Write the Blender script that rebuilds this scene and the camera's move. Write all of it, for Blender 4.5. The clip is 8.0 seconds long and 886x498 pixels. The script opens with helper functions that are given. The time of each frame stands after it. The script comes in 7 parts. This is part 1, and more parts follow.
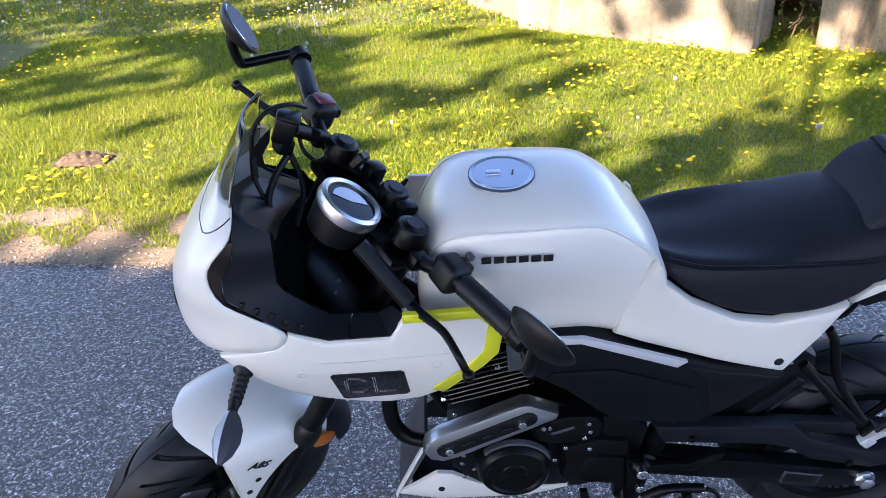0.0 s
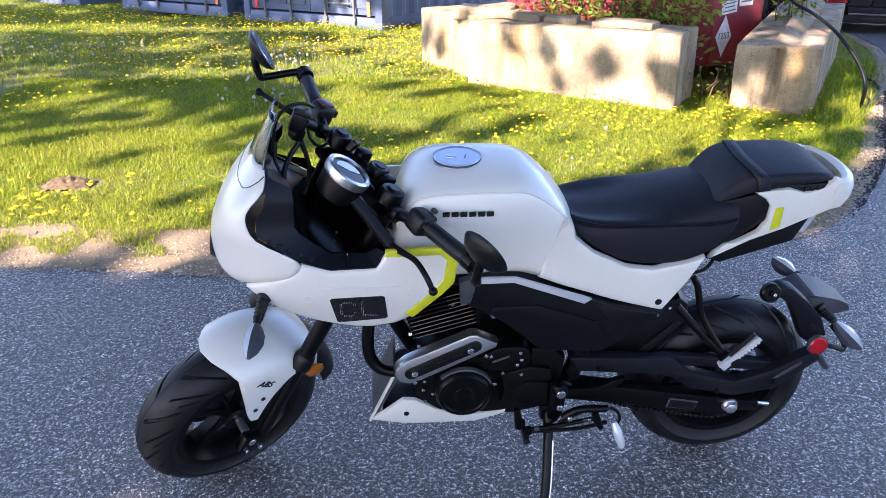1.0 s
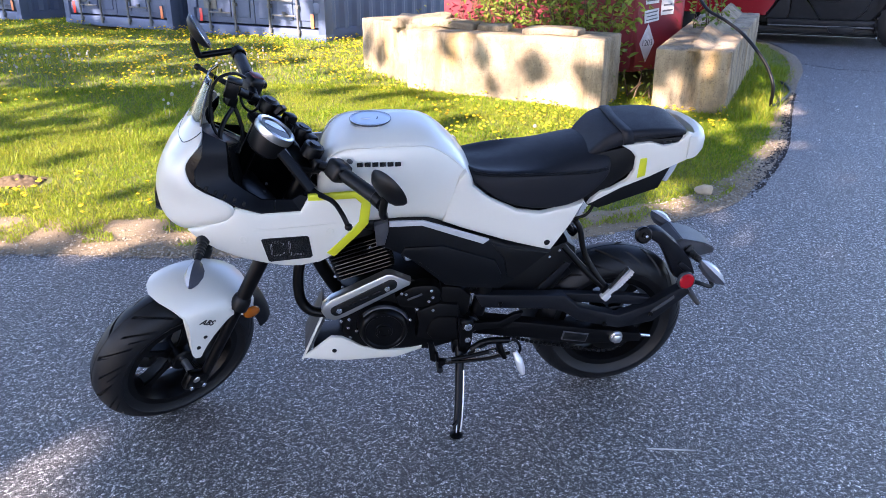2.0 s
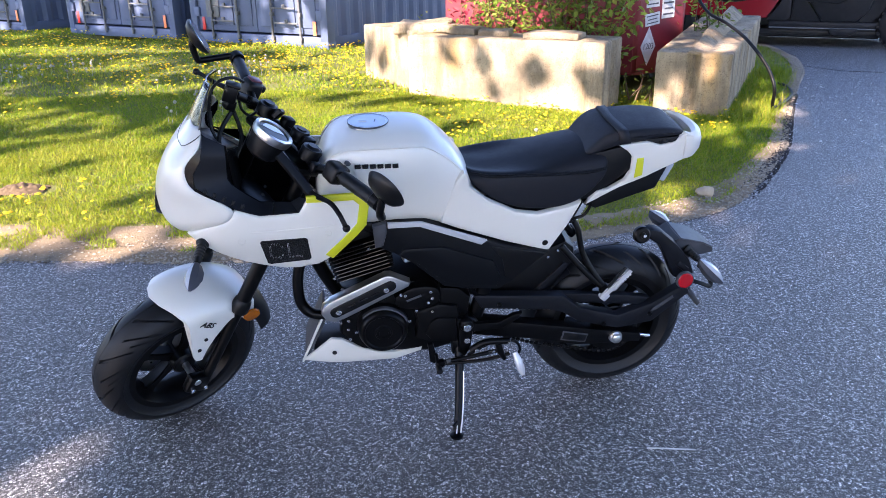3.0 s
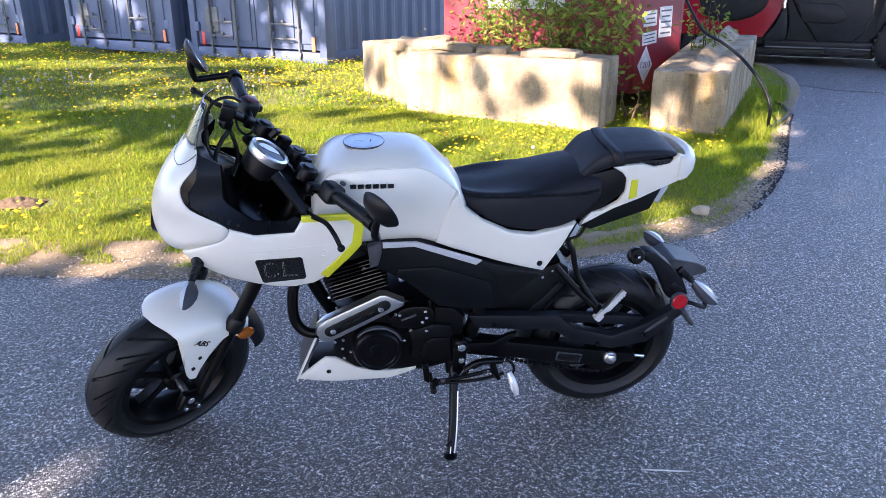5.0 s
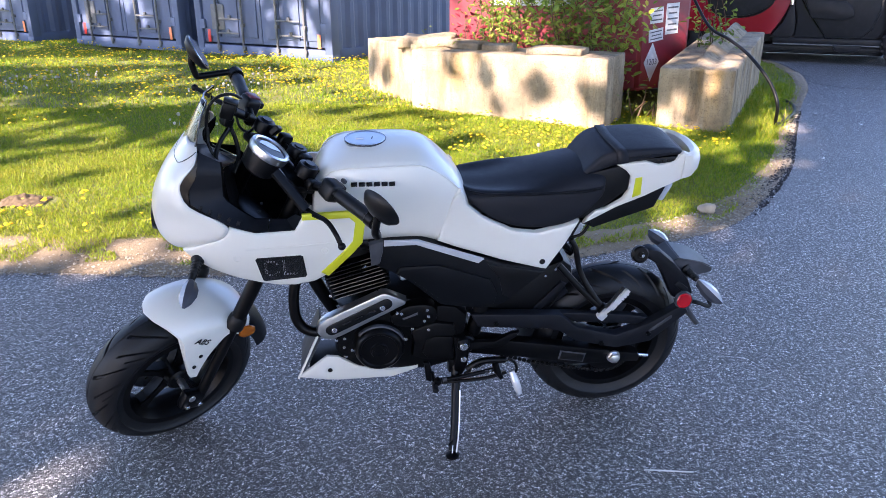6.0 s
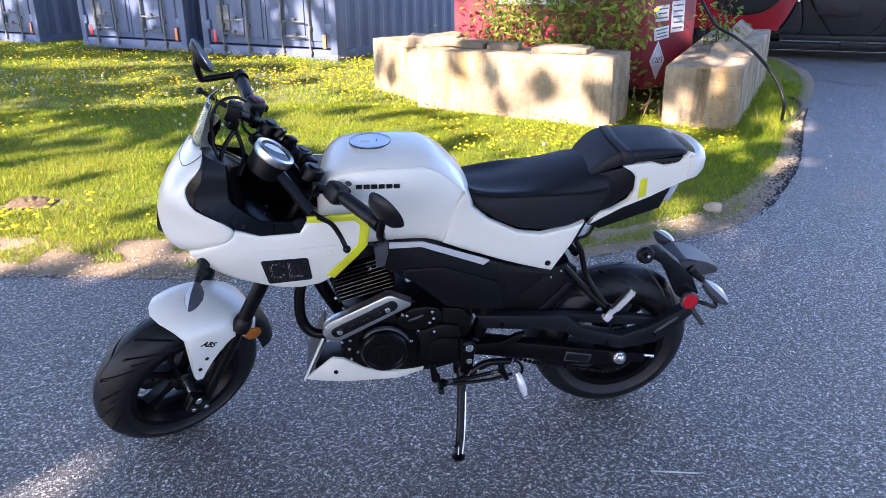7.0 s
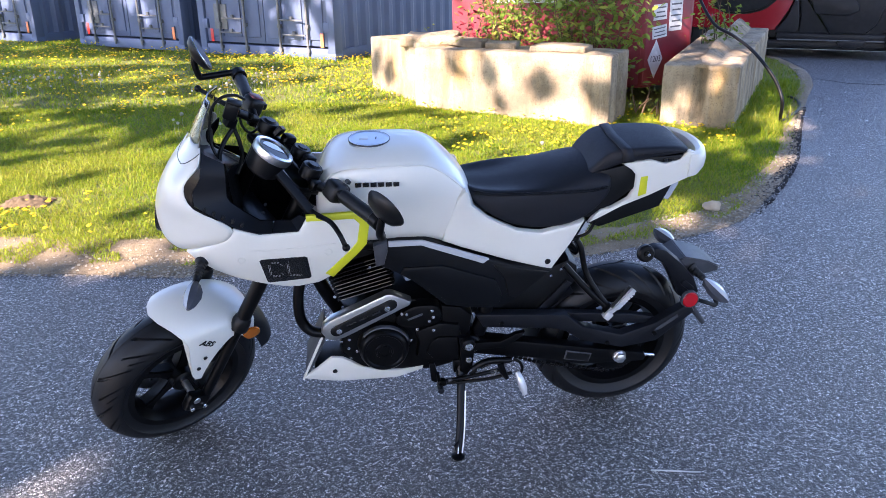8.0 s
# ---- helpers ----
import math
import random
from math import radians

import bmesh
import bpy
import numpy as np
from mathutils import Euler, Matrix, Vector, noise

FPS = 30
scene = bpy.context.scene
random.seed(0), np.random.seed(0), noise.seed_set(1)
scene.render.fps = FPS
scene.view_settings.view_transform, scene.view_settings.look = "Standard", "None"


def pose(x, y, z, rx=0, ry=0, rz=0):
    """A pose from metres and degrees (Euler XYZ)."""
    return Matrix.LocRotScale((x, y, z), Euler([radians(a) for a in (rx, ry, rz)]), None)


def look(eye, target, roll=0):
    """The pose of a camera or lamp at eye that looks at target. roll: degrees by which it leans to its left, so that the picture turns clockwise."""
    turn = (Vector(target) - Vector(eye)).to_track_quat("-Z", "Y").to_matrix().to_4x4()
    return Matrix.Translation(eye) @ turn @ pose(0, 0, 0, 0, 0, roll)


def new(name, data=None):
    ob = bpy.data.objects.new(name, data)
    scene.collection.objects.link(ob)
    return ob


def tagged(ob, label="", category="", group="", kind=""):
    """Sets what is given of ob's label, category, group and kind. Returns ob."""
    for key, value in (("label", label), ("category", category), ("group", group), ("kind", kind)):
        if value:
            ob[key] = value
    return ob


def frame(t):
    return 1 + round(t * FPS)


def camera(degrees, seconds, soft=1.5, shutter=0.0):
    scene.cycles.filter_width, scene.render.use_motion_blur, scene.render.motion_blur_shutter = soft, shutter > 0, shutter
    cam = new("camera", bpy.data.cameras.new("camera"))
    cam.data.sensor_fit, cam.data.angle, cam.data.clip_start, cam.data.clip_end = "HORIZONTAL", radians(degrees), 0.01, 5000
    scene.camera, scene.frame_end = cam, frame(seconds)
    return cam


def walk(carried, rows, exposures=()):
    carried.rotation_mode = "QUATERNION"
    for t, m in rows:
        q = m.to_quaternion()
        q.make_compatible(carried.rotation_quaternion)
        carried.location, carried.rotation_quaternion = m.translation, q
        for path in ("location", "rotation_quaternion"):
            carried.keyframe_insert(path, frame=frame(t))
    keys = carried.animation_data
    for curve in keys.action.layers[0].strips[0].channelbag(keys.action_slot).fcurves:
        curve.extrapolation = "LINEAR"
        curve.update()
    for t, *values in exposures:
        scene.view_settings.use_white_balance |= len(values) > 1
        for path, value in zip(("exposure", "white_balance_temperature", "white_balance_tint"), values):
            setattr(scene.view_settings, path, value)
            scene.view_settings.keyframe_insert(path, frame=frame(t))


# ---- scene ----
cam = camera(60.0, 8.0, soft=0.6)
PATH = [
    (0, (0.316, 0.055, 1.384), (0.158, 1.826, 0.469), -2.9),
    (0.5, (0.296, -0.223, 1.399), (0.162, 1.59, 0.565), -1.4),
    (1, (0.299, -0.445, 1.398), (0.279, 1.397, 0.619), -0.2),
    (1.5, (0.382, -0.678, 1.337), (0.466, 1.176, 0.591), 0.4),
    (1.7, (0.392, -0.741, 1.343), (0.487, 1.113, 0.601), 0.2),
    (2.8, (0.41, -0.807, 1.33), (0.5, 1.055, 0.606), -0.6),
    (3, (0.414, -0.797, 1.331), (0.501, 1.066, 0.609), -0.7),
    (3.5, (0.423, -0.799, 1.339), (0.508, 1.069, 0.63), -0.7),
    (4, (0.427, -0.798, 1.341), (0.516, 1.076, 0.646), -0.7),
    (4.5, (0.423, -0.8, 1.345), (0.519, 1.076, 0.657), -0.5),
    (4.7, (0.421, -0.799, 1.348), (0.519, 1.077, 0.661), -0.3),
    (5.8, (0.428, -0.786, 1.342), (0.514, 1.089, 0.651), -0.2),
    (6, (0.434, -0.782, 1.343), (0.512, 1.093, 0.65), -0.3),
    (6.5, (0.435, -0.779, 1.346), (0.502, 1.095, 0.651), -0.5),
    (7, (0.437, -0.779, 1.351), (0.499, 1.095, 0.655), -0.7),
    (7.5, (0.434, -0.771, 1.343), (0.495, 1.103, 0.646), -0.8),
    (8, (0.432, -0.771, 1.346), (0.5, 1.102, 0.648), -0.7),
]
walk(cam, [(t, look(eye, target, roll)) for t, eye, target, roll in PATH], exposures=[(0, 2.45, 6050, 28), (8, 2.45, 6050, 28)])

# ---- light: a low warm sun behind the camera and to its left, clear sky ----
SUN = Vector((-0.52, -0.62, 0.52)).normalized()
world = bpy.data.worlds.new("world")
scene.world = world
world.use_nodes = True
_n, _l = world.node_tree.nodes, world.node_tree.links
_sky = _n.new("ShaderNodeTexSky")
_sky.sky_type, _sky.sun_disc = "NISHITA", False
_sky.sun_elevation = math.asin(SUN.z)
_sky.dust_density, _sky.ozone_density = 0.5, 2.0
_sky.sun_rotation = math.atan2(SUN.x, SUN.y)
_l.new(_sky.outputs[0], _n["Background"].inputs[0])
_n["Background"].inputs[1].default_value = 0.11
sun = new("sun", bpy.data.lights.new("sun", "SUN"))
sun.data.energy, sun.data.angle, sun.data.color = 5.0, radians(0.53), (1.0, 0.86, 0.66)
sun.matrix_world = look(SUN * 30, (0, 0, 0))

# ---- materials ----
class Mat:
    """A small builder for node materials."""

    def __init__(self, name, color=(0.5, 0.5, 0.5), rough=0.5, metal=0.0, coat=0.0, spec=0.5):
        self.m = bpy.data.materials.new(name)
        self.m.use_nodes = True
        self.n, self.l = self.m.node_tree.nodes, self.m.node_tree.links
        self.b = self.n["Principled BSDF"]
        self.b.inputs["Base Color"].default_value = (*color, 1)
        self.b.inputs["Roughness"].default_value = rough
        self.b.inputs["Metallic"].default_value = metal
        self.b.inputs["Coat Weight"].default_value = coat
        self.b.inputs["Coat Roughness"].default_value = 0.04
        self.b.inputs["Specular IOR Level"].default_value = spec
        self.co = self.n.new("ShaderNodeTexCoord").outputs["Object"]
        self.bumped = None

    def noise(self, scale, detail=4, rough=0.55, stretch=None, lo=0.0, hi=1.0):
        v = self.co
        if stretch:
            mp = self.n.new("ShaderNodeMapping")
            mp.inputs["Scale"].default_value = stretch
            self.l.new(v, mp.inputs[0])
            v = mp.outputs[0]
        t = self.n.new("ShaderNodeTexNoise")
        t.inputs["Scale"].default_value, t.inputs["Detail"].default_value, t.inputs["Roughness"].default_value = scale, detail, rough
        self.l.new(v, t.inputs["Vector"])
        return self.ramp(t.outputs["Fac"], lo, hi)

    def cells(self, scale, feature="F1", out="Distance", lo=0.0, hi=1.0):
        t = self.n.new("ShaderNodeTexVoronoi")
        t.feature = feature
        t.inputs["Scale"].default_value = scale
        self.l.new(self.co, t.inputs["Vector"])
        return t.outputs[out] if out == "Color" else self.ramp(t.outputs[out], lo, hi)

    def ramp(self, x, lo, hi):
        r = self.n.new("ShaderNodeMapRange")
        r.inputs["From Min"].default_value, r.inputs["From Max"].default_value = lo, hi
        self.l.new(x, r.inputs["Value"])
        return r.outputs[0]

    def rand(self):
        return self.n.new("ShaderNodeNewGeometry").outputs["Random Per Island"]

    def mix(self, fac, a, b, mode="MIX"):
        m = self.n.new("ShaderNodeMix")
        m.data_type, m.blend_type = "RGBA", mode
        for k, v in ((0, fac), (6, a), (7, b)):
            if isinstance(v, (int, float)):
                m.inputs[k].default_value = v
            elif isinstance(v, tuple):
                m.inputs[k].default_value = (*v, 1)
            else:
                self.l.new(v, m.inputs[k])
        return m.outputs[2]

    def color(self, x):
        self.l.new(x, self.b.inputs["Base Color"])
        return self

    def rough(self, x, lo, hi):
        r = self.n.new("ShaderNodeMapRange")
        r.inputs["To Min"].default_value, r.inputs["To Max"].default_value = lo, hi
        self.l.new(x, r.inputs["Value"])
        self.l.new(r.outputs[0], self.b.inputs["Roughness"])
        return self

    def bump(self, x, strength=0.3, dist=0.002):
        b = self.n.new("ShaderNodeBump")
        b.inputs["Strength"].default_value, b.inputs["Distance"].default_value = strength, dist
        self.l.new(x, b.inputs["Height"])
        if self.bumped:
            self.l.new(self.bumped, b.inputs["Normal"])
        self.bumped = b.outputs[0]
        self.l.new(self.bumped, self.b.inputs["Normal"])
        return self


def paint(name, color, rough=0.25, coat=0.6, flake=0.04):
    m = Mat(name, color, rough, 0.0, coat)
    dark = tuple(c * (1 - flake * 2) for c in color)
    m.color(m.mix(m.noise(9, 3), color, dark)).rough(m.noise(30, 3), rough * 0.85, rough * 1.25)
    m.bump(m.noise(900, 2), 0.04, 0.0005)
    return m.m


def plastic(name, color, rough=0.55, grain=700, depth=0.15):
    m = Mat(name, color, rough, spec=0.15)
    worn = tuple(min(1, c * 1.5 + 0.0006) for c in color)
    m.color(m.mix(m.noise(14, 5, lo=0.45, hi=0.8), color, worn)).rough(m.noise(22, 4), rough * 0.8, rough * 1.2)
    m.bump(m.noise(grain, 2), depth, 0.0006)
    return m.m


def metal(name, color, rough=0.3):
    m = Mat(name, color, rough, 1.0)
    m.rough(m.noise(60, 4), rough * 0.7, rough * 1.4)
    m.bump(m.noise(500, 2), 0.06, 0.0004)
    return m.m


def glassy(name, color, rough=0.05, trans=1.0):
    m = Mat(name, color, rough)
    m.b.inputs["Transmission Weight"].default_value = trans
    return m.m


M_WHITE = paint("pearl_white_paint", (0.60, 0.588, 0.535), 0.34, 0.35, 0.01)
M_WHITE.node_tree.nodes["Principled BSDF"].inputs["Metallic"].default_value = 0.05
M_LIME = paint("lime_yellow_paint", (0.50, 0.51, 0.008), 0.35, 0.3)
M_BLACK = plastic("black_plastic", (0.0020, 0.0022, 0.0028), 0.44)
M_BLACK.node_tree.nodes["Principled BSDF"].inputs["Specular IOR Level"].default_value = 0.26
M_PANEL = plastic("dark_navy_grey_plastic", (0.0050, 0.0057, 0.0080), 0.46, 900, 0.1)
M_PANEL.node_tree.nodes["Principled BSDF"].inputs["Specular IOR Level"].default_value = 0.2
M_COVER = plastic("blue_black_moulded_plastic", (0.0026, 0.0032, 0.0044), 0.42, 900, 0.1)
# Near-black that puts the cockpit's inner shade into the colour.
M_SHADE = plastic("shade_black_inner_plastic", (0.0012, 0.0012, 0.0014), 0.8)
M_SHADE.node_tree.nodes["Principled BSDF"].inputs["Specular IOR Level"].default_value = 0.03
M_SATIN = plastic("satin_black_metal", (0.0018, 0.0018, 0.0022), 0.33, 300, 0.06)
M_ENGINE = plastic("black_engine_casting", (0.0018, 0.0018, 0.0021), 0.38, 160, 0.25)
M_GLOSS = paint("gloss_black", (0.004, 0.004, 0.0045), 0.14, 0.3)
M_SMOKE = plastic("smoked_lens", (0.0022, 0.0022, 0.0026), 0.16, 300, 0.02)
M_GREY = plastic("grey_satin_plastic", (0.045, 0.047, 0.053), 0.42)
M_ALU = metal("brushed_aluminium", (0.62, 0.62, 0.63), 0.3)
M_SHIELD = metal("brushed_heat_shield", (0.60, 0.60, 0.59), 0.3)
M_ALLOY = metal("bright_alloy", (0.64, 0.64, 0.65), 0.36)
M_ALLOY.node_tree.nodes["Principled BSDF"].inputs["Metallic"].default_value = 0.5
M_FIN = plastic("bare_fin_edge", (0.13, 0.12, 0.10), 0.5, 300, 0.1)
M_CHROME = metal("chrome", (0.75, 0.76, 0.78), 0.12)
M_SILVER = paint("silver_paint", (0.40, 0.41, 0.43), 0.3, 0.3)
M_CAP = metal("satin_steel", (0.50, 0.53, 0.58), 0.34)
M_RED = paint("red_lens", (0.40, 0.002, 0.008), 0.2, 0.2, 0.1)
M_REDSW = paint("red_switch_plastic", (0.09, 0.006, 0.012), 0.4, 0.2)
M_AMBER = glassy("amber_lens", (0.42, 0.11, 0.006), 0.1, 0.3)
M_SCREEN = glassy("smoked_acrylic", (0.60, 0.60, 0.50), 0.04, 1.0)
M_SCREEN.node_tree.nodes["Principled BSDF"].inputs["IOR"].default_value = 1.12
M_DIAL = plastic("dial_glass", (0.006, 0.0065, 0.008), 0.12, 300, 0.01)
M_LENS = paint("milky_clear_lens", (0.36, 0.39, 0.44), 0.2, 0.4)
M_DISPLAY = paint("pale_lcd_glass", (0.30, 0.32, 0.37), 0.15, 0.8)
M_MIRROR = metal("mirror_glass", (0.8, 0.8, 0.8), 0.02)
M_LED = Mat("led_dot", (0.3, 0.3, 0.3), 0.4)
M_LED.b.inputs["Emission Color"].default_value = (0.9, 0.92, 1.0, 1)
M_LED.b.inputs["Emission Strength"].default_value = 0.05
M_LED = M_LED.m


def rubber(name, color=(0.003, 0.003, 0.0034)):
    m = Mat(name, color, 0.5, spec=0.28)
    dusty = (0.0060, 0.0060, 0.0066)
    m.color(m.mix(m.noise(16, 6, lo=0.45, hi=0.9), color, dusty)).rough(m.noise(25, 4), 0.36, 0.6)
    m.bump(m.noise(420, 3), 0.25, 0.0008)
    return m.m


M_RUBBER = rubber("tyre_rubber", (0.0042, 0.0045, 0.0058))
M_HOSE = rubber("hose_rubber", (0.003, 0.003, 0.0033))


def leather():
    m = Mat("black_seat_vinyl", (0.016, 0.016, 0.018), 0.55, spec=0.2)
    m.color(m.mix(m.noise(7, 4), (0.0062, 0.0072, 0.0105), (0.0092, 0.0105, 0.0150))).rough(m.noise(18, 4), 0.48, 0.66)
    m.bump(m.cells(520), 0.35, 0.0008).bump(m.noise(26, 3), 0.25, 0.003)
    return m.m


M_SEAT = leather()


def asphalt(name="asphalt", stones=150, tone=2.05):
    """Rolled asphalt: grey chippings of mixed tone in black binder, with pits between them."""
    m = Mat(name, (0.09, 0.09, 0.092), 0.8, spec=0.78)
    sp = m.n.new("ShaderNodeSeparateColor")
    m.l.new(m.cells(stones, out="Color"), sp.inputs[0])
    fine = m.n.new("ShaderNodeSeparateColor")
    m.l.new(m.cells(stones * 2.3, out="Color"), fine.inputs[0])
    k = lambda v: (v * tone, v * tone * 0.975, v * tone * 0.965)
    grey = m.mix(m.ramp(sp.outputs[1], 0.30, 1.0), k(0.055), k(0.55))
    grey = m.mix(m.ramp(sp.outputs[0], 0.36, 0.42), k(0.005), grey)
    grey = m.mix(m.ramp(fine.outputs[0], 0.70, 0.76), grey, m.mix(fine.outputs[1], k(0.008), k(0.42)))
    grey = m.mix(m.ramp(fine.outputs[2], 0.985, 0.99), grey, (0.85, 0.80, 0.76))
    grey = m.mix(m.cells(stones, "DISTANCE_TO_EDGE", lo=0.03, hi=0.15), k(0.006), grey)
    grey = m.mix(m.noise(stones * 0.5, 3, lo=0.49, hi=0.57), grey, m.mix(0.85, grey, k(0.008)))
    grey = m.mix(m.noise(1.1, 5, lo=0.4, hi=0.75), grey, m.mix(0.2, grey, (0.14, 0.12, 0.10)))
    grey = m.mix(m.noise(5, 6, lo=0.5, hi=0.85), grey, m.mix(0.3, grey, (0.03, 0.03, 0.032)))
    m.color(grey).rough(m.noise(stones * 0.5, 3), 0.34, 0.68)
    m.bump(m.cells(stones, "DISTANCE_TO_EDGE", lo=0, hi=0.3), 0.9, 0.004).bump(m.noise(stones * 0.5, 3), 0.8, 0.005).bump(m.noise(3, 4), 0.3, 0.01)
    return m.m


def concrete():
    m = Mat("weathered_concrete", (0.4, 0.32, 0.2), 0.92, spec=0.2)
    c = m.mix(m.noise(3.0, 6, lo=0.35, hi=0.7), (0.46, 0.375, 0.255), (0.34, 0.265, 0.165))
    c = m.mix(m.noise(2.2, 6, 0.7, stretch=(2.3, 2.3, 0.45), lo=0.46, hi=0.66), c, m.mix(0.72, c, (0.10, 0.08, 0.055)))
    c = m.mix(m.noise(1.7, 5, 0.6, stretch=(2, 2, 0.4), lo=0.52, hi=0.70), c, m.mix(0.75, c, (0.44, 0.28, 0.11)))
    c = m.mix(m.noise(1.6, 6, 0.65, lo=0.47, hi=0.66), c, m.mix(0.8, c, (0.15, 0.12, 0.085)))
    c = m.mix(m.noise(90, 5, 0.75, lo=0.54, hi=0.64), c, m.mix(0.75, c, (0.10, 0.085, 0.06)))
    c = m.mix(m.noise(20, 6, 0.7, lo=0.55, hi=0.70), c, m.mix(0.6, c, (0.10, 0.08, 0.055)))
    m.color(c).bump(m.noise(60, 8, 0.8), 1.0, 0.012).bump(m.noise(11, 6, 0.7), 0.6, 0.02)
    return m.m


def soil():
    m = Mat("dry_soil", (0.25, 0.2, 0.15), 0.95)
    c = m.mix(m.noise(2.2, 6, lo=0.35, hi=0.7), (0.28, 0.205, 0.12), (0.155, 0.115, 0.068))
    c = m.mix(m.cells(110, lo=0.05, hi=0.40), (0.32, 0.25, 0.165), c)
    c = m.mix(m.noise(5.5, 6, 0.7, lo=0.56, hi=0.66), c, m.mix(0.7, c, (0.10, 0.075, 0.045)))
    m.color(c).bump(m.noise(40, 6, 0.7), 0.8, 0.012).bump(m.noise(8, 4), 0.5, 0.03)
    return m.m


def turf():
    m = Mat("turf", (0.1, 0.13, 0.03), 0.95)
    c = m.mix(m.noise(1.2, 6, lo=0.35, hi=0.7), (0.11, 0.13, 0.022), (0.17, 0.16, 0.04))
    c = m.mix(m.noise(30, 5, lo=0.5, hi=0.8), c, (0.05, 0.06, 0.018))
    m.color(c).bump(m.noise(45, 6, 0.7), 0.9, 0.02)
    return m.m


def leafy(name, a, b, c, rough=0.55, light=0.25):
    m = Mat(name, a, rough, spec=0.22)
    r = m.rand()
    col = m.mix(m.ramp(r, 0.2, 0.8), a, b)
    col = m.mix(m.ramp(r, 0.86, 0.9), col, c)
    m.color(m.mix(m.noise(0.8, 4, lo=0.4, hi=0.65), col, m.mix(0.35, col, c)))
    tr = m.n.new("ShaderNodeBsdfTranslucent")
    m.l.new(m.b.inputs["Base Color"].links[0].from_socket, tr.inputs[0])
    mx = m.n.new("ShaderNodeMixShader")
    mx.inputs[0].default_value = light
    m.l.new(m.b.outputs[0], mx.inputs[1])
    m.l.new(tr.outputs[0], mx.inputs[2])
    m.l.new(mx.outputs[0], m.n["Material Output"].inputs[0])
    return m.m


M_ASPHALT, M_CONCRETE, M_SOIL, M_TURF = asphalt(), concrete(), soil(), turf()
M_CRUMB = plastic("crumbled_asphalt", (0.035, 0.034, 0.035), 0.85, 120, 0.8)
M_OLDROAD = asphalt("old_asphalt", 130, 1.9)
M_GRASS = leafy("grass_blades", (0.112, 0.205, 0.006), (0.27, 0.335, 0.010), (0.36, 0.32, 0.045), 0.5, 0.4)
M_LEAF = leafy("shrub_leaves", (0.09, 0.16, 0.02), (0.19, 0.26, 0.03), (0.28, 0.30, 0.05), 0.45, 0.3)
M_REDLEAF = leafy("red_leaves", (0.16, 0.012, 0.025), (0.24, 0.03, 0.04), (0.10, 0.02, 0.03), 0.45, 0.3)
M_FLOWER = leafy("dandelion_petals", (0.75, 0.52, 0.01), (0.80, 0.62, 0.015), (0.7, 0.42, 0.01), 0.6, 0.2)
M_PUFF = leafy("seed_head_down", (0.40, 0.39, 0.33), (0.52, 0.50, 0.44), (0.30, 0.28, 0.20), 0.9, 0.5)
M_BARK = plastic("bark", (0.09, 0.06, 0.04), 0.9, 60, 0.8)


def gravel():
    m = Mat("gravel_stones", (0.3, 0.28, 0.25), 0.85)
    r = m.rand()
    c = m.mix(r, (0.15, 0.12, 0.085), (0.50, 0.43, 0.33))
    m.color(m.mix(m.noise(30, 4), c, m.mix(0.5, c, (0.12, 0.1, 0.08)))).bump(m.noise(120, 4), 0.4, 0.003)
    return m.m


M_GRAVEL = gravel()


def container_paint():
    m = Mat("blue_grey_container_paint", (0.10, 0.14, 0.22), 0.5)
    c = m.mix(m.noise(0.9, 5, lo=0.35, hi=0.7), (0.068, 0.094, 0.165), (0.10, 0.13, 0.21))
    c = m.mix(m.noise(9, 6, lo=0.68, hi=0.85), c, (0.14, 0.08, 0.05))
    m.color(c).rough(m.noise(5, 4), 0.4, 0.65).bump(m.noise(40, 3), 0.1, 0.002)
    return m.m


M_CONT = container_paint()
M_ROD = plastic("weathered_galvanised_rod", (0.11, 0.115, 0.115), 0.55, 200, 0.2)
M_TANKRED = paint("faded_red_paint", (0.20, 0.012, 0.022), 0.45, 0.15, 0.12)
M_UTVRED = paint("metallic_red_paint", (0.25, 0.006, 0.016), 0.24, 0.6, 0.05)
M_UTVBLACK = plastic("dark_grey_moulded_plastic", (0.015, 0.0155, 0.017), 0.42, 200, 0.2)
M_STICKER = plastic("white_vinyl_label", (0.50, 0.50, 0.50), 0.5, 300, 0.05)
M_INK = plastic("label_ink", (0.09, 0.09, 0.10), 0.6, 300, 0.05)
M_TAGRED = paint("red_reflective_tape", (0.6, 0.03, 0.02), 0.4, 0.1)
M_TAGORANGE = paint("orange_tape", (0.75, 0.22, 0.08), 0.5, 0.1)
M_PAPER = plastic("faded_document_plate", (0.13, 0.135, 0.135), 0.6, 200, 0.1)

M_STONE = plastic("pale_tan_stone", (0.36, 0.29, 0.21), 0.85, 90, 0.8)
M_DIRT = plastic("bare_brown_soil", (0.10, 0.072, 0.046), 0.95, 40, 0.8)

# ---- mesh helpers ----
def merge(dst, src, m=None):
    if m is not None:
        src.transform(m)
    me = bpy.data.meshes.new("tmp")
    src.to_mesh(me)
    src.free()
    dst.from_mesh(me)
    bpy.data.meshes.remove(me)
    return dst


def finish(bm, sharp=38):
    bmesh.ops.recalc_face_normals(bm, faces=bm.faces)
    me = bpy.data.meshes.new("mesh")
    bm.to_mesh(me)
    bm.free()
    me.shade_smooth()
    me.set_sharp_from_angle(angle=radians(sharp))
    return me


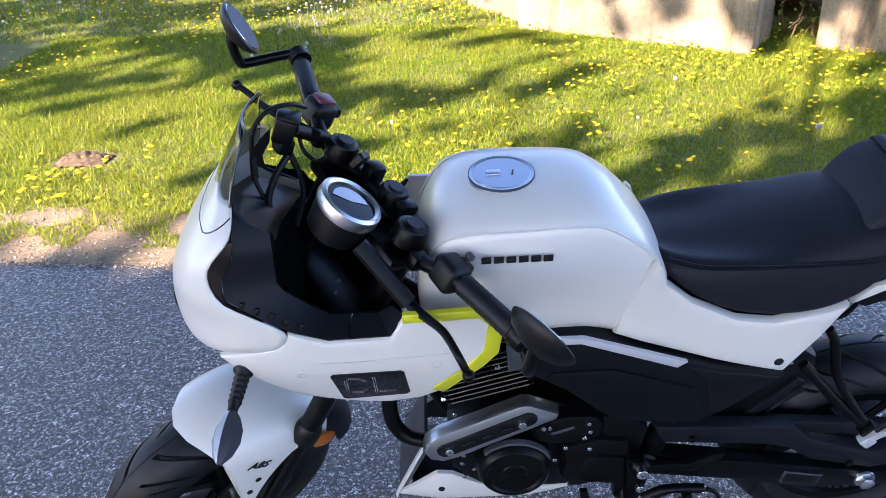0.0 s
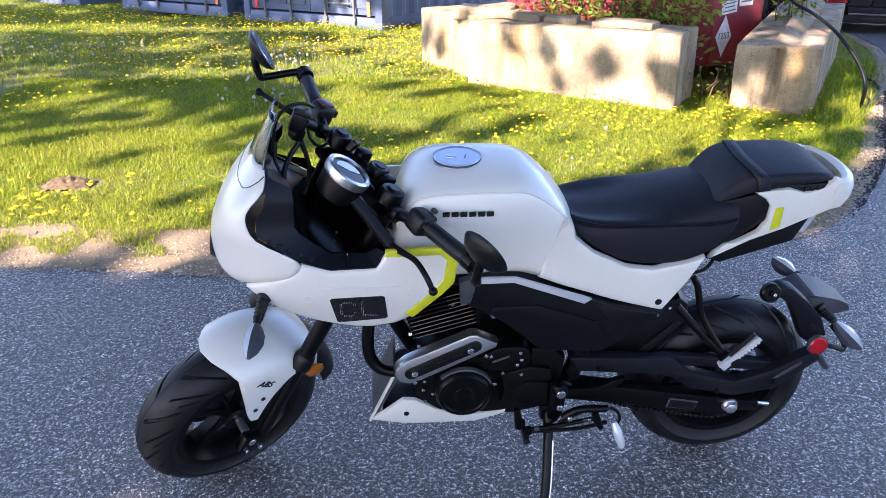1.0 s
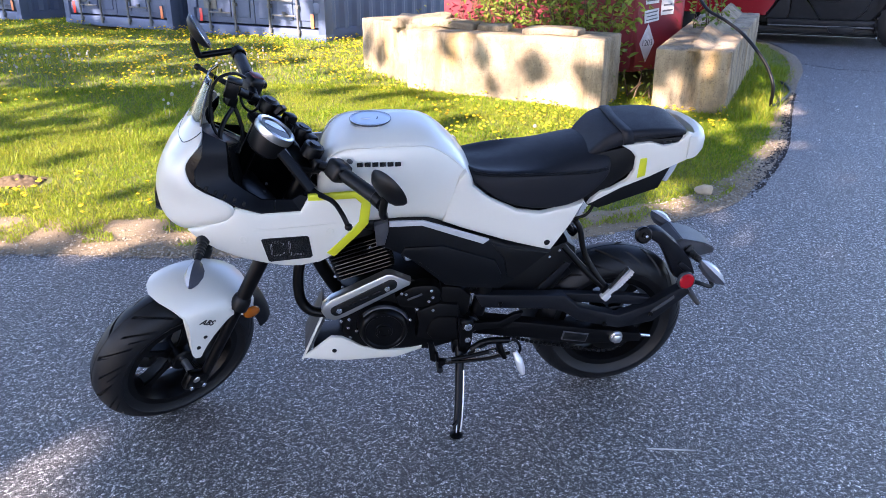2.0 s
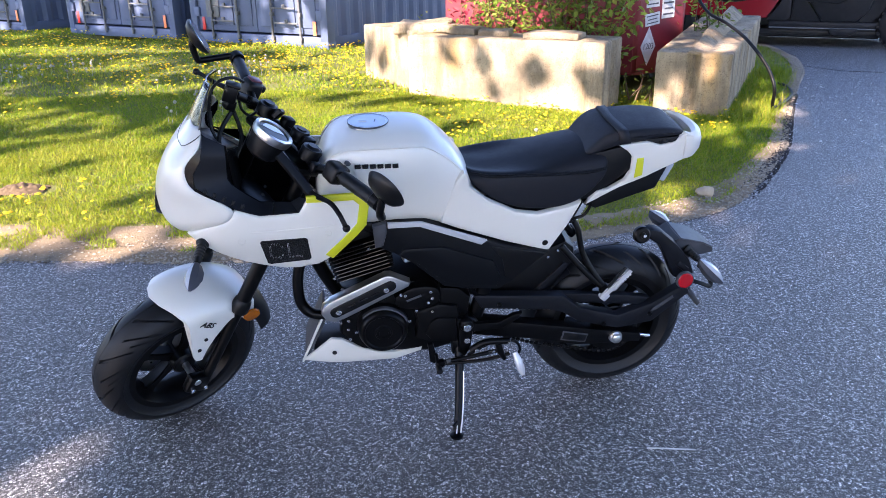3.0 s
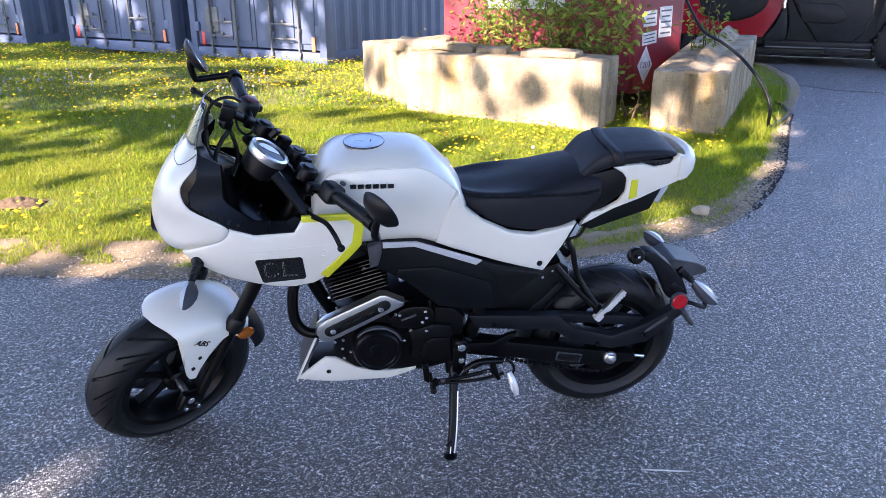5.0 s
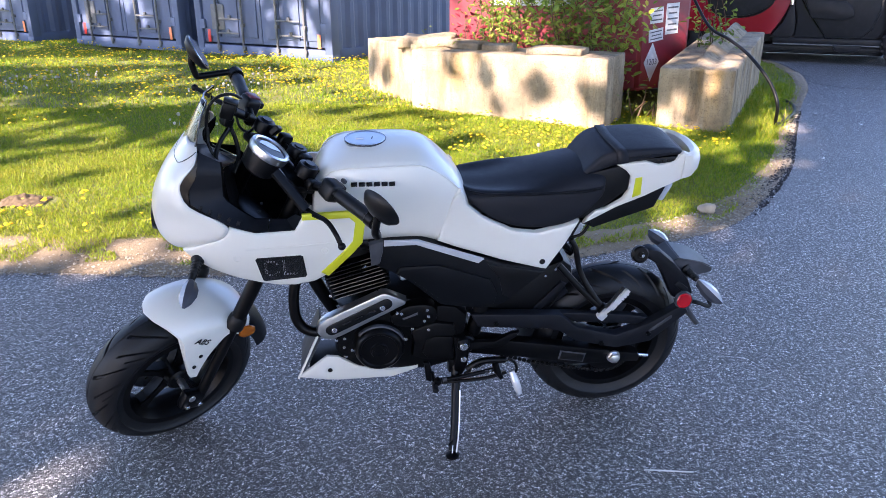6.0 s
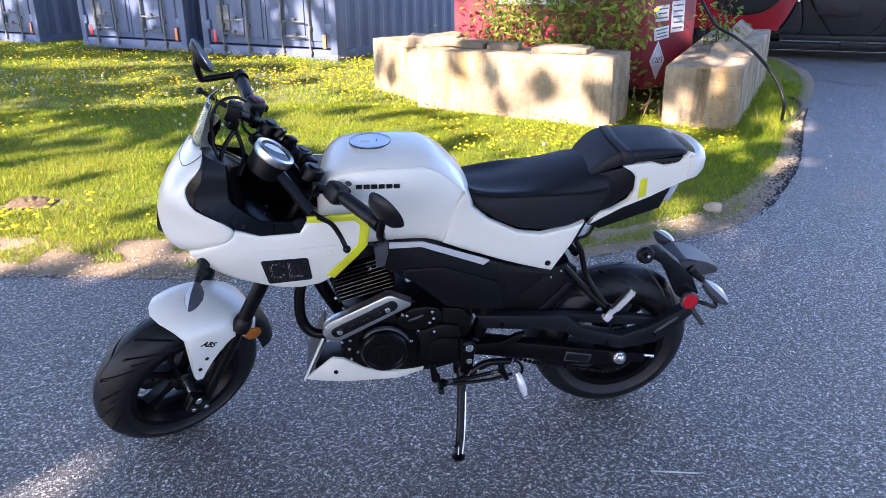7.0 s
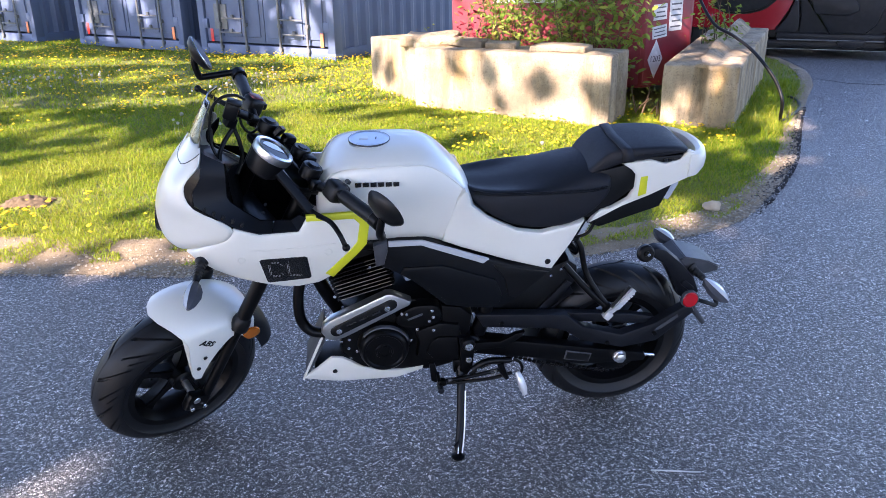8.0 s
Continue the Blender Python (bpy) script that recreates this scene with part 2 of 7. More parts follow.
def part(name, bm, material, parent, label="", sharp=38, subsurf=0):
    me = bm if isinstance(bm, bpy.types.Mesh) else finish(bm, sharp)
    if not me.materials:
        me.materials.append(material)
    ob = new(name, me)
    ob.parent = parent
    if subsurf:
        md = ob.modifiers.new("smooth", "SUBSURF")
        md.levels = md.render_levels = subsurf
    if label:
        tagged(ob, label)
    return ob


def thing(name, label, category, m=None, group="", kind=""):
    ob = new(name)
    ob.empty_display_size = 0.1
    if m is not None:
        ob.matrix_world = m
    return tagged(ob, label, category, group, kind)


def box(size, m=None, bevel=0.0, seg=2, bm=None):
    b = bmesh.new()
    bmesh.ops.create_cube(b, size=1.0)
    bmesh.ops.scale(b, vec=size, verts=b.verts)
    if bevel:
        bmesh.ops.bevel(b, geom=b.edges[:], offset=bevel, segments=seg, profile=0.5, affect="EDGES")
    if m is not None:
        b.transform(m)
    return merge(bm, b) if bm else b


def aim(p, q):
    """A pose at p whose z axis points to q."""
    return Matrix.Translation(p) @ (Vector(q) - Vector(p)).to_track_quat("Z", "Y").to_matrix().to_4x4()


def lathe(profile, seg=32, m=None, bm=None, a0=0.0, a1=360.0, closed=False):
    """Turns a profile of (radius, z) round z."""
    b = bmesh.new()
    full = abs(a1 - a0) >= 359.9
    n = seg if full else seg + 1
    rings = []
    for i in range(n):
        a = radians(a0 + (a1 - a0) * i / seg)
        rings.append([b.verts.new((r * math.cos(a), r * math.sin(a), z)) for r, z in profile])
    k = len(profile)
    for i in range(n if full else n - 1):
        p, q = rings[i], rings[(i + 1) % n]
        for j in range(k if closed else k - 1):
            b.faces.new((p[j], q[j], q[(j + 1) % k], p[(j + 1) % k]))
    if not full and closed:
        b.faces.new(rings[0])
        b.faces.new(rings[-1][::-1])
    bmesh.ops.remove_doubles(b, verts=b.verts, dist=1e-6)
    if m is not None:
        b.transform(m)
    return merge(bm, b) if bm else b


def rod(p, q, r, r2=None, seg=14, bm=None, bevel=0.15):
    """A round bar from p to q with softened ends."""
    r2 = r if r2 is None else r2
    d = (Vector(q) - Vector(p)).length
    e = min(r, r2, d * 0.4) * bevel
    prof = [(0, 0), (r - e, 0), (r, e), (r2, d - e), (r2 - e, d), (0, d)]
    return lathe(prof, seg, aim(p, q), bm)


def smooth_line(pts, n=6):
    """Catmull-Rom through the points."""
    p = [Vector(a) for a in pts]
    p = [p[0] * 2 - p[1]] + p + [p[-1] * 2 - p[-2]]
    out = []
    for i in range(1, len(p) - 2):
        for k in range(n):
            t = k / n
            a, b, c, d = p[i - 1], p[i], p[i + 1], p[i + 2]
            out.append(0.5 * ((2 * b) + (c - a) * t + (2 * a - 5 * b + 4 * c - d) * t * t + (3 * b - a - 3 * c + d) * t ** 3))
    out.append(p[-2])
    return out


def tube(pts, r, seg=10, n=6, bm=None, m=None, flat=1.0):
    """A pipe along a smooth line; r may be one radius per given point."""
    line = smooth_line(pts, n) if n > 1 else [Vector(a) for a in pts]
    rs = r if isinstance(r, (list, tuple)) else None
    b = bmesh.new()
    rings, up = [], None
    for i, p in enumerate(line):
        t = (line[min(i + 1, len(line) - 1)] - line[max(i - 1, 0)]).normalized()
        if up is None:
            up = t.orthogonal().normalized()
        up = (up - t * up.dot(t)).normalized()
        side = t.cross(up)
        if rs:
            f = i / (len(line) - 1) * (len(rs) - 1)
            k = min(int(f), len(rs) - 2)
            rad = rs[k] + (rs[k + 1] - rs[k]) * (f - k)
        else:
            rad = r
        rings.append([b.verts.new(p + up * (rad * math.cos(2 * math.pi * j / seg)) + side * (rad * flat * math.sin(2 * math.pi * j / seg))) for j in range(seg)])
    for p, q in zip(rings, rings[1:]):
        for j in range(seg):
            b.faces.new((p[j], p[(j + 1) % seg], q[(j + 1) % seg], q[j]))
    b.faces.new(rings[0][::-1])
    b.faces.new(rings[-1])
    if m is not None:
        b.transform(m)
    return merge(bm, b) if bm else b


def plate(pts, y, thick, bevel=0.004, curve=0, warp=None, cuts=0.03, seg=2, bm=None, m=None):
    """A panel with the outline pts (x, z), its outer face at y and thick deep towards the middle (y + thick).
    warp(x, z) gives a further y for each place."""
    if curve:
        loop = smooth_line([(a, 0, c) for a, c in (*pts, pts[0])], curve)[:-1]
        pts = [(v.x, v.z) for v in loop]
    b = bmesh.new()
    f = b.faces.new([b.verts.new((x, y, z)) for x, z in pts])
    g = bmesh.ops.extrude_face_region(b, geom=[f])
    bmesh.ops.translate(b, verts=[v for v in g["geom"] if isinstance(v, bmesh.types.BMVert)], vec=(0, thick, 0))
    if bevel:
        rim = [e for e in b.edges if abs(e.verts[0].co.y - e.verts[1].co.y) < 1e-6 and abs(e.verts[0].co.y - y) < 1e-6]
        bmesh.ops.bevel(b, geom=rim, offset=bevel, segments=seg, profile=0.5, affect="EDGES", clamp_overlap=True)
    if warp:
        for axis in (0, 2):
            lo, hi = min(v.co[axis] for v in b.verts), max(v.co[axis] for v in b.verts)
            k = int((hi - lo) / cuts)
            for i in range(1, k + 1):
                co, no = [0, 0, 0], [0, 0, 0]
                co[axis], no[axis] = lo + (hi - lo) * i / (k + 1), 1
                bmesh.ops.bisect_plane(b, geom=b.verts[:] + b.edges[:] + b.faces[:], plane_co=co, plane_no=no)
        for v in b.verts:
            v.co.y += warp(v.co.x, v.co.z)
    if m is not None:
        b.transform(m)
    return merge(bm, b) if bm else b


def loft(sections, cap=True, mirror=False, bm=None, m=None, closed=True):
    """A skin over rings of points. mirror: each ring is a half, from top to bottom, doubled across y = 0."""
    b = bmesh.new()
    rings = []
    for s in sections:
        s = [Vector(p) for p in s]
        if mirror:
            other = [Vector((p.x, -p.y, p.z)) for p in s[::-1] if abs(p.y) > 1e-5]
            s = s + other
        rings.append([b.verts.new(p) for p in s])
    k = len(rings[0])
    for p, q in zip(rings, rings[1:]):
        for j in range(k if closed else k - 1):
            b.faces.new((p[j], q[j], q[(j + 1) % k], p[(j + 1) % k]))
    if cap:
        b.faces.new(rings[0])
        b.faces.new(rings[-1][::-1])
    if m is not None:
        b.transform(m)
    return merge(bm, b) if bm else b


def mirrored(bm_maker):
    """Both the left version of a panel and its mirror image."""
    out = []
    for s in (1, -1):
        b = bm_maker()
        if s < 0:
            bmesh.ops.scale(b, vec=(1, -1, 1), verts=b.verts)
            bmesh.ops.reverse_faces(b, faces=b.faces)
        out.append(b)
    return out


def cloud(verts, faces, name, material):
    me = bpy.data.meshes.new(name)
    me.from_pydata(verts, [], faces)
    me.materials.append(material)
    return me


def text_mesh(body, size, m, depth=0.0005, shear=0.0):
    cu = bpy.data.curves.new("text", "FONT")
    cu.body, cu.size, cu.align_x, cu.align_y, cu.extrude, cu.shear = body, size, "CENTER", "CENTER", depth, shear
    ob = bpy.data.objects.new("text", cu)
    scene.collection.objects.link(ob)
    me = bpy.data.meshes.new_from_object(ob.evaluated_get(bpy.context.evaluated_depsgraph_get()))
    bpy.data.objects.remove(ob)
    me.transform(m)
    me.materials.clear()
    return me

M_PETAL = plastic("pale_petals", (0.74, 0.70, 0.66), 0.8, 200, 0.1)

# ---- ground, asphalt drive, verge ----
def patchy(x, y, s, seed):
    """Smooth noise in 0..1 for many places."""
    g = np.random.default_rng(seed).random((64, 64))
    u, v = np.asarray(x) * s + 100, np.asarray(y) * s + 100
    i, j = np.floor(u).astype(int), np.floor(v).astype(int)
    fu, fv = u - i, v - j
    fu, fv = fu * fu * (3 - 2 * fu), fv * fv * (3 - 2 * fv)
    at = lambda a, b: g[a % 64, b % 64]
    return (at(i, j) * (1 - fu) + at(i + 1, j) * fu) * (1 - fv) + (at(i, j + 1) * (1 - fu) + at(i + 1, j + 1) * fu) * fv


EDGE = [(-60, 3.6), (-20, 3.0), (-6, 2.75), (-2.6, 2.68), (-1.49, 2.65), (-0.6, 2.57), (0.3, 2.57), (1.0, 2.64), (1.4, 2.75), (1.8, 2.925),
        (2.2, 3.17), (2.56, 3.61), (2.83, 4.0), (3.14, 4.48), (3.51, 5.21), (3.96, 6.08), (4.5, 7.06), (5.08, 8.12), (5.6, 9.6), (5.7, 11.4), (4.6, 14), (3.5, 18), (3, 60)]
LINE = [v.xy for v in smooth_line([(x, y, 0) for x, y in EDGE], 5)]
_P = np.array([tuple(v) for v in LINE])


def edge_distance(x, y):
    x, y = np.atleast_1d(x).astype(float), np.atleast_1d(y).astype(float)
    best, sign = np.full(x.shape, 1e9), np.ones(x.shape)
    for a, b in zip(_P, _P[1:]):
        d = b - a
        t = np.clip(((x - a[0]) * d[0] + (y - a[1]) * d[1]) / (d @ d), 0, 1)
        dist = np.hypot(x - a[0] - t * d[0], y - a[1] - t * d[1])
        s = np.sign(d[0] * (y - a[1]) - d[1] * (x - a[0]))
        near = dist < best
        best, sign = np.where(near, dist, best), np.where(near, s, sign)
    return best * sign


_X0, _Y0, _ST = -14.0, -6.0, 0.06
_TX, _TY = np.meshgrid(np.arange(_X0, 9.0, _ST), np.arange(_Y0, 19.0, _ST))
_TABLE = edge_distance(_TX.ravel(), _TY.ravel()).reshape(_TX.shape)


def lawn_depth(x, y):
    """How far places lie behind the edge of the asphalt (negative: on it)."""
    u = np.clip((np.atleast_1d(x) - _X0) / _ST, 0, _TABLE.shape[1] - 1.001)
    v = np.clip((np.atleast_1d(y) - _Y0) / _ST, 0, _TABLE.shape[0] - 1.001)
    i, j = u.astype(int), v.astype(int)
    fu, fv = u - i, v - j
    return (_TABLE[j, i] * (1 - fu) + _TABLE[j, i + 1] * fu) * (1 - fv) + (_TABLE[j + 1, i] * (1 - fu) + _TABLE[j + 1, i + 1] * fu) * fv


def rise(x, y):
    """The height of the ground."""
    d = lawn_depth(x, y)
    t = np.clip((d - 0.3) / 6.0, 0, 1)
    z = 0.17 * t * t * (3 - 2 * t) + 0.012 * np.sin(np.asarray(x) * 2.1 + 1) * np.sin(np.asarray(y) * 1.7) * np.clip(d, 0, 1)
    return np.where(d < 0.02, -0.03, z - 0.008)


def ticks(lo, hi, step, far):
    a = list(np.arange(lo, hi + 1e-6, step))
    out = [lo - f for f in far[::-1]] + a + [hi + f for f in far]
    return out


_far = [1, 3, 7, 15, 30, 60, 120, 250, 500, 1000, 2000]
_xs, _ys = ticks(-9, 7, 0.16, _far), ticks(-3, 15, 0.16, _far)
_gx, _gy = np.meshgrid(_xs, _ys)
_gz = rise(_gx.ravel(), _gy.ravel())
_nx = len(_xs)
ground = new("ground", cloud([(float(a), float(b), float(c)) for a, b, c in zip(_gx.ravel(), _gy.ravel(), _gz)],
                             [(j * _nx + i, j * _nx + i + 1, (j + 1) * _nx + i + 1, (j + 1) * _nx + i) for j in range(len(_ys) - 1) for i in range(_nx - 1)],
                             "ground", M_TURF))
ground.data.shade_smooth()
tagged(ground, "mown grassy ground with thin turf, rising gently", "ground", kind="structure")

b = bmesh.new()
_f = b.faces.new([b.verts.new((v.x, v.y, 0)) for v in LINE] + [b.verts.new(p) for p in ((60, 60, 0), (60, -60, 0), (-60, -60, 0))])
_g = bmesh.ops.extrude_face_region(b, geom=[_f])
bmesh.ops.translate(b, verts=[v for v in _g["geom"] if isinstance(v, bmesh.types.BMVert)], vec=(0, 0, -0.05))
bmesh.ops.triangulate(b, faces=b.faces[:], ngon_method="EAR_CLIP")
road = new("road", finish(b))
road.data.materials.append(M_ASPHALT)
tagged(road, "dark grey asphalt driveway with coarse pale chippings", "driveway", kind="structure")


b = bmesh.new()
_f = b.faces.new([b.verts.new((v.x + 0.02, v.y, 0)) for v in LINE if v.y > 8.15 and v.x > 0] + [b.verts.new(p) for p in ((60, 60, 0), (60, -20, 0), (20, -0.1, 0), (9.5, 5.75, 0), (5.906, 7.719, 0), (5.433, 7.93, 0))])
_g = bmesh.ops.extrude_face_region(b, geom=[_f])
bmesh.ops.translate(b, verts=[v for v in _g["geom"] if isinstance(v, bmesh.types.BMVert)], vec=(0, 0, 0.006))
bmesh.ops.triangulate(b, faces=b.faces[:], ngon_method="EAR_CLIP")
old_road = new("road_far", finish(b))
old_road.data.materials.append(M_OLDROAD)
tagged(old_road, "older paler asphalt beyond a straight seam", "driveway", kind="structure")


def ribbon(name, inner, outer, z, mat):
    """A strip along the edge of the asphalt."""
    b, rows, rng = bmesh.new(), [], random.Random(4)
    for i, p in enumerate(LINE):
        if not -9 < p.x < 6 or p.y > 13:
            continue
        t = (LINE[min(i + 1, len(LINE) - 1)] - LINE[max(i - 1, 0)]).normalized()
        nrm = Vector((-t.y, t.x))
        row = []
        for k in range(7):
            o = inner + (outer(p.x) - inner) * k / 6 * (1 + rng.uniform(-0.1, 0.1))
            q = p + nrm * o
            base = float(rise(q.x, q.y)[0]) if o > 0.02 else -0.01
            row.append(b.verts.new((q.x, q.y, base + z + rng.uniform(0, 0.006) - (0.02 if k == 6 else 0))))
        rows.append(row)
    for p, q in zip(rows, rows[1:]):
        for j in range(6):
            b.faces.new((p[j], q[j], q[j + 1], p[j + 1]))
    ob = new(name, finish(b, 80))
    ob.data.materials.append(mat)
    return ob


def verge_width(x):
    return 0.55 if x < 0 else max(0.13, 0.55 - 0.13 * x)


tagged(ribbon("verge", -0.005, verge_width, 0.008, M_SOIL), "bare sandy soil and grit beside the asphalt", "verge", kind="structure")

_r = np.random.default_rng(7)


def scatter_along(n, lo, hi):
    """Places along the verge: x, y, depth as a share of its width."""
    out = []
    while len(out) < n:
        i = int(_r.integers(0, len(LINE) - 1))
        p, q = LINE[i], LINE[i + 1]
        if not -5 < p.x < 5.5 or p.y > 10 or _r.random() > (q - p).length / 0.6 * (0.6 if p.x > 2.9 else 1):
            continue
        c = p.lerp(q, float(_r.random()))
        t = (q - p).normalized()
        u = lo + (hi - lo) * float(_r.random()) ** 1.6
        o = u * verge_width(c.x)
        out.append((c.x - t.y * o, c.y + t.x * o, u))
    return out


def pebbles(name, places, size, mat, label, category):
    vs, fs = [], []
    ico = bmesh.new()
    bmesh.ops.create_icosphere(ico, subdivisions=1, radius=1)
    base = np.array([tuple(v.co) for v in ico.verts])
    tri = [[v.index for v in f.verts] for f in ico.faces]
    ico.free()
    for x, y, u in places:
        s = size * (0.4 + 1.3 * float(_r.random()) ** 3)
        v = base * (1 + _r.uniform(-0.25, 0.25, base.shape)) * s * np.array([1, _r.uniform(0.6, 1), _r.uniform(0.45, 0.75)])
        a = _r.uniform(0, 6.28)
        c, sn = math.cos(a), math.sin(a)
        k = len(vs)
        z = max(float(rise(x, y)[0]), -0.008) + 0.012
        vs += [(float(x + p[0] * c - p[1] * sn), float(y + p[0] * sn + p[1] * c), float(z + p[2])) for p in v]
        fs += [[i + k for i in t] for t in tri]
    ob = new(name, cloud(vs, fs, name, mat))
    return tagged(ob, label, category, kind="stuff")


def gravel_places(n):
    """Gravel gathers in drifts near the asphalt and thins out towards the lawn."""
    p = scatter_along(n, -0.05, 0.95)
    a = np.array(p)
    like = np.clip((patchy(a[:, 0], a[:, 1], 2.6, 17) - 0.15) * 3.2, 0.15, 1) * np.where(a[:, 0] < -0.9, 0.4, 1)
    return [q for q, k in zip(p, like * (1.1 - 0.6 * a[:, 2])) if _r.random() < k]


pebbles("gravel", gravel_places(26000), 0.0062, M_GRAVEL, "loose grey and tan gravel scattered on the verge", "gravel")
pebbles("asphalt_crumbs", [p for p in scatter_along(9500, -0.22, 0.35) if p[0] > 2.35 + 0.4 * _r.random() and p[1] < 6.5][:1900], 0.0065, M_CRUMB, "dark crumbled asphalt lumps along the broken edge", "asphalt crumbs")


def fallen_petals(n):
    """Small pale bits blown over the asphalt."""
    g = np.random.default_rng(15)
    vs, fs = [], []
    while len(fs) < n:
        x, y = float(g.uniform(-2.5, 6.2)), float(g.uniform(-0.2, 8.6))
        if lawn_depth(x, y)[0] > -0.03 or g.random() > (0.9 if x > 2.6 and y > 2.5 else 0.5):
            continue
        s, a, z = float(g.uniform(0.004, 0.011)) * (1.5 if y > 4 else 1.0), float(g.uniform(0, 6.28)), (0.0085 if y > 6 else 0.003)
        c, sn = math.cos(a), math.sin(a)
        k = len(vs)
        for px, py, pz in ((-1, 0, 0), (0, -0.42, 0.25), (1.1, 0, 0.05), (0.1, 0.45, 0.3)):
            vs.append((x + s * (px * c - py * sn), y + s * (px * sn + py * c), z + s * pz))
        fs.append((k, k + 1, k + 2, k + 3))
    return tagged(new("fallen_petals", cloud(vs, fs, "fallen_petals", M_PETAL)), "small pale petals and chaff scattered on the asphalt", "petals", kind="stuff")


fallen_petals(1200)


def in_any(x, y, boxes):
    hit = np.zeros(x.shape, bool)
    for m, sx, sy in boxes:
        inv = m.inverted()
        lx = inv[0][0] * x + inv[0][1] * y + inv[0][3]
        ly = inv[1][0] * x + inv[1][1] * y + inv[1][3]
        hit |= (lx > 0) & (lx < sx) & (ly > 0) & (ly < sy)
    return hit


BLOCK_A = pose(0.45, 6.55, 0.0, 0, 0, -28.6)
BLOCK_B = pose(2.58, 5.84, 0.0, 1.9, 0, -28)
BLOCK_C = pose(0.0, 7.5, 0.02, 0, 0, -56)
TANK = pose(0.87, 7.96, 0.02, 0, 0, -28.6)
CONTS = [pose(-2.63, 10.86, 0.13, 0, 0, -32.2), pose(-5.00, 12.45, 0.13, 0, 0, -32.6), pose(-7.95, 14.20, 0.13, 0, 0, -32.6)]
SOLID = [(BLOCK_A, 1.86, 0.6), (BLOCK_B, 0.62, 2.9), (BLOCK_C, 0.9, 0.6), (TANK, 2.6, 1.6)] + [(m, 2.44, 6.0) for m in CONTS]


# ---- lawn ----
def grass(name, n, area, height, width, seed, label):
    g = np.random.default_rng(seed)
    x0, x1, y0, y1 = area
    x, y = g.uniform(x0, x1, n), g.uniform(y0, y1, n)
    d = lawn_depth(x, y)
    w = np.where(x < 0, 0.50, np.clip(0.42 - 0.14 * x, 0.04, 1))
    tuft = patchy(x, y, 3.0, seed + 1)
    keep = g.random(n) < np.clip((d - w * (0.25 + 0.9 * tuft)) / 0.3, 0, 1) * (0.45 + 0.55 * patchy(x, y, 1.3, seed + 2))
    keep |= (patchy(x, y, 6.5, seed + 5) > np.where(x > 0.6, 0.50, 0.60)) & (d > 0.05 + 0.1 * tuft) & (g.random(n) < 0.75)
    keep &= ~in_any(x, y, SOLID) & (np.hypot((x + 1.93) / 0.18, (y - 3.80) / 0.14) > 0.7 + 0.5 * tuft)
    x, y, tuft, d, w = x[keep], y[keep], tuft[keep], d[keep], w[keep]
    m = len(x)
    z = rise(x, y) + np.where(d < w, 0.011, 0.0)
    h = height * (0.45 + 0.9 * g.random(m) ** 1.5) * (0.6 + 0.8 * patchy(x, y, 0.8, seed + 3)) * np.clip(0.75 + d, 0.75, 1)
    a, lean, la = g.uniform(0, 6.28, m), g.uniform(0.3, 1.5, m), g.uniform(0, 6.28, m)
    wx, wy = np.cos(a) * width * 0.5, np.sin(a) * width * 0.5
    lx, ly = np.cos(la) * lean * h, np.sin(la) * lean * h
    v = np.empty((m, 5, 3))
    v[:, 0] = np.stack([x - wx, y - wy, z], 1)
    v[:, 1] = np.stack([x + wx, y + wy, z], 1)
    v[:, 2] = np.stack([x + wx * 0.8 + lx * 0.35, y + wy * 0.8 + ly * 0.35, z + h * (0.62 - 0.12 * lean)], 1)
    v[:, 3] = np.stack([x - wx * 0.8 + lx * 0.35, y - wy * 0.8 + ly * 0.35, z + h * (0.62 - 0.12 * lean)], 1)
    v[:, 4] = np.stack([x + lx, y + ly, z + h * (1.0 - 0.42 * lean)], 1)
    k = np.arange(m) * 5
    me = bpy.data.meshes.new(name)
    me.vertices.add(m * 5)
    me.vertices.foreach_set("co", v.ravel())
    loops = np.stack([k, k + 1, k + 2, k + 3, k + 3, k + 2, k + 4], 1).ravel()
    me.loops.add(m * 7)
    me.loops.foreach_set("vertex_index", loops)
    starts = np.stack([np.arange(m) * 7, np.arange(m) * 7 + 4], 1).ravel()
    me.polygons.add(m * 2)
    me.polygons.foreach_set("loop_start", starts)
    me.polygons.foreach_set("loop_total", np.tile([4, 3], m))
    me.update(calc_edges=True)
    me.materials.append(M_GRASS)
    return tagged(new(name, me), label, "grass", kind="stuff")


grass("grass", 430000, (-3.5, 5.6, 2.6, 6.6), 0.036, 0.0042, 21, "yellow-green uneven lawn grass with bare tufts")
grass("grass", 220000, (-9.5, 5.9, 6.4, 16.0), 0.050, 0.0085, 31, "yellow-green lawn grass around the blocks and containers")


grass("grass", 16000, (3.05, 4.7, 5.2, 7.8), 0.13, 0.0060, 41, "tall rank grass along the concrete block")


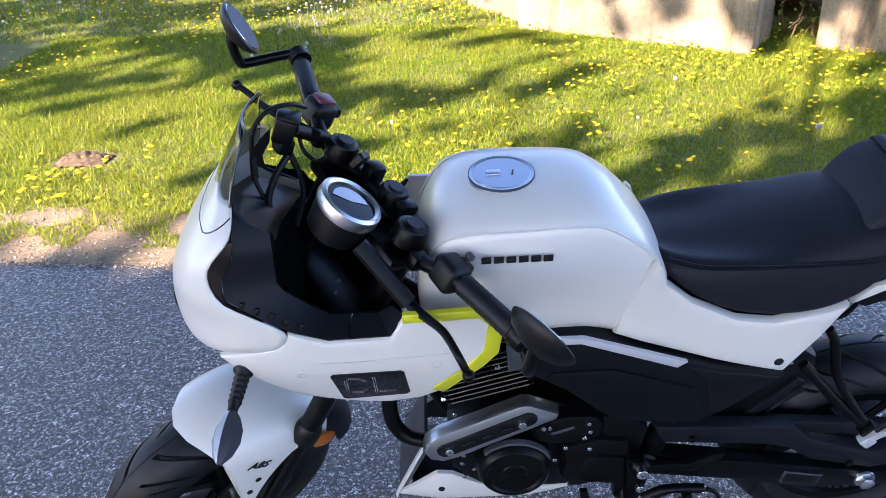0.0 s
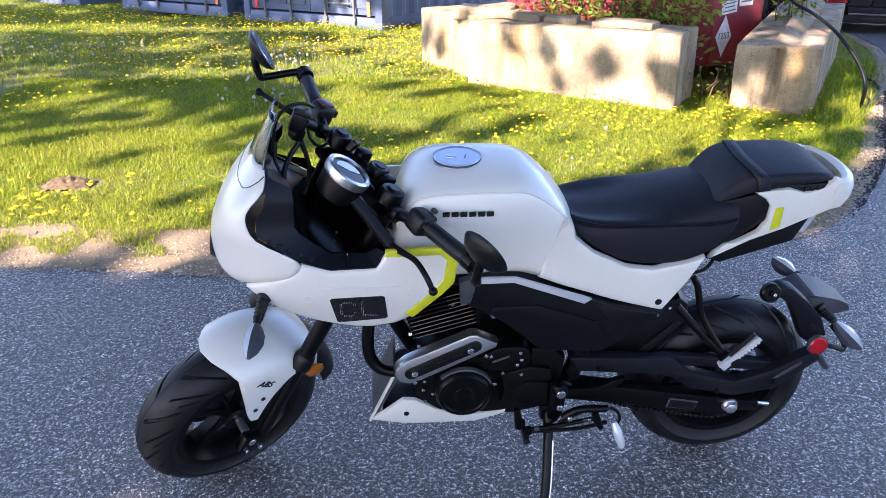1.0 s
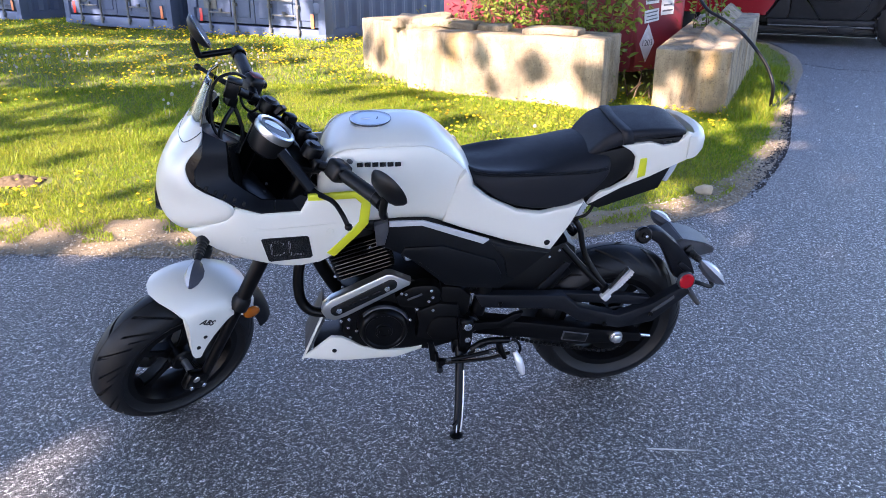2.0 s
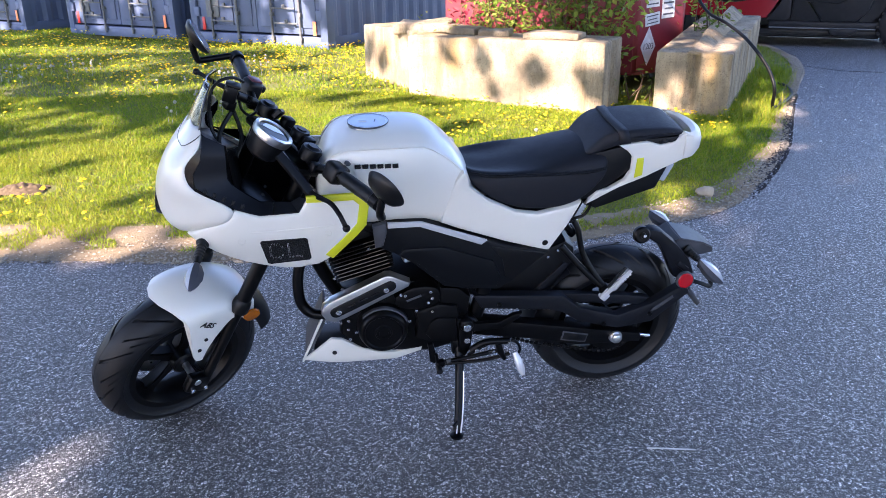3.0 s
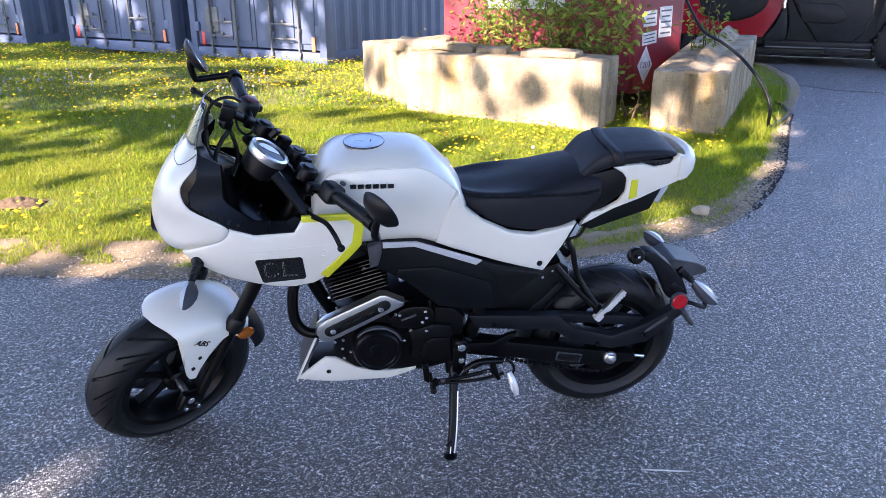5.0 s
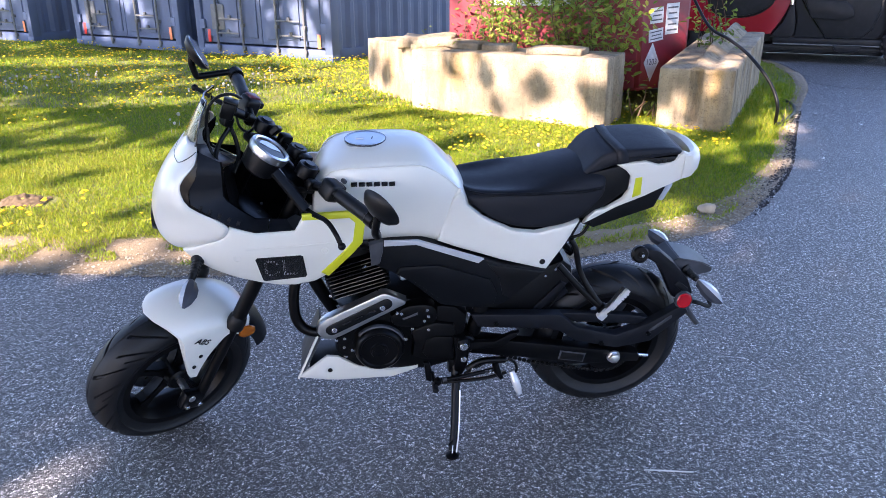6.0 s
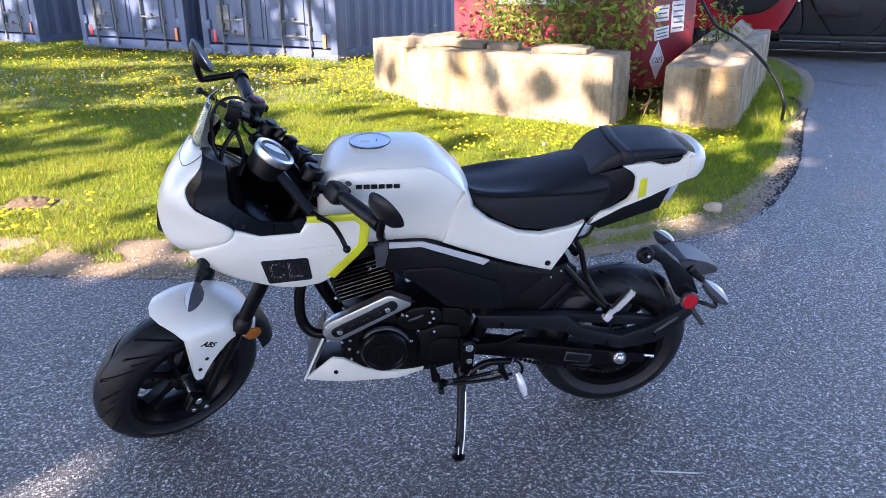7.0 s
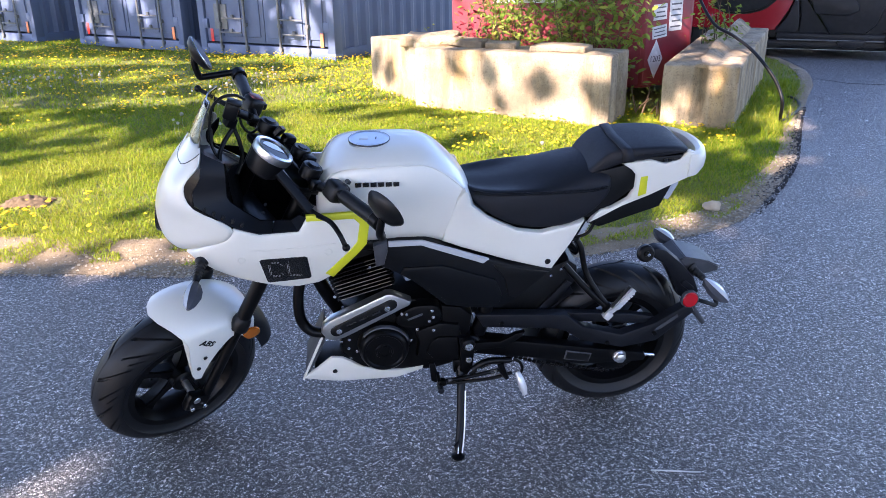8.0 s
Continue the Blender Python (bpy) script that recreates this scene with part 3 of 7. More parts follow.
def flowers(name, n, kind, seed):
    g = np.random.default_rng(seed)
    vs, fs = [], []
    cx, cy = g.uniform(-6.5, 4.0, n * 30), g.uniform(3.0, 12.5, n * 30)
    like = np.clip(patchy(cx, cy, 0.9, 51 if kind == "flower" else 57) - 0.35, 0, 1) * 1.4
    if kind == "flower":
        like += 0.4 * (cy > 7.0) + 0.45 * ((0.6 < cx) & (cx < 3.4) & (3.9 < cy) & (cy < 6.2))
    else:
        like *= np.where((cx < -1.0) & (cy > 5.4) & (cy < 8.8), 1.6, 0.015)
    ok = (lawn_depth(cx, cy) > 0.45) & ~in_any(cx, cy, SOLID) & (g.random(n * 30) < like)
    for x, y in list(zip(cx[ok], cy[ok]))[:n]:
        x, y = float(x), float(y)
        z0 = float(rise(x, y)[0])
        h = float(g.uniform(0.035, 0.075) if kind == "flower" else g.uniform(0.06, 0.14))
        r = float(g.uniform(0.011, 0.019) if kind == "flower" else g.uniform(0.012, 0.018))
        k = len(vs)
        if kind == "flower":
            tx, ty = g.uniform(-0.3, 0.3, 2)
            vs.append((x, y, z0 + h + r * 0.45))
            for i in range(9):
                a = i * math.tau / 9
                q = r * (1 if i % 2 else 0.85)
                vs.append((x + q * math.cos(a), y + q * math.sin(a), z0 + h + q * (tx * math.cos(a) + ty * math.sin(a))))
            vs.append((x, y, z0 + h - r * 0.5))
            for i in range(9):
                fs.append((k, k + 1 + i, k + 1 + (i + 1) % 9))
                fs.append((k + 10, k + 1 + (i + 1) % 9, k + 1 + i))
        else:
            r *= float(g.uniform(0.7, 1.0))
            for ring, (rr, zz) in enumerate(((0.75, -0.66), (1.0, 0.0), (0.75, 0.66))):
                for i in range(7):
                    a = (i + ring * 0.5) * math.tau / 7
                    vs.append((x + r * rr * math.cos(a), y + r * rr * math.sin(a), z0 + h + r * zz))
            vs += [(x, y, z0 + h - r), (x, y, z0 + h + r)]
            for i in range(7):
                j = (i + 1) % 7
                fs += [(k + i, k + j, k + 7 + i), (k + j, k + 7 + j, k + 7 + i), (k + 7 + i, k + 7 + j, k + 14 + i), (k + 7 + j, k + 14 + j, k + 14 + i),
                       (k + 21, k + j, k + i), (k + 22, k + 14 + i, k + 14 + j)]
            k = len(vs)
            vs += [(x - 0.002, y, z0), (x + 0.002, y, z0), (x + 0.001, y, z0 + h - r)]
            fs.append((k, k + 1, k + 2))
    ob = new(name, cloud(vs, fs, name, M_FLOWER if kind == "flower" else M_PUFF))
    return tagged(ob, "yellow dandelion flowers dotted over the lawn" if kind == "flower" else "white dandelion seed heads on thin stalks", "dandelions", kind="stuff")


flowers("dandelion_flowers", 3600, "flower", 61)
flowers("dandelion_seed_heads", 170, "puff", 71)


# ---- concrete blocks ----
def rough_up(b, amount, scale, cuts):
    for axis in range(3):
        lo, hi = min(v.co[axis] for v in b.verts), max(v.co[axis] for v in b.verts)
        k = int((hi - lo) / cuts)
        for i in range(1, k + 1):
            co, no = [0, 0, 0], [0, 0, 0]
            co[axis], no[axis] = lo + (hi - lo) * i / (k + 1), 1
            bmesh.ops.bisect_plane(b, geom=b.verts[:] + b.edges[:] + b.faces[:], plane_co=co, plane_no=no)
    for v in b.verts:
        v.co += noise.noise_vector(v.co * scale) * amount + noise.noise_vector(v.co * scale * 4) * amount * 0.35
    return b


def concrete_block(m, sx, sy, h, label, groove_x=False, groove_y=False, ridge=None):
    """A cast block, its near corner at the origin, with a key groove in the end faces and a tongue on top."""
    g = 0.07
    pts = [(0, 0), (sx / 2 - 0.06, 0), (sx / 2, g), (sx / 2 + 0.06, 0)] if groove_y else [(0, 0)]
    pts += [(sx, 0), (sx, sy / 2 - 0.07), (sx - g, sy / 2), (sx, sy / 2 + 0.07)] if groove_x else [(sx, 0)]
    pts += [(sx, sy), (0, sy)]
    b = bmesh.new()
    f = b.faces.new([b.verts.new((x, y, -0.06)) for x, y in pts])
    ex = bmesh.ops.extrude_face_region(b, geom=[f])
    bmesh.ops.translate(b, verts=[v for v in ex["geom"] if isinstance(v, bmesh.types.BMVert)], vec=(0, 0, h + 0.06))
    bmesh.ops.bevel(b, geom=[e for e in b.edges], offset=0.014, segments=2, profile=0.5, affect="EDGES")
    rough_up(b, 0.005, 7.0, 0.045)
    root = thing("concrete_block", label, "concrete block", m, "retaining blocks")
    part("body", b, M_CONCRETE, root, sharp=50)
    if ridge == "y":
        t = loft([[(sx * 0.36, y, h - 0.02), (sx * 0.50 - 0.03, y, h + k), (sx * 0.50, y, h + k), (sx * 0.74, y, h - 0.02)] for y, k in ((0.006, 0.012), (0.30, 0.040), (0.9, 0.085), (sy - 0.004, 0.105))])
        bmesh.ops.bevel(t, geom=t.edges[:], offset=0.012, segments=2, affect="EDGES")
        part("tongue", rough_up(t, 0.0025, 8, 0.07), M_CONCRETE, root, sharp=50)
        e = tube([(sx * 0.5, 1.55, h + 0.06), (sx * 0.5, 1.55, h + 0.115), (sx * 0.5 - 0.02, 1.60, h + 0.12), (sx * 0.5 - 0.04, 1.65, h + 0.06)], 0.010)
        part("lifting_eye", e, M_SATIN, root, "rusty steel lifting loop")
    return root


concrete_block(BLOCK_A, 1.86, 0.6, 0.61, "stained tan concrete block with a key groove, on the lawn", groove_x=True)
concrete_block(BLOCK_B, 0.62, 2.9, 0.52, "grey weathered concrete block with a raised tongue, beside the drive", groove_y=True, ridge="y")
concrete_block(BLOCK_C, 0.9, 0.6, 0.62, "sun-bleached concrete block standing askew behind another")


def rubble(m, size, seed, label):
    b = box(size, None, min(size) * 0.2)
    noise.seed_set(seed)
    rough_up(b, min(size) * 0.25, 4.0, max(size) / 6)
    noise.seed_set(1)
    b.transform(m)
    ob = new("concrete_slab", finish(b, 50))
    ob.data.materials.append(M_CONCRETE)
    return tagged(ob, label, "rubble", "broken slabs")


rubble(pose(0.62, 6.95, 0.66, 4, -3, -20), (0.55, 0.32, 0.10), 3, "broken pale concrete slab lying on a block")
rubble(pose(0.98, 6.65, 0.65, 0, 3, -32), (0.36, 0.24, 0.07), 5, "flat chunk of broken concrete on a block")
rubble(pose(1.26, 6.45, 0.64, 2, 0, -20), (0.30, 0.20, 0.06), 8, "thin flake of broken concrete on a block")
rubble(pose(1.75, 6.15, 0.635, 0, 0, -28), (0.5, 0.3, 0.06), 11, "dark weathered slab of concrete on a block")

_s = bmesh.new()
bmesh.ops.create_icosphere(_s, subdivisions=3, radius=0.046)
for v in _s.verts:
    v.co = Vector((v.co.x * 1.25, v.co.y * 0.8, v.co.z * 0.72)) + noise.noise_vector(v.co * 18) * 0.016 + noise.noise_vector(v.co * 50) * 0.004
_s.transform(pose(2.12, 3.36, 0.026))
stone = new("stone", finish(_s, 60))
stone.data.materials.append(M_STONE)
tagged(stone, "rounded pale tan stone on the gravel verge", "stone")

_s = bmesh.new()
bmesh.ops.create_grid(_s, x_segments=28, y_segments=20, size=1)
for v in _s.verts:
    r = v.co.length
    v.co = Vector((v.co.x * 0.14, v.co.y * 0.10, 0.035 * max(0, 1 - r * r) + 0.02 * noise.noise(v.co * 5) - 0.025 * max(0, r - 0.9)))
_s.transform(pose(-1.93, 3.80, float(rise(-1.93, 3.80)[0]) + 0.012))
mound = new("soil_mound", finish(_s, 60))
mound.data.materials.append(M_DIRT)
tagged(mound, "low mound of bare brown soil in the lawn", "soil")

stick = new("stick", finish(tube([(1.075, 1.01, 0.004), (1.13, 1.0, 0.006), (1.21, 0.992, 0.004)], 0.0022, 6)))
stick.data.materials.append(M_STICKER)
tagged(stick, "thin pale dry straw lying on the asphalt", "straw")


# ---- red fuel tank with labels ----
def fuel_tank():
    root = thing("fuel_tank", "dark red painted steel fuel tank with white warning labels", "fuel tank", pose(2.72, 6.95, 0.02))
    plan = [(-1.85, 1.01), (0, 0), (0.62, 0.42), (0.75, 0.95), (0.2, 1.55), (-1.25, 2.05)]
    b = bmesh.new()
    f = b.faces.new([b.verts.new((x, y, 0.12)) for x, y in plan])
    ex = bmesh.ops.extrude_face_region(b, geom=[f])
    bmesh.ops.translate(b, verts=[v for v in ex["geom"] if isinstance(v, bmesh.types.BMVert)], vec=(0, 0, 1.75))
    bmesh.ops.bevel(b, geom=b.edges[:], offset=0.03, segments=3, affect="EDGES")
    part("shell", b, M_TANKRED, root)
    for x, y in ((-1.3, 1.2), (0.1, 0.6)):
        part("skid", box((0.16, 1.0, 0.16), pose(x, y + 0.25, 0.05, 0, 0, -28), 0.01), M_SATIN, root)
    part("rib", box((0.05, 0.03, 1.6), pose(-0.62, 0.325, 1.0, 0, 0, -28.6), 0.008), M_TANKRED, root)
    part("white_band", box((0.9, 0.004, 0.10), pose(-1.02, 0.545, 0.98, 0, 0, -28.6), 0.001), M_STICKER, root, "faded white lettering band")
    side = Matrix.Translation((0, 0, -0.02)) @ pose(0, 0, 0, 0, 0, 34.1) @ pose(0, -0.003, 0, 90, 0, 0)
    for u, z, w, h, turn in ((0.215, 0.87, 0.20, 0.15, 3), (0.225, 0.68, 0.22, 0.12, 6), (0.46, 0.83, 0.20, 0.30, 2), (0.185, 0.417, 0.19, 0.19, 45)):
        if turn == 45:
            dm = bmesh.new()
            dm.faces.new([dm.verts.new(v) for v in ((0, -0.19, 0), (0.115, 0, 0), (0, 0.19, 0), (-0.115, 0, 0))])
            e = bmesh.ops.extrude_face_region(dm, geom=dm.faces[:])
            bmesh.ops.translate(dm, verts=[v for v in e["geom"] if isinstance(v, bmesh.types.BMVert)], vec=(0, 0, 0.003))
            dm.transform(side @ pose(u, z, 0))
            q = part("hazard_diamond", dm, M_STICKER, root, "white hazard diamond with a number")
            part("number", text_mesh("1203", 0.085, side @ pose(u, z, 0.0045)), M_INK, q)
            continue
        q = part("label", box((w, h, 0.004), side @ pose(u, z, 0, 0, 0, turn), 0.001, 1), M_STICKER, root, "white warning label with dark print")
        rows = 5 if h > 0.2 else 3
        for i in range(rows):
            zz = h * (0.5 - (i + 0.75) / (rows + 0.5))
            part("print_line", box((w * (0.80 - 0.16 * (i % 2)), h * 0.26 / rows, 0.002), side @ pose(u, z, 0, 0, 0, turn) @ pose(0, zz, 0.003)), M_INK, q)
    part("pump", box((0.22, 0.2, 0.3), pose(0.3, 0.5, 2.0), 0.03), M_SATIN, root)
    return root


fuel_tank()
_h = [(3.05, 7.2, 1.6), (3.12, 7.05, 1.25), (3.193, 6.9, 1.035), (3.263, 6.6, 0.79), (3.344, 6.3, 0.70), (3.415, 6.0, 0.59), (3.507, 5.75, 0.402), (3.545, 5.62, 0.232), (3.60, 5.72, 0.06), (3.655, 5.79, 0.024), (3.885, 6.066, 0.024), (4.132, 6.46, 0.024), (4.27, 6.85, 0.026), (4.25, 7.06, 0.03)]
hose = new("hose", finish(tube(_h, 0.0145, 10, 6)))
hose.data.materials.append(M_HOSE)
tagged(hose, "black rubber fuel hose drooping over a block to the ground", "hose")


# ---- shrubs among the blocks ----
def shrub(name, centres, leaves, leaf, mat, seed, label, tall=1.0, wide=0.4):
    g = random.Random(seed)
    root = thing(name, label, "shrub", Matrix.Translation(centres[0]))
    o = Vector(centres[0])
    vs, fs = [], []
    for c in centres:
        c = Vector(c)
        for s in range(5):
            top = c + Vector((g.uniform(-wide, wide), g.uniform(-0.3, 0.3) * wide / 0.4, g.uniform(0.3, 1.0) * tall))
            foot = Vector((c.x + g.uniform(-0.15, 0.15), c.y + g.uniform(-0.1, 0.1), 0.05))
            mid = foot.lerp(top, 0.5) + Vector((g.uniform(-0.1, 0.1), g.uniform(-0.1, 0.1), 0.1))
            line = smooth_line([foot - o, mid - o, top - o], 6)
            part("stem", tube([foot - o, mid - o, top - o], [0.008, 0.005, 0.002], 5, 4), M_BARK, root)
            for k in range(leaves // 5):
                t = g.uniform(0.3, 1.0)
                p = line[min(int(t * (len(line) - 1)), len(line) - 1)] + Vector((g.gauss(0, 0.10), g.gauss(0, 0.08), g.gauss(0, 0.07)))
                s2 = leaf * g.uniform(0.6, 1.3)
                m = Matrix.Translation(p) @ Euler((g.uniform(-0.9, 0.9), g.uniform(-0.9, 0.9), g.uniform(0, 6.28))).to_matrix().to_4x4()
                n = len(vs)
                for q in ((0, 0, 0), (0.35, 0.22, 0.06), (0.7, 0.18, 0.04), (1, 0, -0.06), (0.7, -0.18, 0.04), (0.35, -0.22, 0.06), (0.5, 0, -0.03)):
                    vs.append(tuple(m @ (Vector(q) * s2)))
                fs += [(n, n + 6, n + 1), (n + 1, n + 6, n + 2), (n + 2, n + 6, n + 3), (n + 3, n + 6, n + 4), (n + 4, n + 6, n + 5), (n + 5, n + 6, n)]
    lv = part("leaves", cloud(vs, fs, "leaves", mat), mat, root)
    return root


shrub("shrub", [(1.30, 6.98, 0.5), (1.46, 6.86, 0.5), (1.66, 6.74, 0.4), (1.35, 7.05, 0.65), (1.25, 6.9, 0.35)], 330, 0.06, M_LEAF, 5, "light green leafy shrub growing behind the blocks")
shrub("shrub", [(2.12, 6.62, 0.62), (2.3, 6.52, 0.66), (2.0, 6.70, 0.6)], 360, 0.085, M_LEAF, 9, "broad-leaved green shrub against the red tank")
shrub("shrub", [(3.44, 6.95, 0.25), (3.48, 7.1, 0.5)], 110, 0.07, M_LEAF, 13, "thin green weeds rising beside the tank", 0.8, 0.12)
shrub("shrub", [(1.0, 6.92, 0.52), (1.06, 6.95, 0.56)], 80, 0.065, M_REDLEAF, 17, "small plant with dark red leaves", 0.4, 0.13)
shrub("weed", [(0.70, 7.1, 0.15), (2.52, 6.1, -0.25)], 60, 0.05, M_LEAF, 19, "small weeds rooted between the blocks", 0.55, 0.2)


# ---- shipping containers ----
def corrugated(length, height, pitch=0.28, depth=0.036):
    """A pressed steel wall in the plane x, z; it stands back by depth at each rib."""
    xs = []
    n = int(length / pitch)
    p = length / n
    for i in range(n):
        xs += [(i * p, 0), (i * p + p * 0.26, 0), (i * p + p * 0.5, depth), (i * p + p * 0.76, depth)]
    xs.append((length, 0))
    b = bmesh.new()
    for (x0, y0), (x1, y1) in zip(xs, xs[1:]):
        b.faces.new([b.verts.new(v) for v in ((x0, y0, 0), (x1, y1, 0), (x1, y1, height), (x0, y0, height))])
    bmesh.ops.remove_doubles(b, verts=b.verts, dist=1e-5)
    return b


def container(m, label):
    root = thing("shipping_container", label, "container", m, "shipping containers")
    W, D, H = 2.44, 6.06, 2.59
    for x in (0.06, W - 0.06):
        part("corner_post", box((0.12, 0.16, H), pose(x, 0.08, H / 2), 0.012), M_CONT, root)
    part("door_sill", box((W - 0.24, 0.14, 0.15), pose(W / 2, 0.075, 0.10), 0.01), M_CONT, root)
    part("door_header", box((W - 0.24, 0.14, 0.14), pose(W / 2, 0.075, H - 0.07), 0.01), M_CONT, root)
    for x in (0.08, W - 0.08):
        for z in (0.06, H - 0.06):
            part("corner_casting", box((0.165, 0.17, 0.12), pose(x, 0.082, z), 0.012), M_CONT, root)
    for k, x0 in enumerate((0.13, W / 2 + 0.005)):
        w = W / 2 - 0.135
        d = part("door", box((w, 0.05, H - 0.36), pose(x0 + w / 2, 0.06, H / 2 + 0.02), 0.006), M_CONT, root)
        for i in range(3):
            part("door_rib", box((w * 0.24, 0.022, H - 0.52), pose(x0 + w * (0.18 + 0.32 * i), 0.027, H / 2 + 0.02), 0.01), M_CONT, d)
        for i, fx in enumerate((0.28, 0.72)):
            x = x0 + w * fx
            r = part("lock_rod", rod((x, -0.02, 0.08), (x, -0.02, H - 0.08), 0.017), M_ROD, d, "galvanised locking rod")
            for z in (0.14, 0.45, 1.5, 2.3):
                part("rod_bracket", box((0.055, 0.05, 0.05), pose(x, -0.008, z), 0.008), M_ROD, d)
            z = 0.53 if (i + k) % 2 else 0.34
            s = 1 if i == 0 else -1
            part("lock_handle", box((0.40, 0.012, 0.022), pose(x + s * 0.22, -0.036, z), 0.005), M_ROD, d)
            part("handle_keeper", box((0.05, 0.03, 0.06), pose(x + s * 0.22, -0.028, z + 0.02), 0.008), M_ROD, d)
        for z in (0.45, 1.0, 1.6, 2.2):
            xh = x0 + 0.0 if k == 0 else x0 + w
            part("hinge", box((0.10, 0.05, 0.13), pose(xh, 0.02, z), 0.01), M_CONT, d)
    part("document_plate", box((0.24, 0.006, 0.34), pose(0.44, 0.006, 0.55), 0.002), M_PAPER, root, "faded cream document plate")
    part("warning_tape", box((0.055, 0.004, 0.18), pose(0.24, 0.012, 0.29), 0.001), M_TAGRED, root, "red reflective tape")
    part("warning_tape", box((0.055, 0.004, 0.18), pose(W - 0.22, 0.012, 0.28), 0.001), M_TAGORANGE, root, "orange and white tape")
    for x, turn in ((W - 0.01, 90), (0.01, 90)):
        b = corrugated(D - 0.3, H - 0.3)
        b.transform(pose(x, 0.15, 0.15, 0, 0, turn))
        part("side_wall", b, M_CONT, root, sharp=20)
        part("bottom_rail", box((0.06, D - 0.3, 0.16), pose(x - 0.03 if x > 1 else x + 0.03, D / 2, 0.10), 0.008), M_CONT, root)
        part("top_rail", box((0.06, D - 0.3, 0.06), pose(x - 0.03 if x > 1 else x + 0.03, D / 2, H - 0.06), 0.008), M_CONT, root)
    part("roof", box((W - 0.04, D - 0.1, 0.02), pose(W / 2, D / 2, H - 0.02)), M_CONT, root)
    part("rear_wall", box((W - 0.04, 0.04, H - 0.1), pose(W / 2, D - 0.03, H / 2)), M_CONT, root)
    part("floor", box((W - 0.1, D - 0.2, 0.05), pose(W / 2, D / 2, 0.12)), M_CONT, root)
    return root


for m in CONTS:
    container(m, "blue-grey painted steel shipping container with closed doors")


# ---- side-by-side utility vehicle ----
def wheel_knobbly(r, w, parent, c, face):
    m = pose(*c, 90 * face, 0, 0)
    t = part("tyre", lathe([(r * 0.55, -w / 2), (r * 0.85, -w / 2), (r * 0.97, -w * 0.42), (r, -w * 0.2), (r, w * 0.2), (r * 0.97, w * 0.42), (r * 0.85, w / 2), (r * 0.55, w / 2)], 40, m), M_RUBBER, parent)
    for i in range(22):
        a = i * math.tau / 22
        for s in (-1, 1):
            k = box((0.032, 0.045, w * 0.42), m @ Matrix.Rotation(a + (0.07 if s > 0 else -0.07), 4, "Z") @ pose(r, 0, s * w * 0.24, 0, 0, 0), 0.006, 1)
            part("tread_lug", k, M_RUBBER, t)
    part("rim", lathe([(0, -w * 0.1), (r * 0.2, -w * 0.12), (r * 0.5, -w * 0.32), (r * 0.56, -w * 0.36), (r * 0.56, w * 0.3), (0, w * 0.3)], 30, m), M_SATIN, parent)


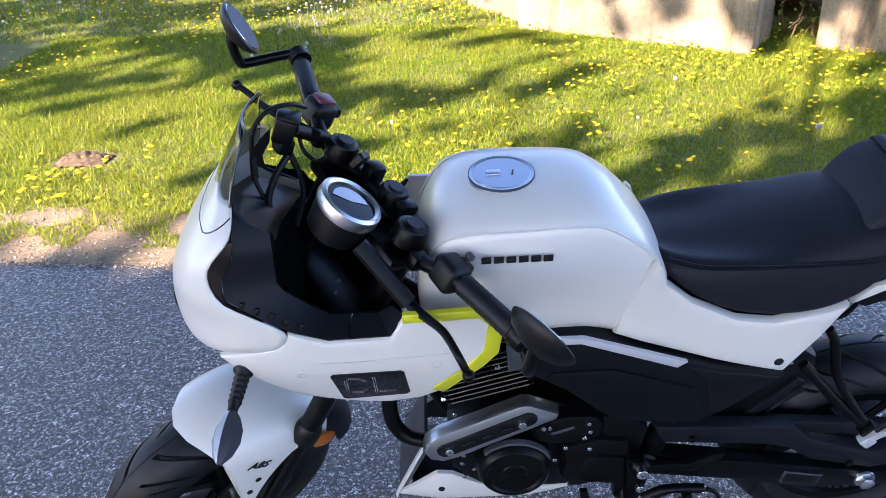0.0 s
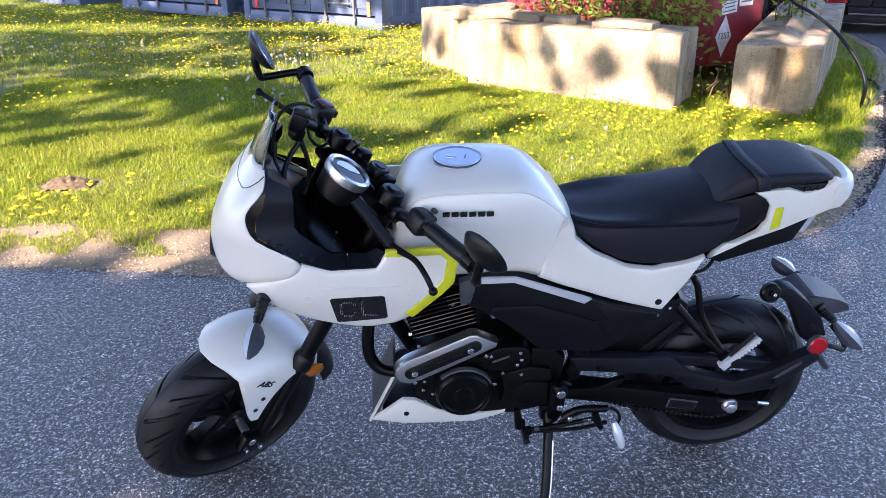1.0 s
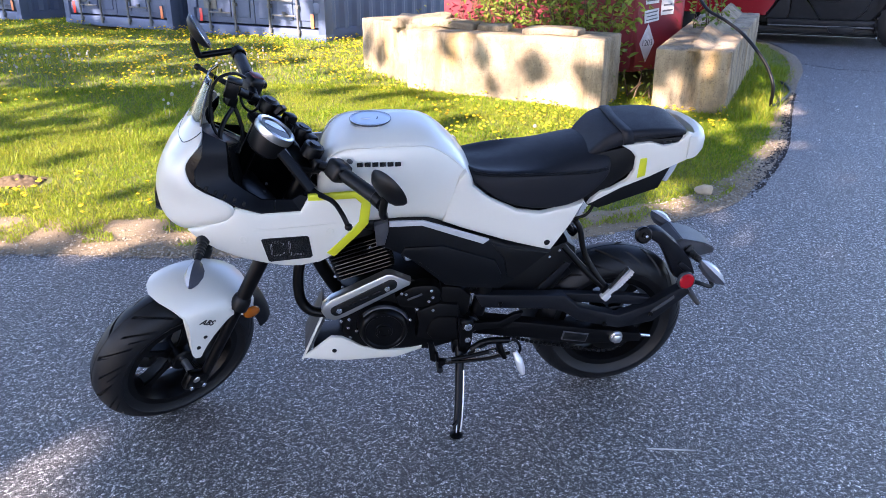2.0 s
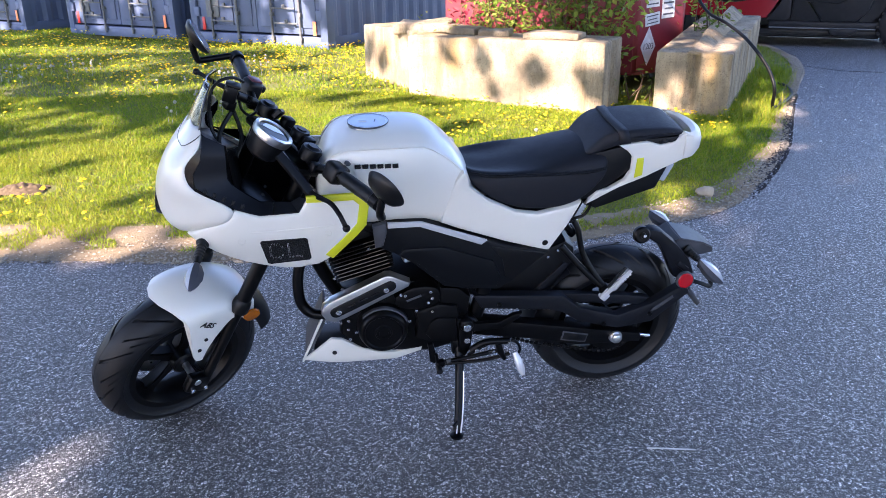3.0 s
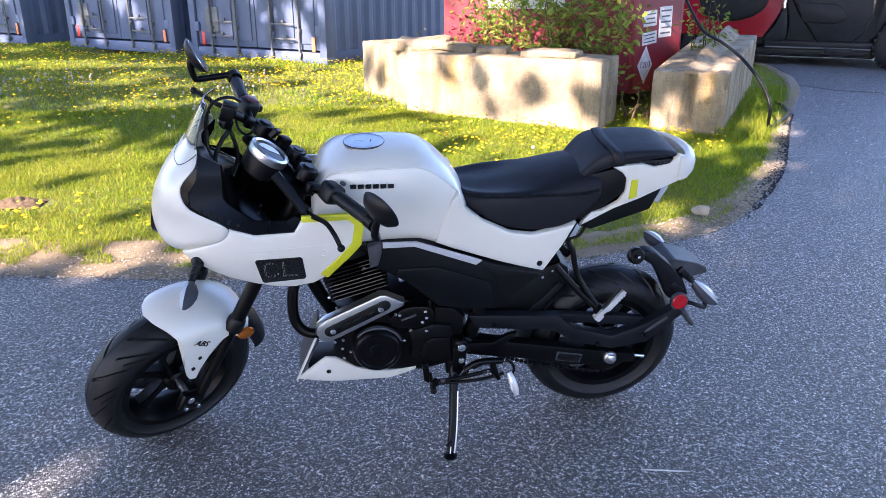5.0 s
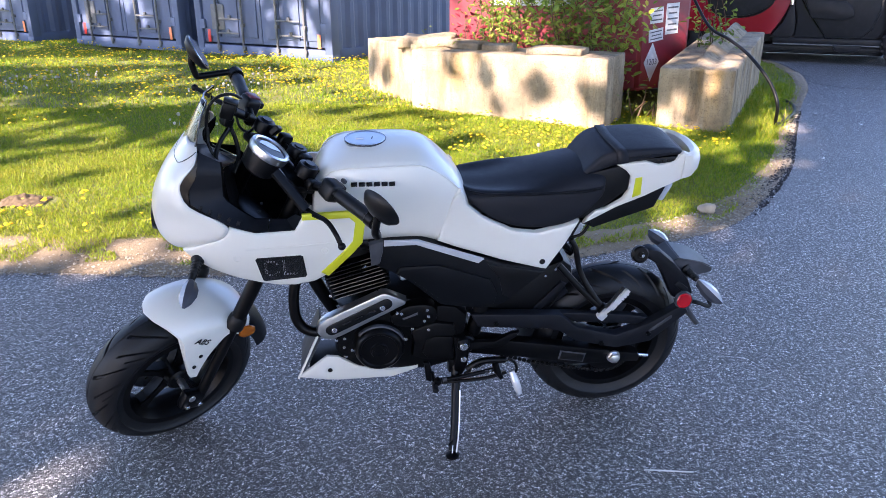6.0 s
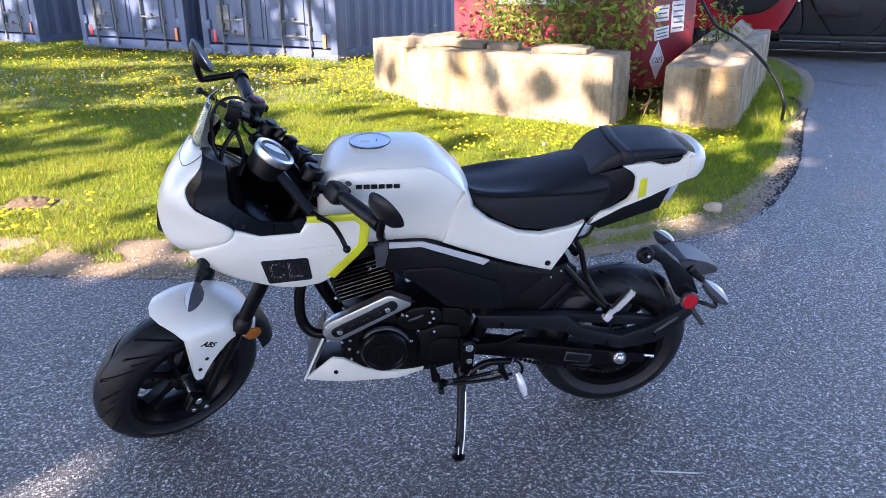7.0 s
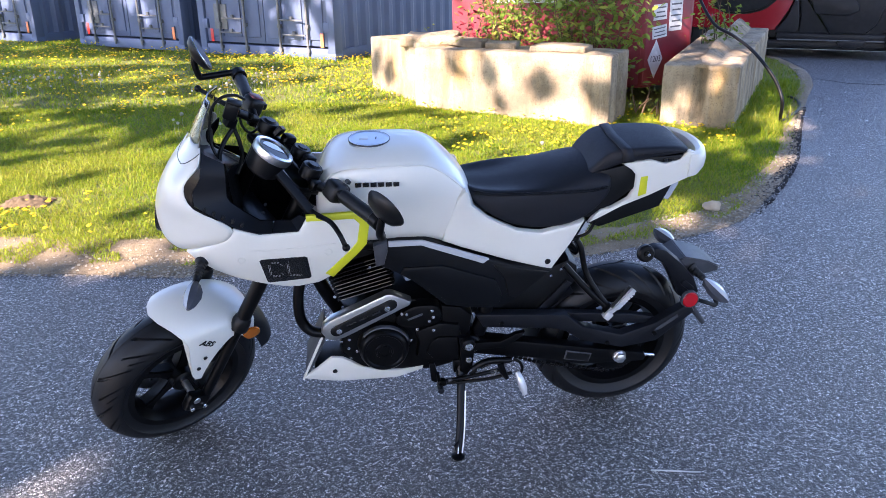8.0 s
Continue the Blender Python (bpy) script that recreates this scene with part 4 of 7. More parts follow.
def utility_vehicle(m):
    root = thing("utility_vehicle", "red and dark grey side-by-side utility vehicle parked on the drive", "utility vehicle", m)
    part("chassis", box((3.3, 1.25, 0.16), pose(0.1, 0.72, 0.36), 0.03), M_UTVBLACK, root)
    part("skid_plate", box((2.6, 1.35, 0.10), pose(0.3, 0.74, 0.20), 0.02), M_UTVBLACK, root)
    # Added board along the far side that stops light passing underneath.
    part("light_stop", box((2.6, 0.04, 0.30), pose(0.35, 1.38, 0.16), 0.01), M_UTVBLACK, root)
    part("door_jamb", box((0.9, 0.03, 1.0), pose(0.35, 0.13, 0.86), 0.01), M_UTVBLACK, root)
    part("sill", box((1.40, 0.10, 0.09), pose(0.84, 0.05, 0.315), 0.02), M_UTVBLACK, root)
    part("sill_trim", box((1.36, 0.02, 0.018), pose(0.83, -0.012, 0.268), 0.005), M_ROD, root, "bright sill trim")
    part("side_step", plate([(0.92, 0.275), (1.30, 0.275), (1.26, 0.20), (1.16, 0.165), (1.04, 0.165), (0.96, 0.20)], -0.035, 0.16, 0.02), M_UTVBLACK, root, "black moulded side step")
    part("door", plate([(0.42, 0.36), (1.46, 0.36), (1.55, 0.5), (1.6, 0.95), (1.55, 1.35), (0.36, 1.35), (0.36, 0.9), (0.43, 0.6)], 0.0, 0.12, 0.02), M_UTVBLACK, root, "dark grey moulded door")
    d = part("door_inset", plate([(0.83, 0.365), (1.26, 0.375), (1.38, 0.50), (1.45, 0.75), (1.44, 1.2), (0.42, 1.2), (0.45, 0.92), (0.52, 0.78)], -0.028, 0.05, 0.018), M_UTVBLACK, root)
    part("inset_groove", plate([(0.815, 0.35), (1.27, 0.36), (1.40, 0.49), (1.475, 0.75), (1.465, 1.22), (0.395, 1.22), (0.425, 0.92), (0.50, 0.77)], -0.006, 0.03, 0.004), M_GLOSS, root)
    part("door_rib", plate([(0.60, 0.625), (1.02, 0.60), (1.15, 0.67), (1.13, 0.76), (1.02, 0.86), (0.50, 0.88)], -0.052, 0.05, 0.022), M_UTVBLACK, d)
    part("front_panel", plate([(0.10, 0.36), (0.37, 0.36), (0.42, 0.44), (0.405, 0.62), (0.37, 0.82), (0.33, 0.82), (0.25, 0.58)], -0.012, 0.1, 0.02), M_UTVBLACK, root)
    part("front_fender", plate([(-2.1, 0.55), (-1.75, 0.45), (-0.9, 0.41), (0.02, 0.39), (0.12, 0.44), (0.22, 0.60), (0.29, 0.76), (0.33, 0.95), (0.35, 1.3), (-1.6, 1.3), (-2.1, 1.0)], -0.02, 0.16, 0.04, 4), M_UTVRED, root, "glossy metallic red body panel")
    part("window_rim", plate([(-0.84, 0.92), (-0.77, 0.74), (-0.64, 0.63), (-0.46, 0.605), (-0.28, 0.615), (-0.10, 0.66), (0.025, 0.745), (0.11, 0.88), (0.15, 1.29), (-0.94, 1.29)], -0.032, 0.03, 0.010, 3), M_HOSE, root, "black rubber rim")
    part("window", plate([(-0.80, 0.92), (-0.74, 0.76), (-0.62, 0.66), (-0.46, 0.635), (-0.28, 0.645), (-0.12, 0.69), (0.0, 0.77), (0.08, 0.89), (0.12, 1.28), (-0.9, 1.28)], -0.040, 0.03, 0.008, 3), M_UTVBLACK, root, "dark cover in the opening")
    part("crease", box((1.0, 0.02, 0.03), pose(-1.20, -0.022, 0.60, 0, 2, 0), 0.008), M_UTVRED, root)
    part("hinge", rod((0.335, -0.03, 0.80), (0.335, -0.03, 0.92), 0.03), M_CHROME, root, "chrome door hinge")
    part("rear_body", box((0.9, 1.2, 0.5), pose(1.95, 0.75, 0.85), 0.06), M_UTVBLACK, root)
    part("fender", plate([(1.5, 0.38), (1.62, 0.62), (1.75, 0.76), (2.3, 0.78), (2.4, 1.0), (1.45, 1.0)], 0.0, 0.2, 0.02), M_UTVBLACK, root)
    for x in (0.1, 1.3):
        part("cage_bar", rod((x, 0.12, 1.2), (x * 0.8 + 0.1, 0.2, 1.95), 0.025), M_SATIN, root)
    part("cowl", box((1.7, 1.2, 0.5), pose(-1.2, 0.75, 0.95), 0.08), M_UTVRED, root)
    for x, y in ((1.86, 0.06), (1.86, 1.32), (-1.2, 0.14), (-1.2, 1.32)):
        hub = part("wheel", lathe([(0, -0.08), (0.08, -0.08), (0.1, -0.05), (0.1, 0.08), (0, 0.08)], 20, pose(x, y, 0.33, 90, 0, 0)), M_SATIN, root)
        wheel_knobbly(0.33, 0.24, hub, (x, y, 0.33), 1)
    return root


utility_vehicle(pose(5.55, 10.5, 0.0, 0, 0, -28))


# ---- trees behind the camera, whose shade lies over the drive ----
def shade_tree(foot, n, density, seed, label, girth=1.0):
    """A tree whose crown hangs between the sun and the places that it shades."""
    g = np.random.default_rng(seed)
    root = thing("tree", label, "tree", Matrix.Translation(foot), "trees round the drive")
    vs, fs, mids = [], [], []
    cx, cy = g.uniform(-7, 11, n * 8), g.uniform(-5, 14, n * 8)
    ok = g.random(n * 8) < density(cx, cy)
    for x, y in list(zip(cx[ok], cy[ok]))[:n]:
        k = float(g.uniform(11, 17))
        c = Vector((float(x), float(y), 0)) + SUN * k - Vector(foot)
        mids.append(c)
        s = float(g.uniform(0.13, 0.28))
        m = Matrix.Translation(c) @ Euler(g.uniform(0, 6.28, 3)).to_matrix().to_4x4()
        q = len(vs)
        for p in ((-1, 0, 0), (-0.2, 0.6, 0.1), (1, 0, 0), (-0.2, -0.6, 0.1)):
            vs.append(tuple(m @ (Vector(p) * s)))
        fs.append((q, q + 1, q + 2, q + 3))
    mid = sum(mids, Vector()) / len(mids)
    top = mid + Vector((0, 0, 0.5))
    part("trunk", tube([(0, 0, -0.1), mid * 0.3 + Vector((0, 0, 0.8)), top], [0.32 * girth, 0.22 * girth, 0.10 * girth], 12, 6), M_BARK, root)
    for i in range(14 if girth > 0.5 else 4):
        e = mids[int(g.integers(0, len(mids)))]
        a = mid * 0.3 + Vector((0, 0, 0.8))
        part("limb", tube([a.lerp(top, 0.2 + 0.05 * i), a.lerp(e, 0.6) + Vector((0, 0, 0.4)), e], [0.05 * girth, 0.022 * girth, 0.008], 7, 4), M_BARK, root)
    part("crown", cloud(vs, fs, "crown", M_LEAF), M_LEAF, root)
    return root


def shade_edge(x):
    """How far back the deep shade reaches."""
    return np.interp(x, [-7, -0.9, -0.3, 0.3, 1.0, 1.8, 2.5, 3.0, 3.5, 4.0, 12.0], [2.58, 2.56, 2.66, 3.3, 3.8, 4.4, 4.9, 6.1, 8.0, 14.0, 16.0])


def drive_shade(x, y):
    gap = patchy(x, y, 1.6, 81)
    fine = patchy(x, y, 3.1, 85)
    share = np.where((x < -0.45) & (y < 2.2), np.where(gap < np.where(y < 1.4, 0.48, 0.60), 1.0, 0.06), np.where((x > 2.6) & (gap > 0.74), 0.85, 1.0))
    share = np.where((x > -0.3) & (x < 4.2) & (y > 3.0) & (lawn_depth(x, y) > -0.15) & (fine > np.where(x > 1.3, 0.36, 0.45)), np.where(x > 1.3, 0.14, 0.08), share)
    share = np.where((x > 1.1) & (y < 3.0), share * (0.44 + 0.36 * gap), share)
    return np.where(y > shade_edge(x) + np.where(x < -0.3, 0.12, 0.5) * (fine - 0.5), 0.0, share)


def lawn_shade(x, y):
    gap = patchy(x * 0.6, y * 1.6, 0.9, 91)
    fine = patchy(x, y, 1.7, 95)
    band = (x < -0.7) & (np.abs(y - 5.55 + 0.12 * x + 0.5 * (fine - 0.5)) < 0.45 + 0.5 * gap)
    share = np.where(band, np.where(fine > 0.56, 0.08, 0.5), np.where(gap * 0.5 + fine * 0.5 > np.where(x > -0.6, 0.72, 0.64), np.where((x > 0.2) & (y > 5.9), 0.04, 0.5), 0.02))
    share = np.where((y > 10.6) & (x < 1.0), np.where(fine > 0.62, 0.05, 0.9), share)
    share = np.where((x < -1.0) & (y > 4.7) & (y < 9.6) & (fine < 0.60), np.maximum(share, 0.26), share)
    share = np.where((x > 1.3) & (x < 3.0) & (y > 6.0) & (y < 7.3), np.where(gap * 0.4 + fine * 0.6 > 0.52, 0.05, 0.75), share)
    share = np.where((x > 2.6) & (x < 5.2) & (y > 7.0) & (y < 10.2), np.where(fine > 0.72, 0.1, 0.85), share)
    share = np.where((x < 0.4) & (y < 4.5), 0.02, share)
    return np.where(y < shade_edge(x), 0.0, share)


shade_tree((-8.0, -9.0, 0), 24000, drive_shade, 5, "tall broad-leaved tree shading the drive")
shade_tree((-10.5, -4.5, 0), 6200, lawn_shade, 6, "broad-leaved tree casting dappled shade on the lawn", 0.14)

# ---- motorcycle: x to its rear, y to its right, z up; it leans on its side stand ----
BIKE = pose(0.45, 1.387, 0, 0, 0, 5) @ pose(0, 0, 0, 9, 0, 0)
RAKE, STEER = 27.5, 36
FORK = Matrix.Translation((-0.71, 0, 0.217)) @ Matrix.Rotation(radians(STEER), 4, Vector((math.sin(radians(RAKE)), 0, math.cos(radians(RAKE))))) @ pose(0, 0, 0, 0, RAKE, 0)
bike = thing("motorcycle", "pearl white and black motorcycle with lime accents on its side stand", "motorcycle", BIKE)


def bpart(name, bm, mat, label="", parent=None, sharp=38, subsurf=0):
    return part(name, bm, mat, parent or bike, label, sharp, subsurf)


def steered(bm):
    bm.transform(FORK)
    return bm


def both(name, maker, mat, label="", parent=None, sharp=38, fork=False):
    made = []
    for bm in mirrored(maker):
        made.append(bpart(name, steered(bm) if fork else bm, mat, label, parent, sharp))
    return made


def axle_pose(c):
    """z along the wheel's axle (y), at c."""
    return Matrix.Translation(c) @ pose(0, 0, 0, -90, 0, 0)


def bolt(p, r=0.006, out=(0, -1, 0), mat=None, parent=None):
    q = Vector(p) + Vector(out) * r * 0.9
    b = rod(p, q, r, seg=10)
    lathe([(r * 0.55, 0), (r * 0.55, r * 0.15), (r * 0.3, r * 0.1)], 6, aim(q, q + Vector(out)), b)
    return bpart("bolt", b, mat or M_CHROME, parent=parent)


# -- wheels
def tyre(R, w, rim, m, count, name_parent):
    """A road tyre with swept grooves pressed into its tread."""
    nu, prof = count * 40, []
    k = 44
    for j in range(k + 1):
        a = -1.32 + 2.64 * j / k
        prof.append((a / 1.32, R - w * 0.5 + w * 0.5 * math.cos(a) * 1.0, w * 0.5 * math.sin(a) / math.sin(1.32)))
    side = [(1, R - w * 0.42, w * 0.5), (1, rim + 0.025, w * 0.47), (1, rim + 0.006, w * 0.40), (1, rim - 0.006, w * 0.38)]
    rows = [(None, r, -z) for _, r, z in side[::-1]] + prof + [(None, r, z) for _, r, z in side]
    col = np.arange(nu)
    V = np.empty((nu, len(rows), 3))
    for j, (s, r, z) in enumerate(rows):
        q = 1.0 if s is None else abs(s)
        shift = 0.85 * q ** 1.35 + (0.5 if z > 0 else 0.0) * min(1, q / 0.05)
        u = (col / 40 + shift) * math.tau / count
        rr = np.full(nu, r)
        if s is not None:
            ph = col % 40
            deep = (((ph > 0) & (ph < 4)) & (0.08 < q) & (q < 0.74)) | (((ph > 19) & (ph < 22)) & (0.34 < q) & (q < 0.95)) | ((ph == 11) & (0.60 < q) & (q < 0.88))
            rr = rr - 0.0075 * deep
        V[:, j] = np.stack([rr * np.cos(u), rr * np.sin(u), np.full(nu, z)], 1)
    n = len(rows)
    faces = [(i * n + j, ((i + 1) % nu) * n + j, ((i + 1) % nu) * n + j + 1, i * n + j + 1) for i in range(nu) for j in range(n - 1)]
    me = cloud([tuple(map(float, p)) for p in V.reshape(-1, 3)], faces, "tyre", M_RUBBER)
    me.transform(m)
    me.shade_smooth()
    me.set_sharp_from_angle(angle=radians(32))
    return bpart("tyre", me, M_RUBBER, "black road tyre with swept tread grooves", name_parent)


def wheel(R, w, rim, m, count, spokes, label, turn=20):
    hub = bpart("wheel", lathe([(0, -0.05), (0.03, -0.05), (0.036, -0.045), (0.036, 0.045), (0.03, 0.05), (0, 0.05)], 24, m), M_SATIN, label)
    tyre(R, w, rim, m, count, hub)
    h = w * 0.40
    bpart("rim", lathe([(rim + 0.008, -h), (rim + 0.008, -h + 0.006), (rim - 0.006, -h + 0.008), (rim - 0.016, -h * 0.5), (rim - 0.022, 0), (rim - 0.016, h * 0.5), (rim - 0.006, h - 0.008),
                          (rim + 0.008, h - 0.006), (rim + 0.008, h), (rim - 0.012, h), (rim - 0.024, h * 0.55), (rim - 0.032, 0), (rim - 0.024, -h * 0.55), (rim - 0.012, -h)], 72, m, closed=True), M_SATIN, parent=hub)
    for i in range(spokes):
        a = i * 360 / spokes + turn
        s = loft([[(x, -y, -0.020), (x, y, -0.020), (x, y * 0.8, 0.022), (x, -y * 0.8, 0.022)] for x, y in ((0.028, 0.020), (0.06, 0.013), (0.10, 0.012), (rim - 0.045, 0.014), (rim - 0.02, 0.024))])
        bmesh.ops.bevel(s, geom=s.edges[:], offset=0.004, segments=2, affect="EDGES")
        s.transform(m @ pose(0, 0, 0, 0, 0, a))
        bpart("spoke", s, M_SATIN, parent=hub)
    return hub


RW = axle_pose((0.577, 0, 0.249))
rear_wheel = wheel(0.249, 0.140, 0.160, RW, 10, 5, "black cast rear wheel")
FW = FORK @ axle_pose((-0.045, 0, 0))
front_wheel = wheel(0.245, 0.132, 0.162, FW, 10, 5, "black cast front wheel", 44)


def disc(m, r, z, parent):
    d = bpart("brake_disc", lathe([(r * 0.62, z), (r, z), (r, z + 0.004), (r * 0.62, z + 0.004)], 60, m, closed=True), M_ALU, "drilled steel brake disc", parent)
    for i in range(24):
        a = i * math.tau / 24
        rr = r * (0.72 if i % 2 else 0.88)
        p = m @ Vector((rr * math.cos(a), rr * math.sin(a), z - 0.0006))
        bpart("disc_hole", rod(p, m @ Vector((rr * math.cos(a), rr * math.sin(a), z + 0.0048)), 0.0045, seg=8), M_GLOSS, parent=d)


disc(FW, 0.13, 0.062, front_wheel)
disc(RW, 0.10, 0.072, rear_wheel)
spr = bpart("sprocket", lathe([(0.03, -0.088), (0.078, -0.088), (0.082, -0.085), (0.078, -0.082), (0.03, -0.082)], 44, RW, closed=True), M_SATIN)

# -- fork and front fender
for s in (-1, 1):
    y = 0.113 * s
    f = bpart("fork_leg", steered(rod((-0.008, y, 0.27), (-0.008, y, 0.74), 0.0205, seg=20)), M_SATIN, "black fork tube")
    sl = bmesh.new()
    rod((-0.012, y, -0.04), (-0.008, y, 0.27), 0.0145, 0.0155, 18, sl)
    box((0.07, 0.032, 0.06), pose(-0.036, y, -0.012), 0.01, 2, sl)
    bpart("slider", steered(sl), M_SATIN, parent=f)
    bpart("gaiter", steered(lathe([(0.019, 0), (0.0255, 0.004), (0.0265, 0.012), (0.026, 0.030), (0.0235, 0.042), (0.021, 0.046)], 20, Matrix.Translation((-0.008, y, 0.255)))), M_BLACK, "rubber dust boot", f)
    for zz, xx in ((-0.028, -0.052), (-0.020, -0.015)):
        p = FORK @ Vector((xx, y + 0.016 * s, zz))
        bolt(p, 0.007, (FORK.to_3x3() @ Vector((0, s, 0))), parent=f)
bpart("front_axle", steered(rod((-0.045, -0.13, 0), (-0.045, 0.13, 0), 0.011)), M_ALU)
cal = box((0.075, 0.05, 0.10), pose(0.055, 0.085, 0.04, 0, 25, 0), 0.014)
bpart("brake_caliper", steered(cal), M_SATIN)

fender_prof = [(0.246, -0.122), (0.268, -0.114), (0.288, -0.090), (0.300, -0.05), (0.304, 0), (0.300, 0.05), (0.288, 0.090), (0.268, 0.114), (0.246, 0.122)]
fender_ring = [(0.244, 0.1225)] + fender_prof[::-1] + [(0.244, -0.1225)]
fender_ring = fender_ring + [(r - 0.004, y * 0.97) for r, y in fender_ring[::-1]]
secs = []
for i in range(37):
    ring = []
    for n, (r, y) in enumerate(fender_ring):
        u = i / 36
        e = abs(y) / 0.1225
        a = 70 + (127 - 11 * e * e - 70) * u
        if abs(r - 0.242) < 0.003 and e > 0.95:
            low = float(np.interp(a, [84, 86, 101, 112, 115.6, 117], [0.244, 0.236, 0.088, 0.090, 0.104, 0.130]))
            r = low if y < 0 else max(low, 0.16)
        k = r * (1 - 0.05 * u ** 3 * (1 if r > 0.245 else 0.4))
        a = radians(a)
        ring.append((k * math.cos(a) - 0.045, y * (1 - (0.22 - 0.19 * e ** 3) * u ** 4) * (0.8 if y > 0 else 1), k * math.sin(a)))
    secs.append(ring)
fender = bpart("front_fender", steered(loft(secs)), M_WHITE, "glossy white front fender", sharp=60)
rear_f = lathe([(r - 0.006, y * 0.66) for r, y in fender_prof + [(r - 0.004, y * 0.97) for r, y in fender_prof[::-1]]], 24, FORK @ axle_pose((-0.045, 0, 0)), a0=-72, a1=-36, closed=True)
bpart("fender_tail", rear_f, M_PANEL, "dark grey inner fender", fender)
bpart("lettering", text_mesh("ABS", 0.026, FORK @ pose(-0.098, -0.1228, 0.220, 90, 10, 0), 0.0010, 0.3), M_GLOSS, parent=fender)
for x, z in ((-0.080, 0.165), (-0.085, 0.125)):
    bpart("screw_hole", rod(FORK @ Vector((x, -0.1190, z)), FORK @ Vector((x, -0.1234, z)), 0.006, seg=10), M_GLOSS, parent=fender)
am = lathe([(0, 0.006), (0.012, 0.005), (0.020, 0.001), (0.022, -0.004), (0, -0.004)], 24, FORK @ pose(0.038, -0.125, 0.245, 90, 0, 0) @ Matrix.Diagonal((1.25, 1, 1, 1)))
bpart("side_reflector", am, M_AMBER, "amber reflector", fender)

BARS = FORK @ Matrix.Translation((0, 0, 0.018))


def raised(bm):
    bm.transform(BARS)
    return bm


# -- handlebar group
yoke = bpart("top_yoke", raised(box((0.12, 0.27, 0.024), pose(0.012, 0, 0.715), 0.01)), M_SATIN)
bpart("lower_yoke", raised(box((0.09, 0.26, 0.035), pose(0.0, 0, 0.53), 0.012)), M_SATIN)
for s in (-1, 1):
    bpart("fork_cap", raised(lathe([(0, 0.018), (0.014, 0.018), (0.016, 0.015), (0.020, 0.012), (0.025, 0.012), (0.027, 0.008), (0.028, -0.02), (0, -0.02)], 22, Matrix.Translation((-0.012, 0.108 * s, 0.765)))), M_SATIN, parent=yoke)
    bpart("bar_riser", raised(box((0.036, 0.030, 0.046), pose(0.02, 0.05 * s, 0.752), 0.008)), M_SATIN, parent=yoke)
HALF = [(0.002, 0.36, 0.788), (-0.008, 0.25, 0.777), (-0.016, 0.20, 0.766), (-0.016, 0.15, 0.745), (0.010, 0.09, 0.735), (0.015, 0.04, 0.742)]
FAR_END = {1: Vector((0.038, 0.372, 0.780)), -1: Vector((0.002, -0.36, 0.788))}
bars = bpart("handlebar", raised(tube([(x, -y, z) for x, y, z in HALF] + [(x, y, z) for x, y, z in HALF[:0:-1]] + [tuple(FAR_END[1])], 0.0125, 12, 5)), M_SATIN, "black tubular handlebar")
for s in (-1, 1):
    g = lathe([(0.0125, 0)] + [(0.0172 + 0.0008 * (i % 2), 0.002 + i * 0.0052) for i in range(22)] + [(0.0125, 0.118)], 20, aim((-0.006, 0.237 * s, 0.774), FAR_END[s]))
    bpart("grip", raised(g), M_RUBBER, "ribbed black rubber grip", bars)
    sw = bmesh.new()
    box((0.046, 0.052, 0.05), pose(-0.006, 0.208 * s, 0.768, 0, 0, 0), 0.012, 3, sw)
    box((0.026, 0.03, 0.02), pose(0.018, 0.206 * s, 0.776), 0.006, 2, sw)
    swp = bpart("switch_pod", raised(sw), M_BLACK, "", bars)
    if s > 0:
        bpart("kill_switch", raised(box((0.036, 0.034, 0.016), pose(-0.002, 0.212, 0.790), 0.006)), M_REDSW, "dark red kill switch", swp)
    else:
        for dx, dz in ((0.03, 0.80), (0.035, 0.78)):
            bpart("switch_button", raised(box((0.012, 0.014, 0.010), pose(dx - 0.008, -0.206, dz - 0.004), 0.003)), M_GREY, parent=swp)
    bpart("bar_end", raised(rod(FAR_END[s], FAR_END[s] + Vector((0.003, 0.014 * s, 0.001)), 0.017, 0.014)), M_SATIN, parent=bars)
    perch = box((0.034, 0.024, 0.028), pose(-0.022, 0.156 * s, 0.747), 0.007)
    bpart("lever_perch", raised(perch), M_SATIN, parent=bars)
    way = [(-0.072, -0.16, 0.721), (-0.043, -0.20, 0.699), (-0.044, -0.24, 0.710), (-0.047, -0.28, 0.722), (-0.047, -0.32, 0.717), (-0.032, -0.345, 0.696)] if s < 0 else [(-0.045, 0.14, 0.765), (-0.078, 0.20, 0.758), (-0.090, 0.25, 0.748), (-0.089, 0.30, 0.738), (-0.094, 0.338, 0.731)]
    lv = tube(way, [0.009, 0.0085, 0.0065, 0.006, 0.006], 10, 6, flat=0.7)
    bmesh.ops.create_icosphere(lv, subdivisions=2, radius=0.010, matrix=Matrix.Translation(way[-1]))
    bpart("lever", raised(lv), M_SATIN, "black control lever with a ball end", bars)
bpart("clutch_arm", raised(tube([(-0.108, -0.11, 0.748), (-0.072, -0.16, 0.721), (-0.045, -0.197, 0.700)], 0.014, 8, 3, flat=0.55)), M_SATIN, parent=bars)
mc = bmesh.new()
box((0.036, 0.034, 0.045), pose(-0.104, 0.155, 0.766, 0, -6, -34), 0.006, 2, mc)
box((0.040, 0.038, 0.009), pose(-0.105, 0.155, 0.792, 0, -6, -34), 0.004, 2, mc)
box((0.030, 0.030, 0.03), pose(-0.097, 0.152, 0.738), 0.007, 2, mc)
